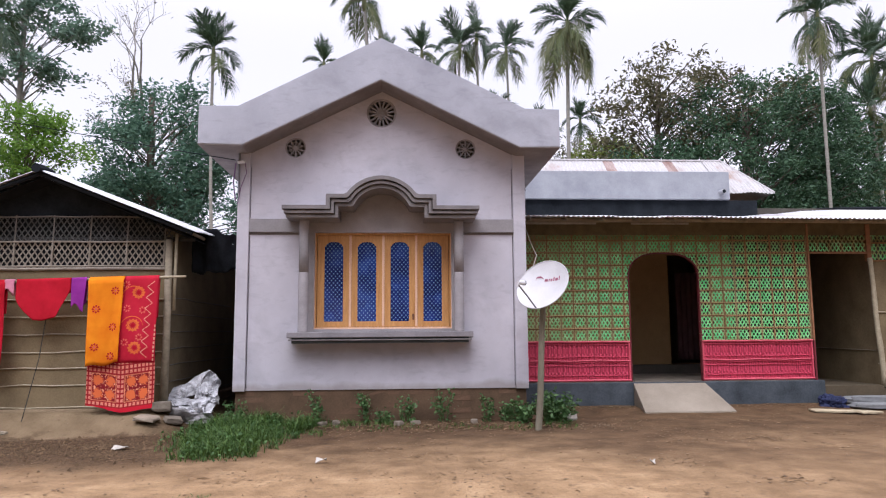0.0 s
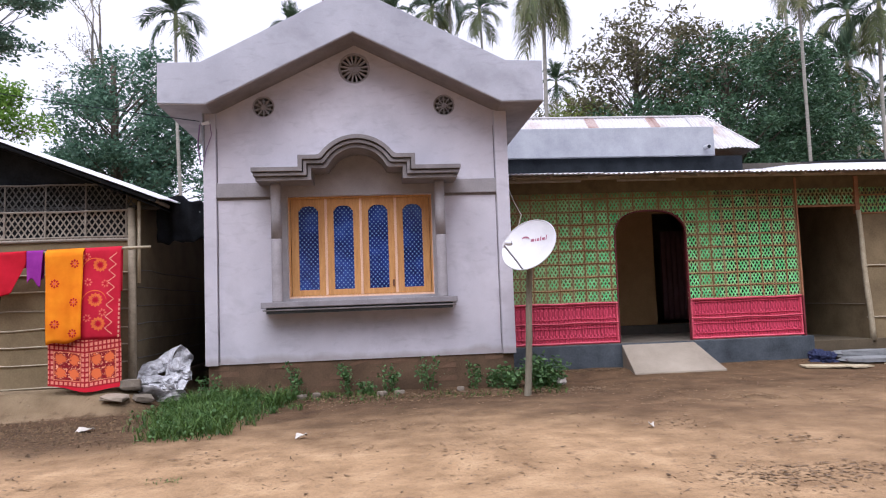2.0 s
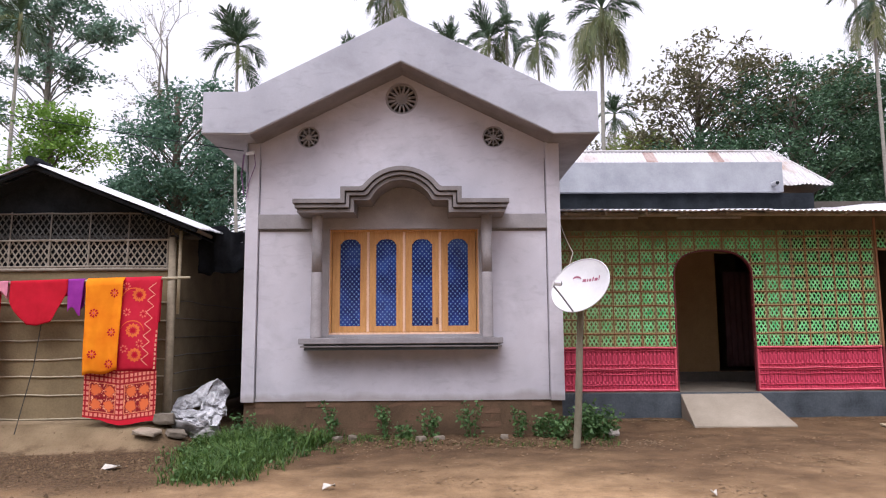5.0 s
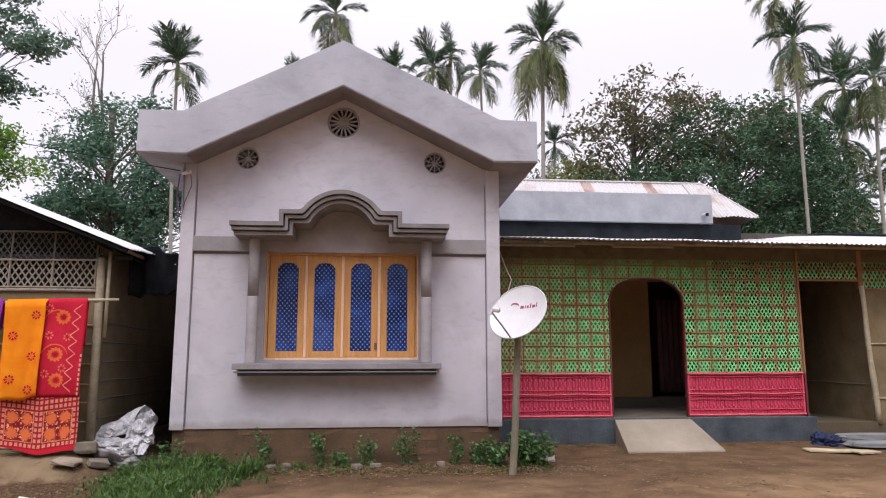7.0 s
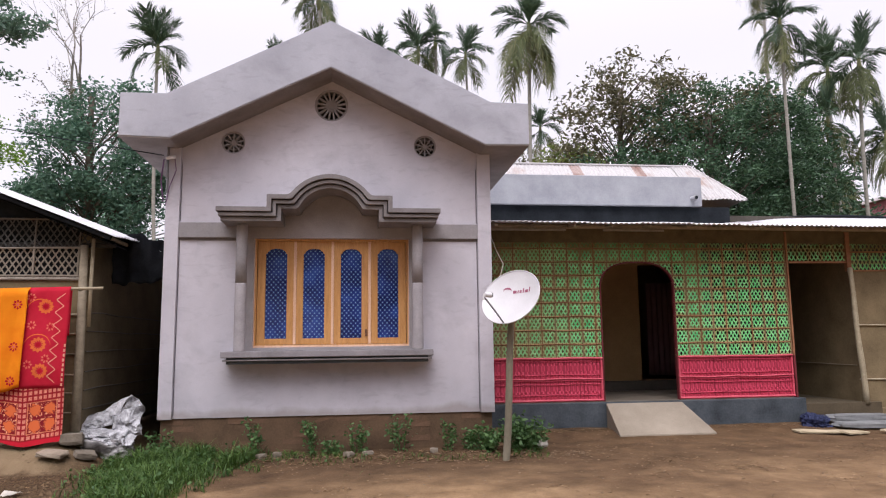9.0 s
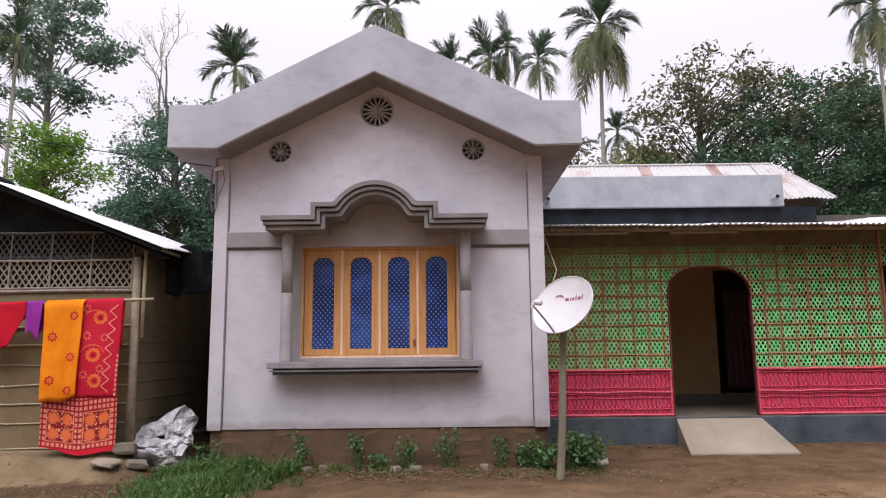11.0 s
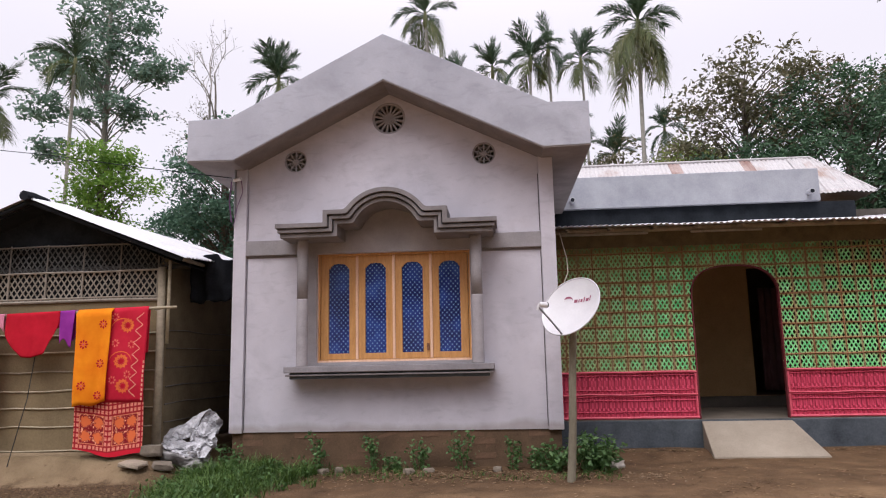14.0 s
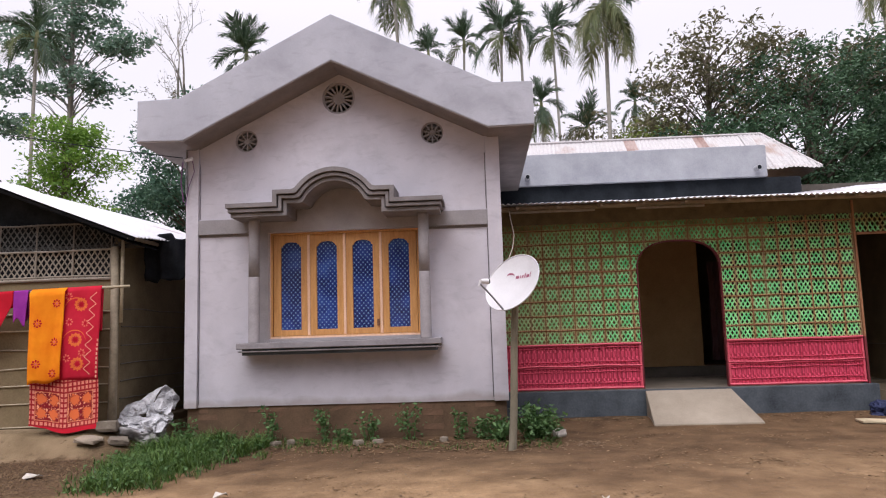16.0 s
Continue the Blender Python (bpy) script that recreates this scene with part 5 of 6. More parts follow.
tree("broad_tree", (11.49, 21.5), 8.34, 0.30, [(0, 0, 6.34, 2.9, 2, 2.2, 120), (0, 0, 8.44, 2.2, 1.4, 0.8, 20), (-2.8, 0, 5.54, 2.0, 1.5, 1.7, 62), (2.6, 0.5, 6.14, 2.2, 1.8, 2.0, 80), (2.6, 0.5, 8.34, 1.8, 1.4, 0.9, 22), (0.4, 0, 3.94, 4.4, 1.8, 1.5, 130)],
     0.135, 130, M_LEAF_DARK, "broad dense dark green tree behind the tin roofs", 36, 0.23)
tree("broad_tree", (15.46, 23.5), 9.57, 0.28, [(0, 0, 7.97, 1.5, 1.4, 1.7, 60), (-0.2, 0, 4.77, 1.5, 1.4, 1.8, 60), (1.8, 0, 5.17, 1.6, 1.2, 1.8, 50), (-1.2, 0, 9.57, 1.3, 1.0, 0.8, 20)],
     0.22, 42, M_LEAF_DARK, "dense dark green tree among palms", 37, 0.36)
tree("shrub_tree", (8.1, 25.5), 8.3, 0.10, [(0, 0, 7.7, 1.0, 0.9, 0.9, 44), (0.9, 0, 7.4, 1.0, 0.9, 0.8, 30), (-0.8, 0, 7.2, 0.8, 0.8, 0.6, 20)],
     0.18, 34, M_LEAF_YELLOW, "light yellow-green young tree", 38, 0.28)


tree("shrub_tree", (19.39, 28.5), 5.81, 0.12, [(0, 0, 4.31, 1.5, 1.2, 1.2, 24), (1.8, 0, 3.61, 1.5, 1.2, 1.1, 22), (-1.6, 0, 3.41, 1.3, 1.1, 1.1, 20)],
     0.2, 36, M_LEAF_MID, "low green shrubby tree among palm trunks", 39, 0.34)
tree("shrub_tree", (23.36, 27.2), 5.41, 0.12, [(0, 0, 4.1, 1.4, 1.2, 1.0, 18), (1.2, 0, 3.3, 1.5, 1.2, 1.1, 20)],
     0.2, 36, M_LEAF_MID, "low green shrubby tree among palm trunks", 40, 0.34)
palm(22.00, 26.5, 9.61, 1.15, (5, 6, 6, 2), 25, SLIM)
palm(23.58, 28.0, 9.23, 1.1, (4, 6, 5, 2), 26, SLIM)
palm(20.18, 29.5, 6.83, 1.0, (4, 6, 4, 2), 27, SLIM)


tree("shrub_tree", (6.9, 31.0), 9.9, 0.09, [(0, 0, 9.7, 0.8, 0.8, 0.8, 18), (1.3, 0, 9.3, 0.7, 0.8, 0.6, 12), (-0.9, 0, 9.0, 0.7, 0.8, 0.6, 12), (0.4, 0, 8.3, 1.6, 1.0, 0.6, 26)],
     0.2, 20, M_LEAF_RED, "thin young tree with reddish leaves", 41, 0.24)


def far_woods():
    """A far belt of undergrowth that closes the gaps under the crowns."""
    rng = np.random.default_rng(50)
    cents = []
    for k in range(900):
        x = rng.uniform(-34, 40)
        y = rng.uniform(33, 40)
        h = 4.4 + 1.6 * noise.noise((x * 0.3, 1, 1)) + rng.uniform(-0.5, 0.5)
        h = max(1.0, h - (2.6 if 12 < x < 34 else 0))
        cents.append(np.array((x, y, rng.uniform(0, 1) ** 0.7 * h)) + rng.normal(0, 0.45, (34, 3)))
    cents = np.concatenate(cents)
    cents = cents[cents[:, 2] > 0.05]
    ob = part("far_woods", leaves_mesh("far_woods", cents, 0.38, M_LEAF_MID, rng), M_LEAF_MID, None, "dim green belt of distant undergrowth", kind="stuff")
    tagged(ob, category="woods")


far_woods()


def light_screen_woods():
    """Unseen added trees, closing the yard behind and beside the camera against low light."""
    rng = np.random.default_rng(51)
    cents = []
    for k in range(700):
        a = rng.uniform(math.radians(168), math.radians(372))
        r = rng.uniform(20, 25)
        x, y = r * math.cos(a), 2 + 0.75 * r * math.sin(a)
        h = 10.5 + 2.5 * noise.noise((x * 0.2, y * 0.2, 9))
        cents.append(np.array((x, y, rng.uniform(0, 1) ** 0.8 * h)) + rng.normal(0, 0.8, (26, 3)))
    cents = np.concatenate(cents)
    cents = cents[cents[:, 2] > 0.1]
    ob = part("light_screen_woods", leaves_mesh("light_screen_woods", cents, 0.85, M_LEAF_MID, rng), M_LEAF_MID, None, "unseen tree belt added to cut low sky light", kind="stuff")
    tagged(ob, category="woods")


light_screen_woods()


def pink_house():
    h = thing("pink_house", (25.0, 28.0, 0), "distant small pink house half hidden by palms", "house")
    part("wall", Geo().box(23.2, 27.5, 28.0, 31.0, -0.1, 7.2), M_PINK, h)
    part("roof", Geo().prism([(22.9, 7.18), (25.4, 8.0), (27.8, 7.18)], 27.7, 31.3), M_TINRUST, h)
    part("window", Geo().box(24.0, 24.9, 27.97, 28.05, 5.6, 6.6), M_BLACK, h)


M_PINK = grainy("pink_wall_paint", (0.45, 0.16, 0.20), (0.58, 0.24, 0.28), 2, 30, 0.85, 0.003)
pink_house()

# ---- washing on the pole ----
def cloth_material(name, lo, hi, weave=220):
    m = Mat(name, 0.85, 0, 0.2)
    a = m.noise(5, 4)
    m.color(m.ramp(a, [(0.3, lo), (0.7, hi)]))
    tr = m.n.new("ShaderNodeBsdfTranslucent")
    m.put(tr.inputs["Color"], hi)
    mx = m.n.new("ShaderNodeMixShader")
    mx.inputs[0].default_value = 0.22
    m.l.new(m.p.outputs[0], mx.inputs[1])
    m.l.new(tr.outputs[0], mx.inputs[2])
    m.l.new(mx.outputs[0], m.n["Material Output"].inputs["Surface"])
    m.bump(m.noise(weave, 2), 0.002)
    return m.m


def border_material():
    """Crimson cloth with a checked and flowered border printed in pale orange."""
    m = Mat("crimson_printed_border", 0.85, 0, 0.2)
    x, y, z = m.xyz()
    u = m.math("ABSOLUTE", m.math("SUBTRACT", x, -3.10))
    # the rows droop towards the middle, as the hem does
    w = m.math("SUBTRACT", z, m.span(u, 0.0, 0.41, 0.245, 0.30))

    def tri(v, pitch, off=0.0):
        return m.math("ABSOLUTE", m.math("SUBTRACT", m.math("FRACT", m.math("DIVIDE", m.math("SUBTRACT", v, off), pitch)), 0.5))

    def beyond(v, centre, half):
        return m.span(m.math("ABSOLUTE", m.math("SUBTRACT", v, centre)), half, half + 0.004)

    wave = m.noise(30, 3, (1, 0, 1))
    wear = m.noise(70, 2, (1, 0, 1))
    # rows of pale bricks round two flowered panels, a plain hem below
    brick = m.span(m.math("MAXIMUM", tri(u, 0.0485), tri(w, 0.058, 0.047)), 0.27, 0.38, 1, 0)
    band = m.math("MAXIMUM", beyond(u, 0.200, 0.152), beyond(w, 0.275, 0.168))
    line = m.math("MULTIPLY", m.span(m.math("ABSOLUTE", m.math("SUBTRACT", m.math("MAXIMUM", m.math("SUBTRACT", m.math("ABSOLUTE", m.math("SUBTRACT", u, 0.200)), 0.146), m.math("SUBTRACT", m.math("ABSOLUTE", m.math("SUBTRACT", w, 0.275)), 0.162)), 0.0)), 0.003, 0.007, 1, 0), 0.75)
    tu, tw = tri(u, 0.150, 0.050), tri(w, 0.165, 0.110)
    dist = m.math("SQRT", m.math("ADD", m.math("MULTIPLY", tu, tu), m.math("MULTIPLY", tw, tw)))
    dist = m.math("ADD", dist, m.span(wave, 0.3, 0.7, -0.16, 0.16))
    flower = m.span(dist, 0.33, 0.40, 1, 0)
    col = m.mix(m.math("MULTIPLY", flower, 0.9), (0.22, 0.010, 0.016), (0.72, 0.16, 0.05))
    col = m.mix(m.math("MULTIPLY", m.span(wave, 0.56, 0.60), m.span(dist, 0.40, 0.46)), col, (0.80, 0.34, 0.20))
    pale = m.mix(m.span(wear, 0.4, 0.65), (0.80, 0.36, 0.27), (0.66, 0.16, 0.10))
    col = m.mix(band, col, m.mix(m.math("MULTIPLY", brick, 0.8), (0.30, 0.010, 0.018), pale))
    col = m.mix(line, col, (0.72, 0.24, 0.13))
    m.color(m.mix(m.span(w, 0.044, 0.039), col, (0.52, 0.012, 0.03)))
    m.bump(m.noise(200, 2), 0.002)
    return m.m


M_ORANGE = cloth_material("orange_cotton", (0.80, 0.20, 0.003), (0.95, 0.33, 0.01))
M_REDPRINT = cloth_material("crimson_printed_cotton", (0.50, 0.010, 0.032), (0.66, 0.024, 0.058))
M_BORDER = border_material()
M_RED = cloth_material("red_cotton", (0.42, 0.006, 0.018), (0.60, 0.012, 0.035))
M_PURPLE = cloth_material("purple_cotton", (0.24, 0.02, 0.26), (0.38, 0.05, 0.40))
M_PINKCLOTH = cloth_material("pink_cotton", (0.62, 0.20, 0.32), (0.80, 0.36, 0.46))
M_MOTIF = cloth_material("maroon_print", (0.45, 0.005, 0.02), (0.58, 0.01, 0.03))
M_MOTIF_PALE = cloth_material("faded_print", (0.70, 0.12, 0.09), (0.82, 0.22, 0.15))
M_ZIGZAG = cloth_material("pale_print", (0.80, 0.36, 0.26), (0.90, 0.48, 0.36))
M_MOTIF_ORANGE = cloth_material("orange_print", (0.74, 0.13, 0.035), (0.86, 0.22, 0.06))
POLE_Z, POLE_Y = 1.905, 9.12


def pole_z(x):
    return POLE_Z + 0.028 * (x + 2.9)


def folds(x, z, amp, seed):
    d = max(0.0, pole_z(x) - z)
    return amp * min(1, 0.25 + d * 1.2) * (math.sin(x * 17 + seed) + 0.5 * math.sin(x * 41 + 2 * seed + d * 2)) + 0.012 * math.sin(d * 5 + seed)


def hung_cloth(name, x0, x1, bottom, mat, label, amp=0.012, seed=0.0, y_off=0.0, flap=0.3, category="cloth", narrow=0.0):
    """A cloth over the pole: bottom(u) is the hem's height for u from 0 to 1; its back flap hangs short behind."""
    n, m = 26, 22
    g = Geo()
    y0 = POLE_Y - 0.028 + y_off

    def sheet(side, low):
        vs = []
        for j in range(m + 1):
            for i in range(n + 1):
                u, w = i / n, j / m
                x = x0 + (x1 - x0) * u
                zt = pole_z(x) + 0.026
                zb = low(u)
                z = zt + (zb - zt) * w
                x += (0.5 - u) * narrow * w
                y = y0 + folds(x, z, amp, seed) if side else POLE_Y + 0.03 + y_off * 0.3 + 0.4 * folds(x, z, amp, seed + 2)
                if j == 0:
                    y = POLE_Y - 0.012 if side else POLE_Y + 0.012
                vs.append((x, y, z))
        fs = [(j * (n + 1) + i, j * (n + 1) + i + 1, (j + 1) * (n + 1) + i + 1, (j + 1) * (n + 1) + i) for j in range(m) for i in range(n)]
        g.add(vs, fs)

    sheet(True, bottom)
    if flap:
        sheet(False, lambda u: pole_z(x0) - flap + 0.03 * math.sin(7 * u))
    ob = solid(name, g, mat, label, category, smooth=True, fix=False)
    mod = ob.modifiers.new("thickness", "SOLIDIFY")
    mod.thickness = 0.004
    return ob


def motif(cx, cz, r, mat, parent, yfun, petals=8):
    g = Geo()
    y = lambda x, z: yfun(x, z) - 0.006
    for k in range(petals):
        a = 2 * math.pi * k / petals
        b = 0.32
        pts = [(cx + r * 0.35 * math.cos(a), cz + r * 0.35 * math.sin(a)), (cx + r * 0.75 * math.cos(a - b), cz + r * 0.75 * math.sin(a - b)), (cx + r * math.cos(a), cz + r * math.sin(a)), (cx + r * 0.75 * math.cos(a + b), cz + r * 0.75 * math.sin(a + b))]
        g.add([(px, y(px, pz), pz) for px, pz in pts], [(0, 1, 2, 3)])
    part("printed_flower", g, mat, parent, fix=False)
    pts = circle(cx, cz, r * 0.27, 10)
    part("printed_flower", Geo().add([(px, y(px, pz) - 0.001, pz) for px, pz in pts], [tuple(range(10))]), M_MOTIF_PALE if mat is M_MOTIF else M_MOTIF, parent, fix=False)


def build_washing():
    pole = thing("washing_pole", (-4, POLE_Y, 1.9), "long thin bamboo pole carrying the washing", "bamboo pole")
    pts = [(-2.36 - 0.4 * i, POLE_Y, pole_z(-2.36 - 0.4 * i) + 0.004 * math.sin(i * 2)) for i in range(10)]
    part("pole", Geo().tube(pts, 0.0165, 8), M_BAMBOO, pole, smooth=True)
    part("hanger", Geo().tube([(-2.60, 9.27, 1.93), (-2.60, 9.10, 1.89), (-2.61, 9.2, 1.93)], 0.012, 6), M_BAMBOO_DARK, pole)
    part("prop", Geo().tube([(-4.02, 9.16, 1.86), (-4.10, 9.10, 0.9), (-4.2, 8.98, 0.16)], 0.006, 6), M_DARKCANE, pole)
    # long printed cloth, in two lengths: the crimson top and its border
    hem = lambda u: 0.335 - 0.05 * u + 0.012 * math.sin(9 * u) - 0.055 * math.sin(math.pi * u)
    zb = lambda u: 0.86 - 0.02 * u + 0.03 * math.sin(3.0 * u)
    printed = hung_cloth("printed_cloth", -3.52, -2.685, lambda u: 0.845, M_REDPRINT, "long crimson printed cloth with a checked border", 0.010, 1.0, 0.0, 0.5, narrow=0.02)
    n, m = 26, 12
    vs = []
    for j in range(m + 1):
        for i in range(n + 1):
            u = i / n
            x = -3.51 + 0.82 * u
            z = 0.85 + (hem(u) - 0.85) * j / m
            vs.append((x, POLE_Y - 0.031 + folds(x, z, 0.010, 1.0), z))
    border = Geo().add(vs, [(j * (n + 1) + i, j * (n + 1) + i + 1, (j + 1) * (n + 1) + i + 1, (j + 1) * (n + 1) + i) for j in range(m) for i in range(n)])
    part("border", border, M_BORDER, printed, "checked border in pale orange on crimson", smooth=True, fix=False)
    yp = lambda x, z: POLE_Y - 0.028 + folds(x, z, 0.010, 1.0)
    for k, (x, z) in enumerate(((-2.93, 1.72), (-2.98, 1.31), (-2.95, 1.03))):
        motif(x, z, 0.085, M_MOTIF_ORANGE, printed, yp, 12)
    for k, (x, z) in enumerate(((-3.06, 1.52), (-2.87, 1.50), (-3.07, 1.10), (-2.90, 1.16), (-3.08, 1.82))):
        motif(x, z, 0.05, M_MOTIF_PALE, printed, yp, 7)
    g = Geo()
    pts = []
    for i in range(15):
        z = 1.86 - 0.068 * i
        pts.append((-2.735 - (0.085 if i % 2 else 0.0) - 0.06 * (i / 14), z))
    for (ax, az), (bx, bz) in zip(pts, pts[1:]):
        g.add([(ax, yp(ax, az) - 0.007, az + 0.005), (ax, yp(ax, az) - 0.007, az - 0.005), (bx, yp(bx, bz) - 0.007, bz - 0.005), (bx, yp(bx, bz) - 0.007, bz + 0.005)], [(0, 1, 2, 3)])
    for i in range(9):
        z, x = 1.30 - 0.052 * i, -2.700 - 0.002 * i
        part("edge_print", Geo().add([(x + a, yp(x + a, z) - 0.007, z + q) for a, q in ((-0.009, -0.016), (0.008, -0.016), (0.008, 0.014), (-0.009, 0.014))], [(0, 1, 2, 3)]), M_ZIGZAG, printed, fix=False)
    part("zigzag_print", g, M_ZIGZAG, printed, fix=False)
    for cx, cz in ((-2.99, 1.66), (-2.99, 1.28)):
        ring = [(cx + 0.14 * math.cos(a), cz + 0.14 * math.sin(a)) for a in np.linspace(0.2, 2.9, 16)]
        g = Geo()
        for (ax, az), (bx, bz) in zip(ring, ring[1:]):
            g.add([(ax, yp(ax, az) - 0.006, az + 0.006), (ax, yp(ax, az) - 0.006, az - 0.006), (bx, yp(bx, bz) - 0.006, bz - 0.006), (bx, yp(bx, bz) - 0.006, bz + 0.006)], [(0, 1, 2, 3)])
        part("arc_print", g, M_MOTIF_ORANGE, printed, fix=False)
    orange = hung_cloth("orange_scarf", -3.535, -3.10, lambda u: 0.80 + 0.05 * u + 0.015 * math.sin(8 * u), M_ORANGE, "orange cotton scarf with maroon flowers over the printed cloth", 0.011, 0.4, -0.045, 0.4, narrow=0.05)
    yo = lambda x, z: POLE_Y - 0.073 + folds(x, z, 0.011, 0.4)
    for x, z in ((-3.20, 1.74), (-3.42, 1.51), (-3.21, 1.29), (-3.41, 1.04), (-3.22, 0.93)):
        motif(x, z, 0.055, M_MOTIF, orange, yo, 8)
    hung_cloth("red_cloth", -4.42, -3.76, lambda u: 1.87 - float(np.interp(u, (0, 0.06, 0.34, 0.5, 0.76, 0.93, 1), (0.22, 0.30, 0.49, 0.50, 0.46, 0.22, 0.10))), M_RED, "plain red cotton cloth folded over the pole", 0.014, 2.2, -0.01, 0.16)
    hung_cloth("purple_cloth", -3.765, -3.57, lambda u: 1.53 + 0.05 * math.sin(5 * u), M_PURPLE, "small purple cloth bunched on the pole", 0.016, 3.0, 0.005, 0.3, narrow=0.04)
    hung_cloth("pink_cloth", -4.56, -4.44, lambda u: 1.74 + 0.03 * math.sin(5 * u), M_PINKCLOTH, "small pink cloth bunched on the pole", 0.014, 4.0, 0.0, 0.15)
    hung_cloth("red_cloth", -5.05, -4.55, lambda u: 0.74 + 0.05 * math.sin(4 * u), M_RED, "long plain red cloth hanging over the pole", 0.012, 5.0, -0.005, 0.4)


build_washing()

# ---- satellite dish ----
M_DISH = grainy("white_painted_steel", (0.55, 0.54, 0.565), (0.64, 0.63, 0.655), 3, 50, 0.35, 0.0005, spec=0.5)
M_STEEL = grainy("grey_steel", (0.18, 0.18, 0.19), (0.30, 0.30, 0.32), 6, 60, 0.5, 0.001, metal=0.6)
M_POLEWOOD = grainy("weathered_wooden_pole", (0.13, 0.115, 0.082), (0.245, 0.215, 0.16), 6, 50, 0.9, 0.006, (1, 1, 0.3))
M_MARK = grainy("red_print", (0.26, 0.075, 0.13), (0.38, 0.13, 0.19), 9, 50, 0.5, 0.0005)


def build_dish():
    dish = thing("satellite_dish", (2.04, 8.76, 0), "white satellite dish with red marking on a wooden pole", "satellite dish")
    pts = [(2.035 + 0.125 * t + 0.008 * math.sin(6 * t), 8.76, -0.15 + 1.84 * t) for t in np.linspace(0, 1, 12)]
    part("pole", Geo().tube(pts, [0.043 - 0.0006 * i + 0.002 * math.sin(3 * i) for i in range(12)], 10), M_POLEWOOD, dish, "crooked wooden pole", smooth=True)
    c = Vector((2.11, 8.63, 1.775))
    nrm = Vector((-0.62, -0.64, 0.46)).normalized()
    right = Vector((0, 0, 1)).cross(nrm).normalized()
    up = nrm.cross(right).normalized()
    if up.z < 0:
        up = -up
    a, b, depth = 0.36, 0.338, 0.07
    g = Geo()
    rings, n = 9, 40
    vs = []
    for side in (0, 1):
        for i in range(rings + 1):
            rr = i / rings
            for k in range(n):
                t = 2 * math.pi * k / n
                p = c + right * (a * rr * math.cos(t)) + up * (b * rr * math.sin(t)) - nrm * (depth * (1 - rr * rr) + 0.004 * side)
                vs.append(p)
    m = (rings + 1) * n
    fs = []
    for side in (0, 1):
        for i in range(rings):
            for k in range(n):
                q = (side * m + i * n + k, side * m + i * n + (k + 1) % n, side * m + (i + 1) * n + (k + 1) % n, side * m + (i + 1) * n + k)
                fs.append(q if side else q[::-1])
    g.add(vs, fs)
    part("reflector", g, M_DISH, dish, smooth=True, fix=False)
    rim = [c + right * (a * math.cos(2 * math.pi * k / n)) + up * (b * math.sin(2 * math.pi * k / n)) for k in range(n + 1)]
    part("rim", Geo().tube(rim, 0.007, 6, cap=False), M_DISH, dish, smooth=True)
    lnb = Vector((1.782, 8.40, 1.782))
    foot = c - up * b * 0.98 - nrm * 0.01
    part("feed_arm", Geo().tube([foot - nrm * 0.08 + up * 0.05, foot, foot.lerp(lnb, 0.5) - up * 0.01, lnb - up * 0.03], 0.010, 7), M_STEEL, dish, "dark steel feed arm")
    g = Geo().tube([lnb, lnb + (c - lnb).normalized() * 0.03, lnb + (c - lnb).normalized() * 0.085], (0.022, 0.028, 0.030), 12)
    g.tube([lnb + Vector((0, 0, 0.01)), lnb + Vector((-0.02, 0, -0.055))], (0.018, 0.015), 8)
    part("receiver_head", g, M_DISH, dish, "white receiver head")
    part("receiver_cap", Geo().tube([lnb + (c - lnb).normalized() * 0.086, lnb + (c - lnb).normalized() * 0.10], (0.031, 0.027), 12), M_BLACK, dish)
    back = c - nrm * 0.14
    top = Vector((2.16, 8.80, 1.64))
    g = Geo().tube([back, back.lerp(top, 0.5), top], 0.03, 8)
    g.tube([c - nrm * 0.078, back], (0.07, 0.03), 10)
    g.box(2.10, 2.20, 8.76, 8.84, 1.54, 1.68)
    part("bracket", g, M_STEEL, dish)
    # red swoosh and a row of strokes in place of the maker's mark
    def on(u, w, lift=0.004):
        u, w = u * 1.5 + 0.06, w * 1.15 + 0.075
        r2 = (u / a) ** 2 + (w / b) ** 2
        return c + right * u + up * w - nrm * (depth * (1 - r2) - lift)
    g = Geo()
    arc = [(-0.105 + 0.034 * math.cos(t), 0.030 + 0.024 * math.sin(t), 0.010 * math.sin((t + 0.5) / 4.2 * math.pi)) for t in np.linspace(-0.4, 3.7, 12)]
    for (u0, w0, k0), (u1, w1, k1) in zip(arc, arc[1:]):
        g.add([on(u0, w0 - k0), on(u0, w0 + k0), on(u1, w1 + k1), on(u1, w1 - k1)], [(0, 1, 2, 3)])
    part("red_mark", g, M_MARK, dish, "red curved mark", fix=False)
    x = -0.055
    for w, h in ((0.030, 0.030), (0.009, 0.032), (0.018, 0.030), (0.012, 0.046), (0.028, 0.030), (0.009, 0.05)):
        q = [(x, 0.0), (x + w, 0.0), (x + w, h), (x, h)]
        part("red_stroke", Geo().add([on(u, v) for u, v in q], [(0, 1, 2, 3)]), M_MARK, dish, fix=False)
        x += w + 0.009
    cable = [(2.10, 8.90, 1.70), (2.05, 9.0, 1.95), (2.16, 9.2, 2.2), (2.22, 9.9, 2.45), (2.18, 10.4, 2.9)]
    part("cable", Geo().tube(cable, 0.006, 5), M_LATH, dish, "pale aerial cable")


build_dish()

# ---- bundle, stones and boards in the yard ----
M_TARP = grainy("dirty_white_sheeting", (0.20, 0.20, 0.21), (0.70, 0.69, 0.73), 8, 30, 0.45, 0.004)
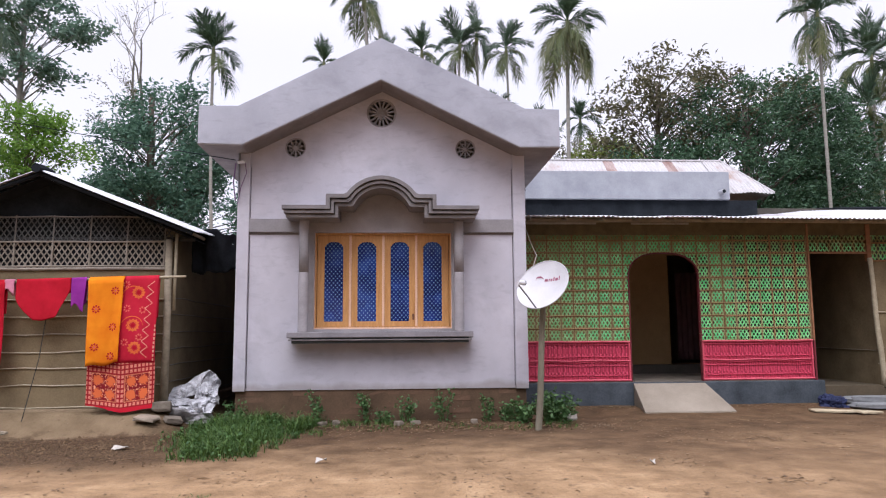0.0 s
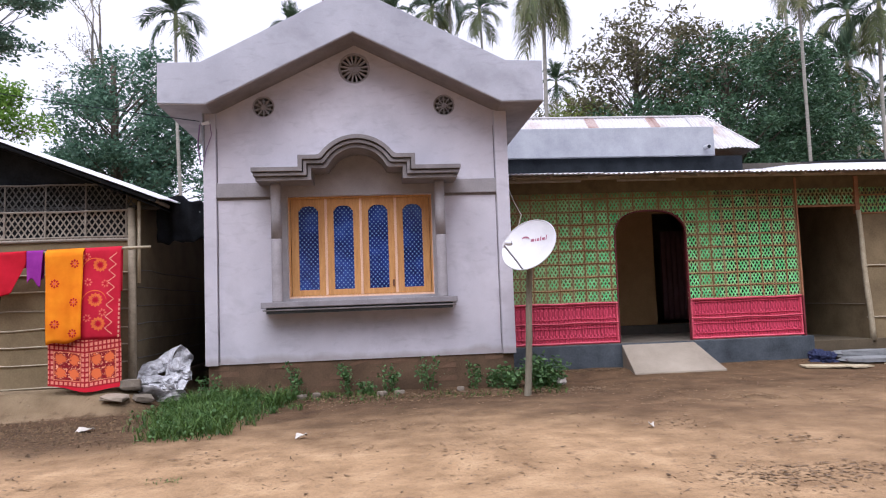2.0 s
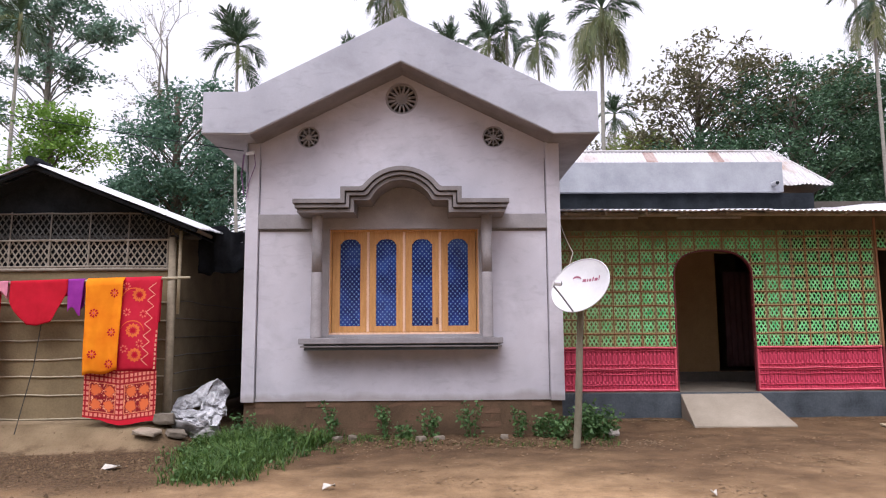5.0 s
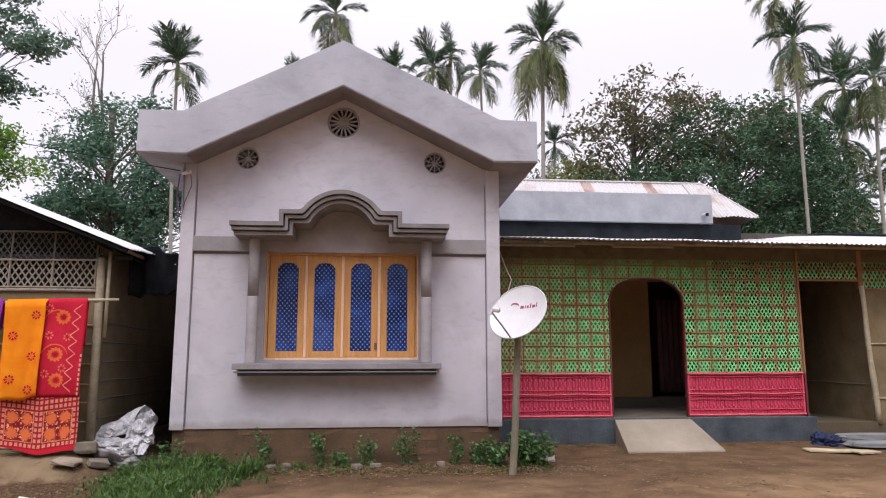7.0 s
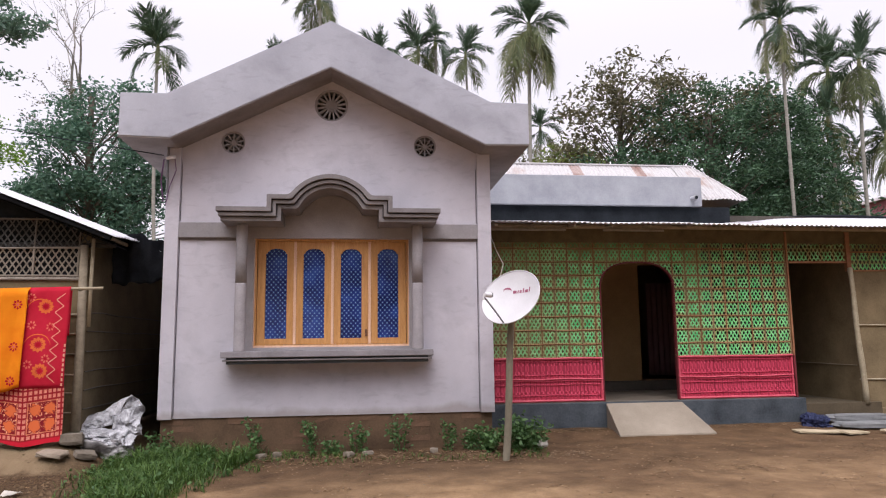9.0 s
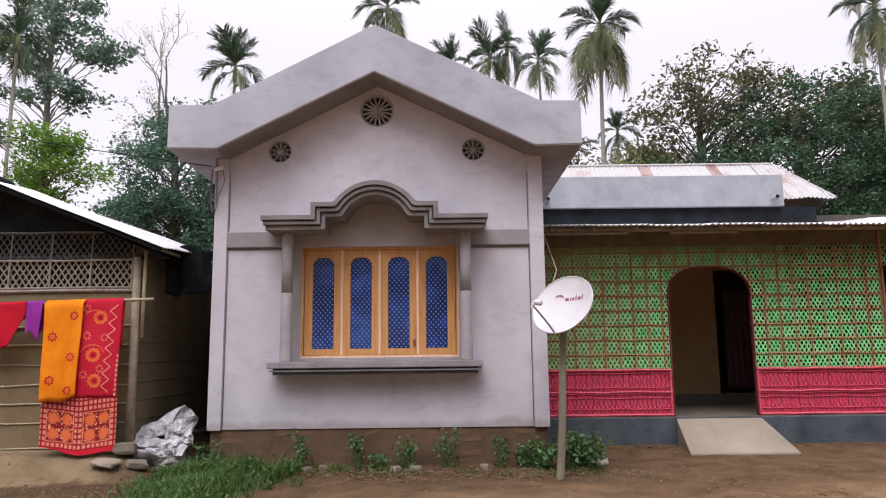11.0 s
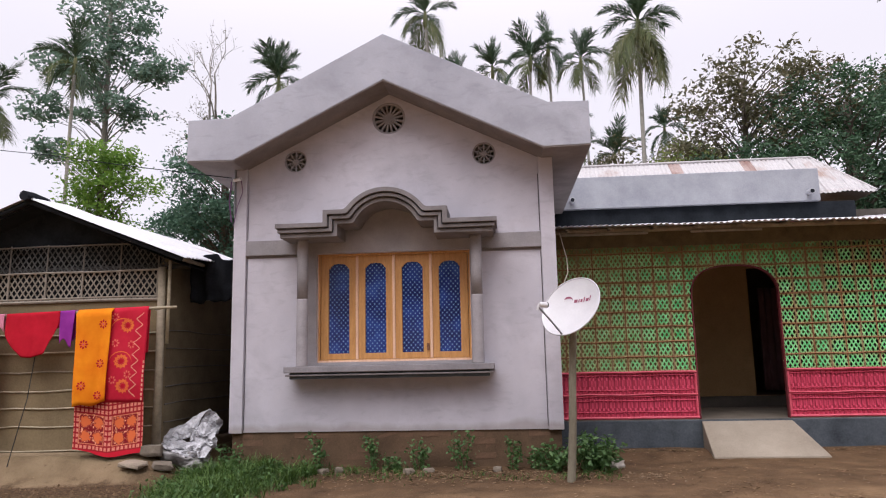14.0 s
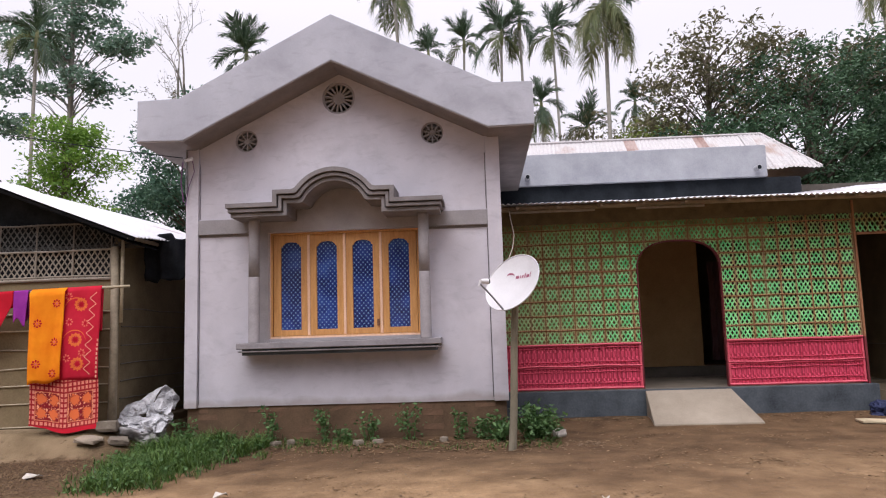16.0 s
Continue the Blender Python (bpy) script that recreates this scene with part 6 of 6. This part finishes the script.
M_TARPGREY = grainy("grey_sheeting", (0.16, 0.15, 0.15), (0.42, 0.40, 0.40), 9, 30, 0.6, 0.01)
M_STONE = grainy("grey_broken_concrete", (0.12, 0.098, 0.075), (0.235, 0.195, 0.155), 5, 50, 0.92, 0.008)
M_WHITE = grainy("white_chips", (0.30, 0.27, 0.235), (0.56, 0.52, 0.47), 16, 40, 0.8, 0.003)
M_CARD = grainy("yellowed_board", (0.36, 0.29, 0.19), (0.58, 0.49, 0.34), 4, 40, 0.85, 0.003)
M_BLUE = grainy("blue_cloth", (0.010, 0.014, 0.045), (0.028, 0.036, 0.10), 8, 60, 0.8, 0.006)
M_RUBBLE = grainy("brown_rubble", (0.055, 0.034, 0.018), (0.18, 0.115, 0.062), 9, 50, 0.95, 0.01)
M_CLOD = grainy("dry_clods", (0.09, 0.058, 0.034), (0.22, 0.15, 0.092), 9, 50, 0.95, 0.01)
M_LITTER = leaf_material("dead_leaf_litter", (0.075, 0.043, 0.020), (0.25, 0.155, 0.078), 0.05)


M_SLAB = grainy("grey_step_concrete", (0.14, 0.145, 0.15), (0.25, 0.25, 0.255), 4, 50, 0.9, 0.006)


M_CARDOLD = grainy("tan_broken_slab", (0.20, 0.16, 0.12), (0.33, 0.275, 0.215), 5, 50, 0.92, 0.008)


def crumple(name, cx, cy, z0, rx, ry, h, mat, label, category, seed, rough=0.35):
    """A crumpled heap of sheeting."""
    g = Geo()
    nu, nv = 72, 30
    vs = []
    for j in range(nv + 1):
        w = j / nv
        for i in range(nu):
            t = 2 * math.pi * i / nu
            r = math.cos(w * math.pi / 2) ** 0.7
            p = Vector((math.cos(t) * r, math.sin(t) * r, math.sin(w * math.pi / 2)))
            q = p * 2.2 + Vector((seed, 0, 0))
            d = rough * (0.9 * noise.noise(q * 0.8) + 0.6 - 1.3 * abs(noise.noise(q * 1.6)) - 0.7 * abs(noise.noise(q * 3.6 + Vector((0, 3, 0)))) - 0.3 * abs(noise.noise(q * 8)))
            k = 1 + d
            vs.append((cx + p.x * rx * k, cy + p.y * ry * k, z0 + p.z * h * (1 + 0.8 * d)))
    fs = [(j * nu + i, j * nu + (i + 1) % nu, (j + 1) * nu + (i + 1) % nu, (j + 1) * nu + i) for j in range(nv) for i in range(nu)]
    g.add(vs, fs)
    return solid(name, g, mat, label, category, fix=True, smooth=True)


def rock(name, cx, cy, z, sx, sy, sz, mat, label, category, seed, turn=0, group="", tilt=0):
    """A broken block with knocked corners."""
    rnd = random.Random(seed)
    bm = bmesh.new()
    bmesh.ops.create_cube(bm, size=1.0)
    bmesh.ops.subdivide_edges(bm, edges=bm.edges, cuts=2, use_grid_fill=True)
    m = pose(cx, cy, z, tilt, tilt * 0.6, turn)
    for v in bm.verts:
        k = Vector((v.co.x, v.co.y, v.co.z))
        k *= 1 - 0.45 * max(0, k.length - 0.5) * (1 if sz > 0.03 else 0.2) + rnd.uniform(-0.08, 0.08)
        v.co = m @ Vector((k.x * sx, k.y * sy, k.z * sz))
    me = bpy.data.meshes.new(name)
    bm.to_mesh(me)
    bm.free()
    me.materials.append(mat)
    ob = new(name, me)
    return tagged(ob, label, category, group)


def patch(g, a, b, c, d, n, m, amp, seed, bow=0.0):
    """A creased sheet between four corners: a-b along the top, d-c along the bottom."""
    a, b, c, d = (Vector(q) for q in (a, b, c, d))
    vs = []
    for j in range(m + 1):
        for i in range(n + 1):
            u, w = i / n, j / m
            p = a.lerp(b, u).lerp(d.lerp(c, u), w)
            k = Vector((p.x * 7, p.z * 7 + seed, seed))
            f = 1.1 * abs(noise.noise(k)) + 0.7 * abs(noise.noise(k * 2.3)) + 0.45 * abs(noise.noise(k * 4.9)) - 0.5
            q = Vector((noise.noise(k * 1.4 + Vector((9, 0, 0))), f, noise.noise(k * 1.4 + Vector((0, 9, 0)))))
            p += Vector((q.x * amp * 0.7, f * amp * 2 - bow * math.sin(math.pi * w), q.z * amp * 0.7))
            vs.append(p)
    g.add(vs, [(j * (n + 1) + i, j * (n + 1) + i + 1, (j + 1) * (n + 1) + i + 1, (j + 1) * (n + 1) + i) for j in range(m) for i in range(n)])
    return g


def sheeting():
    """Stiff white sheeting thrown down in folds, with its peak against the passage."""
    g = Geo()
    patch(g, (-2.68, 9.60, 0.45), (-2.19, 9.74, 0.715), (-2.30, 9.56, 0.42), (-2.62, 9.46, 0.33), 24, 14, 0.037, 1.0, 0.04)
    patch(g, (-2.19, 9.74, 0.715), (-2.08, 9.86, 0.56), (-2.10, 9.80, 0.42), (-2.30, 9.60, 0.46), 14, 12, 0.037, 4.0)
    patch(g, (-2.26, 9.66, 0.56), (-2.06, 9.66, 0.52), (-1.99, 9.56, 0.28), (-2.34, 9.50, 0.30), 18, 16, 0.056, 7.0, 0.05)
    patch(g, (-2.63, 9.46, 0.36), (-2.12, 9.50, 0.35), (-2.10, 9.40, 0.27), (-2.54, 9.40, 0.28), 26, 8, 0.044, 12.0, 0.04)
    patch(g, (-2.60, 9.42, 0.36), (-2.52, 9.42, 0.36), (-2.50, 9.40, 0.22), (-2.63, 9.40, 0.22), 8, 10, 0.025, 15.0)
    patch(g, (-2.46, 9.42, 0.29), (-2.02, 9.46, 0.29), (-2.06, 9.36, 0.20), (-2.42, 9.34, 0.19), 24, 8, 0.044, 18.0, 0.03)
    ob = solid("tarpaulin", g, M_TARP, "crumpled dirty white plastic sheeting heaped by the shed", "tarpaulin", fix=False)
    ob.modifiers.new("thickness", "SOLIDIFY").thickness = 0.004


def scrap(cx, cy, w, d, label, seed, turn, group=""):
    """A bent scrap of white sheet on the ground."""
    z = ground_height(cx, cy)
    g = Geo()
    m = pose(cx, cy, z, 0, 0, turn)
    top = [m @ Vector(q) for q in ((-w, -d * 0.2, 0.012), (w * 0.9, 0.0, 0.05), (w, d, 0.02), (-w * 0.7, d * 0.8, 0.055))]
    patch(g, *top, 6, 5, 0.012, seed)
    ob = solid("white_scrap", g, M_WHITE, label, "scrap", group, fix=False)
    ob.modifiers.new("thickness", "SOLIDIFY").thickness = 0.006


def flat_board(cx, cy, w, d, turn, seed):
    """A warped, broken-edged board flat on the soil."""
    z = ground_height(cx, cy) + 0.03
    m = pose(cx, cy, z, 0, 0, turn)
    a, b, c, q = (m @ Vector(v) for v in ((-w, d * 0.7, 0.012), (w * 0.92, d, 0.0), (w, -d * 0.6, -0.006), (-w * 0.9, -d, 0.0)))
    vs, n, k = [], 14, 4
    for j in range(k + 1):
        for i in range(n + 1):
            p = a.lerp(b, i / n).lerp(q.lerp(c, i / n), j / k)
            f = noise.noise((p.x * 9, p.y * 9, seed))
            rim = 0.03 * f if j in (0, k) else 0
            vs.append((p.x + (0.04 * f if i in (0, n) else 0), p.y + rim, p.z + 0.008 * noise.noise((p.x * 4, p.y * 4, seed))))
    g = Geo().add(vs, [(j * (n + 1) + i, j * (n + 1) + i + 1, (j + 1) * (n + 1) + i + 1, (j + 1) * (n + 1) + i) for j in range(k) for i in range(n)])
    ob = solid("flat_board", g, M_CARD, "warped yellowed board lying on the ground", "board", "boards on the ground", fix=False)
    mod = ob.modifiers.new("thickness", "SOLIDIFY")
    mod.thickness, mod.offset = 0.02, 0


def build_yard():
    sheeting()
    crumple("sack", -2.42, 9.50, 0.06, 0.32, 0.2, 0.22, M_TARPGREY, "grey crumpled sacking under the white sheeting", "sack", 8.4, 0.6)
    rock("concrete_block", -2.62, 9.18, 0.30, 0.24, 0.16, 0.13, M_STONE, "broken grey concrete block against the shed post", "concrete block", 1, 20, "broken blocks by the shed")
    rock("concrete_block", -2.72, 8.98, 0.18, 0.30, 0.20, 0.05, M_CARDOLD, "flat tan broken slab on the mud bank", "concrete block", 2, -12, "broken blocks by the shed", 8)
    rock("concrete_block", -2.45, 9.12, 0.14, 0.22, 0.16, 0.07, M_STONE, "flat broken concrete slab on the mud bank", "concrete block", 3, 33, "broken blocks by the shed", 12)
    scrap(-2.52, 7.66, 0.085, 0.10, "bent dirty white scrap lying on bare soil", 4, 15)
    rock("white_stone", 2.62, 9.42, 0.07, 0.15, 0.1, 0.09, M_WHITE, "white stone beside the leafy weeds", "stone", 5, 40)
    scrap(-0.37, 6.78, 0.055, 0.05, "small white scrap lying on the sand", 6, 10, "white scraps on the sand")
    scrap(2.65, 6.45, 0.035, 0.04, "small white scrap lying on the sand", 7, 60, "white scraps on the sand")
    rnd = random.Random(8)
    for k, x in enumerate((-0.62, -0.45, 0.34, 0.55, 1.3)):
        rock("stone", x, 9.18 - rnd.random() * 0.15, 0.06, rnd.uniform(0.08, 0.13), 0.09, rnd.uniform(0.05, 0.08), M_STONE, "small stone lying along the house plinth", "stone", 20 + k, rnd.uniform(0, 90), "stones along the plinth")
    # passage step, boards and the blue bundle
    rock("step_slab", 7.62, 10.56, 0.13, 1.0, 0.30, 0.11, M_SLAB, "grey concrete step before the passage", "step", 11, -2)
    rock("step_slab", 7.52, 10.27, 0.075, 0.95, 0.28, 0.08, M_SLAB, "lower grey concrete step before the passage", "step", 12, -6)
    flat_board(6.72, 9.98, 0.44, 0.11, -14, 21)
    flat_board(7.02, 9.86, 0.20, 0.09, 9, 23)
    flat_board(7.95, 9.96, 0.46, 0.11, 8, 22)
    crumple("crumpled_cloth", 6.86, 10.45, 0.04, 0.19, 0.14, 0.15, M_BLUE, "crumpled dark blue cloth lying on the ground", "cloth", 5.5, 0.5)
    rock("stick_board", 3.35, 10.50, 0.07, 0.95, 0.035, 0.025, M_RUBBLE, "dark stick lying along the plinth", "stick", 15, 3)
    rock("stick_board", -4.45, 8.42, 0.10, 0.75, 0.05, 0.05, M_BAMBOO_DARK, "dark wooden pole on the mud bank", "stick", 16, 4)


build_yard()


def scatter():
    """Rubble by the shed, chips and dead leaves over the yard."""
    rng = np.random.default_rng(9)
    g = Geo()
    k = 0
    while k < 3000:
        x, y = rng.uniform(-5.5, -1.7), rng.normal(7.75, 0.5)
        if y > 8.75 or (x > -2.2 and rng.random() < 0.6):
            continue
        s = rng.uniform(0.005, 0.013) * (2.2 if rng.random() < 0.25 else 1)
        z = ground_height(x, y)
        c = Vector((x, y, z + s * 0.3))
        d = [Vector(rng.normal(0, 1, 3)).normalized() * s for _ in range(4)]
        d = [Vector((s, 0, 0)), Vector((-s * rng.uniform(0.4, 1), s * rng.uniform(0.5, 1), 0)), Vector((-s * 0.6, -s * rng.uniform(0.5, 1), -s * 0.2)), Vector((0, 0, s * rng.uniform(0.5, 1.1)))]
        rot = Matrix.Rotation(rng.uniform(0, 6.28), 3, "Z")
        g.add([c + rot @ q for q in d], [(0, 1, 3), (1, 2, 3), (2, 0, 3), (0, 2, 1)])
        k += 1
    solid("rubble", g, M_RUBBLE, "loose brown gravel and rubble on the bank", "rubble", kind="stuff", fix=False)
    cents = []
    for k in range(4200):
        x, y = rng.uniform(-5.5, 10), rng.uniform(2.2, 10.6)
        if rng.random() > 0.10 + 0.85 * smooth(5.5, 9.2, y) * (0.6 + 0.8 * abs(noise.noise((x * 0.8, y * 0.8, 4)))):
            continue
        cents.append((x, y, ground_height(x, y) + 0.003))
    for k in range(70):
        cx, cy, r = rng.uniform(-3.5, 8.5), rng.uniform(3.0, 9.4), rng.uniform(0.05, 0.2)
        for q in range(int(rng.uniform(6, 34))):
            x, y = cx + rng.normal(0, r * 1.5), cy + rng.normal(0, r)
            cents.append((x, y, ground_height(x, y) + 0.004))
    # a darker drift of leaves on the trodden sand
    for k in range(420):
        x, y = 3.0 + rng.normal(0, 0.38), 4.75 + rng.normal(0, 0.16)
        cents.append((x, y, ground_height(x, y) + 0.004))
    for k in range(900):
        x = rng.uniform(-1.7, 2.6)
        y = 9.2 - abs(rng.normal(0, 0.3))
        cents.append((x, y, ground_height(x, y) + 0.012))
    for k in range(420):
        x, y = rng.uniform(2.1, 6.9), 10.62 - abs(rng.normal(0, 0.16))
        if not 3.75 < x < 5.25:
            cents.append((x, y, ground_height(x, y) + 0.012))
    me = leaves_mesh("leaf_litter", np.array(cents), 0.058, M_LITTER, rng, 0.0)
    co = np.empty(len(me.vertices) * 3, np.float32)
    me.vertices.foreach_get("co", co)
    co = co.reshape(-1, 4, 3)
    mid = co.mean(1, keepdims=True)
    co[:, :, 2] = mid[:, :, 2] + (co[:, :, 2] - mid[:, :, 2]) * 0.15
    me.vertices.foreach_set("co", co.ravel())
    tagged(part("leaf_litter", me, M_LITTER, None, "dead leaves and twigs scattered on the soil", kind="stuff"), category="litter")
    g = Geo()
    for k in range(900):
        x, y = rng.uniform(-5, 9), rng.uniform(2.5, 10.4)
        s = rng.uniform(0.004, 0.013) * (1.5 if rng.random() < 0.08 else 1)
        c = Vector((x, y, ground_height(x, y) + s * 0.2))
        d = [Vector((s, 0, 0)), Vector((-s * 0.6, s * 0.8, 0)), Vector((-s * 0.6, -s * 0.8, 0)), Vector((0, 0, s * 0.8))]
        rot = Matrix.Rotation(rng.uniform(0, 6.28), 3, "Z")
        g.add([c + rot @ q for q in d], [(0, 1, 3), (1, 2, 3), (2, 0, 3)])
    for k in range(260):
        x, y = rng.uniform(-1.6, 3.2), 9.15 - abs(rng.normal(0, 0.28))
        q = rng.uniform(0.008, 0.028)
        c = Vector((x, y, ground_height(x, y) + q * 0.15))
        d = [Vector((q, 0, 0)), Vector((-q * 0.7, q * rng.uniform(0.5, 1), 0)), Vector((-q * 0.6, -q * 0.8, 0)), Vector((q * 0.1, 0, q * rng.uniform(0.5, 0.9)))]
        rot = Matrix.Rotation(rng.uniform(0, 6.28), 3, "Z")
        g.add([c + rot @ v for v in d], [(0, 1, 3), (1, 2, 3), (2, 0, 3)])
    solid("pebbles", g, M_CLOD, "small brown pebbles and clods strewn over the yard", "pebbles", kind="stuff", fix=False)


scatter()


def blades(name, spots, height, mat, label, seed, width=0.006):
    rng = np.random.default_rng(seed)
    g = Geo()
    for x, y, f in spots:
        h = height * rng.uniform(0.3, 1.15) * f * (0.75 + 0.6 * noise.noise((x * 5, y * 5, 8)))
        a = rng.uniform(0, 6.28)
        lean = rng.uniform(0.2, 1.6) * h
        dx, dy = math.cos(a), math.sin(a)
        w = width * rng.uniform(0.7, 1.4)
        z = ground_height(x, y) - 0.01
        sx, sy = -dy * w, dx * w
        mx, my = x + dx * lean * 0.35, y + dy * lean * 0.35
        g.add([(x - sx, y - sy, z), (x + sx, y + sy, z), (mx + sx * 0.8, my + sy * 0.8, z + h * 0.6), (mx - sx * 0.8, my - sy * 0.8, z + h * 0.6), (x + dx * lean, y + dy * lean, z + h)], [(0, 1, 2, 3), (3, 2, 4)])
    return solid(name, g, mat, label, "grass", kind="stuff", fix=False)


def build_grass():
    rng = np.random.default_rng(14)
    spots = []
    herbs = []
    while len(spots) < 8500:
        x, y = rng.uniform(-2.5, 0.6), rng.uniform(6.9, 9.4)
        half = 0.26 + 0.26 * (y - 6.9)
        f = 1.25 - abs(x + 1.55) / half + 0.6 * noise.noise((x * 2.2, y * 2.2, 2)) + 0.75 * noise.noise((x * 6, y * 6, 3))
        f = min(f, 1.6 * (y - 6.85), 1.2)
        if (x > -1.82 and y > 9.36) or (x < -1.95 and y > 9.0):
            continue
        f = max(f, 0.09 * smooth(0.1, 0.5, noise.noise((x * 3, y * 3, 6))) * smooth(7.8, 8.6, y))
        if f > 0.0 and rng.random() < f ** 1.5:
            spots.append((x, y, 0.30 + 0.65 * min(1, f)))
            if rng.random() < 0.13:
                herbs.append((x, y, ground_height(x, y) + rng.uniform(0.01, 0.16) * min(1, f + 0.2)))
    blades("grass_patch", spots, 0.25, M_GRASS, "patch of fresh green grass at the house corner", 15, 0.0045)
    me = leaves_mesh("low_herbs", np.array(herbs), 0.045, M_WEED, rng, 0.0, 0.7)
    tagged(part("low_herbs", me, M_WEED, None, "small broad-leaved herbs growing in the grass", kind="stuff"), category="herbs")
    spots = []
    while len(spots) < 1900:
        x, y = rng.uniform(-1.6, 2.6), rng.normal(9.15, 0.16)
        if y < 9.41 and noise.noise((x * 2, y * 2, 5)) > -0.1:
            spots.append((x, y, 0.6))
    for k in range(130):
        x, y = -1.16 + rng.normal(0, 0.085), 5.5 + rng.normal(0, 0.045)
        spots.append((x, y, 0.45 * rng.random()))
    blades("grass_tufts", spots, 0.12, M_GRASS, "thin grass tufts along the plinth", 16, 0.004)


build_grass()


def weed(name, cx, cy, h, w, n, leaf, label, seed, group="weeds along the plinth"):
    """A leafy weed: thin stems and many small leaves."""
    rng = np.random.default_rng(seed)
    root = thing(name, (cx, cy, 0), label, "weed", group)
    g = Geo()
    cents = []
    z0 = ground_height(cx, cy)
    stems = max(3, n // 40)
    for k in range(stems):
        a = rng.uniform(0, 6.28)
        q = rng.uniform(0.1, 1) * w
        bx, by = cx + 0.3 * q * math.cos(a), cy + 0.2 * q * math.sin(a)
        tx, ty = cx + q * math.cos(a), min(9.36, cy + 0.6 * q * math.sin(a))
        hh = h * rng.uniform(0.6, 1.0)
        p = [Vector((bx, by, z0 - 0.02)), Vector((bx * 0.5 + tx * 0.5, by * 0.5 + ty * 0.5, z0 + hh * 0.6)), Vector((tx, ty, z0 + hh))]
        part("stem", Geo().tube(p, (0.006, 0.005, 0.002), 4), M_WEED, root, fix=False)
        for i in range(n // stems):
            t = rng.uniform(0.15, 1.05)
            s = p[0].lerp(p[1], t * 2) if t < 0.5 else p[1].lerp(p[2], t * 2 - 1)
            cents.append(np.array(s) + rng.normal(0, 0.035 + 0.02 * w, 3))
    cents = np.array(cents)
    cents[:, 1] = np.minimum(cents[:, 1], 9.395)
    part("foliage", leaves_mesh("foliage", cents, leaf, M_WEED, rng, 0.1, 0.55), M_WEED, root, kind="stuff")


for k, (x, h, w) in enumerate(((-0.69, 0.42, 0.13), (-0.05, 0.36, 0.16), (0.43, 0.30, 0.14), (0.93, 0.42, 0.15), (1.47, 0.38, 0.13), (-1.72, 0.34, 0.14), (0.12, 0.16, 0.12), (1.72, 0.2, 0.16))):
    weed("weed", x, 9.24, h, w, 150, 0.05, "leafy green weed growing at the plinth", 60 + k)
weed("bush", 2.36, 9.22, 0.36, 0.40, 900, 0.06, "low leafy bush round the foot of the dish pole", 75, "bushes at the dish pole")
weed("bush", 1.93, 9.20, 0.26, 0.28, 420, 0.06, "low leafy bush round the foot of the dish pole", 76, "bushes at the dish pole")


M_WIRE = grainy("dull_purple_wire", (0.12, 0.06, 0.14), (0.20, 0.11, 0.22), 6, 40, 0.6, 0.001)


def build_wires():
    w = thing("power_cable", CABLE[-1], "thin sagging electric cable to the house", "cable")
    part("wire", Geo().tube(CABLE, 0.006, 5), M_BLACK, w)
    m = thing("service_bracket", (-1.80, 9.38, 3.3), "steel bracket with purple-grey wires at the house corner", "bracket")
    part("upright_pipe", Geo().tube([(-1.79, 9.36, 3.62), (-1.79, 9.36, 3.05)], 0.014, 7), M_STEEL, m)
    part("insulator", Geo().tube([(-1.80, 9.34, 3.46), (-1.70, 9.30, 3.47)], (0.02, 0.024), 8), M_DISH, m, "white insulator")
    part("wire", Geo().tube([(-1.70, 9.31, 3.46), (-1.69, 9.35, 3.32), (-1.76, 9.35, 3.12), (-1.80, 9.36, 2.9)], 0.005, 5), M_WIRE, m)
    part("wire", Geo().tube([(-1.83, 9.34, 3.45), (-1.86, 9.36, 3.2), (-1.83, 9.37, 2.95)], 0.009, 5), M_WIRE, m)


CABLE = [(-24.0, 20.6, 9.6), (-12.0, 14.6, 6.25), (-8.0, 12.5, 5.15), (-5.5, 11.2, 4.50), (-3.6, 10.2, 3.96), (-2.4, 9.6, 3.64), (-1.84, 9.36, 3.50)]
build_wires()


M_CURTAIN = cloth_material("dusky_cloth", (0.11, 0.052, 0.056), (0.16, 0.082, 0.086))


def build_curtain():
    g = Geo()
    n, m = 30, 6
    vs = [(5.62 + 0.63 * i / n, 13.2 + 0.035 * math.sin(i * 1.3), 2.3 - 1.65 * j / m) for j in range(m + 1) for i in range(n + 1)]
    g.add(vs, [(j * (n + 1) + i, j * (n + 1) + i + 1, (j + 1) * (n + 1) + i + 1, (j + 1) * (n + 1) + i) for j in range(m) for i in range(n)])
    c = solid("curtain", g, M_CURTAIN, "dusky pink curtain in the inner doorway", "curtain", smooth=True, fix=False)
    c.modifiers.new("thickness", "SOLIDIFY").thickness = 0.004


build_curtain()
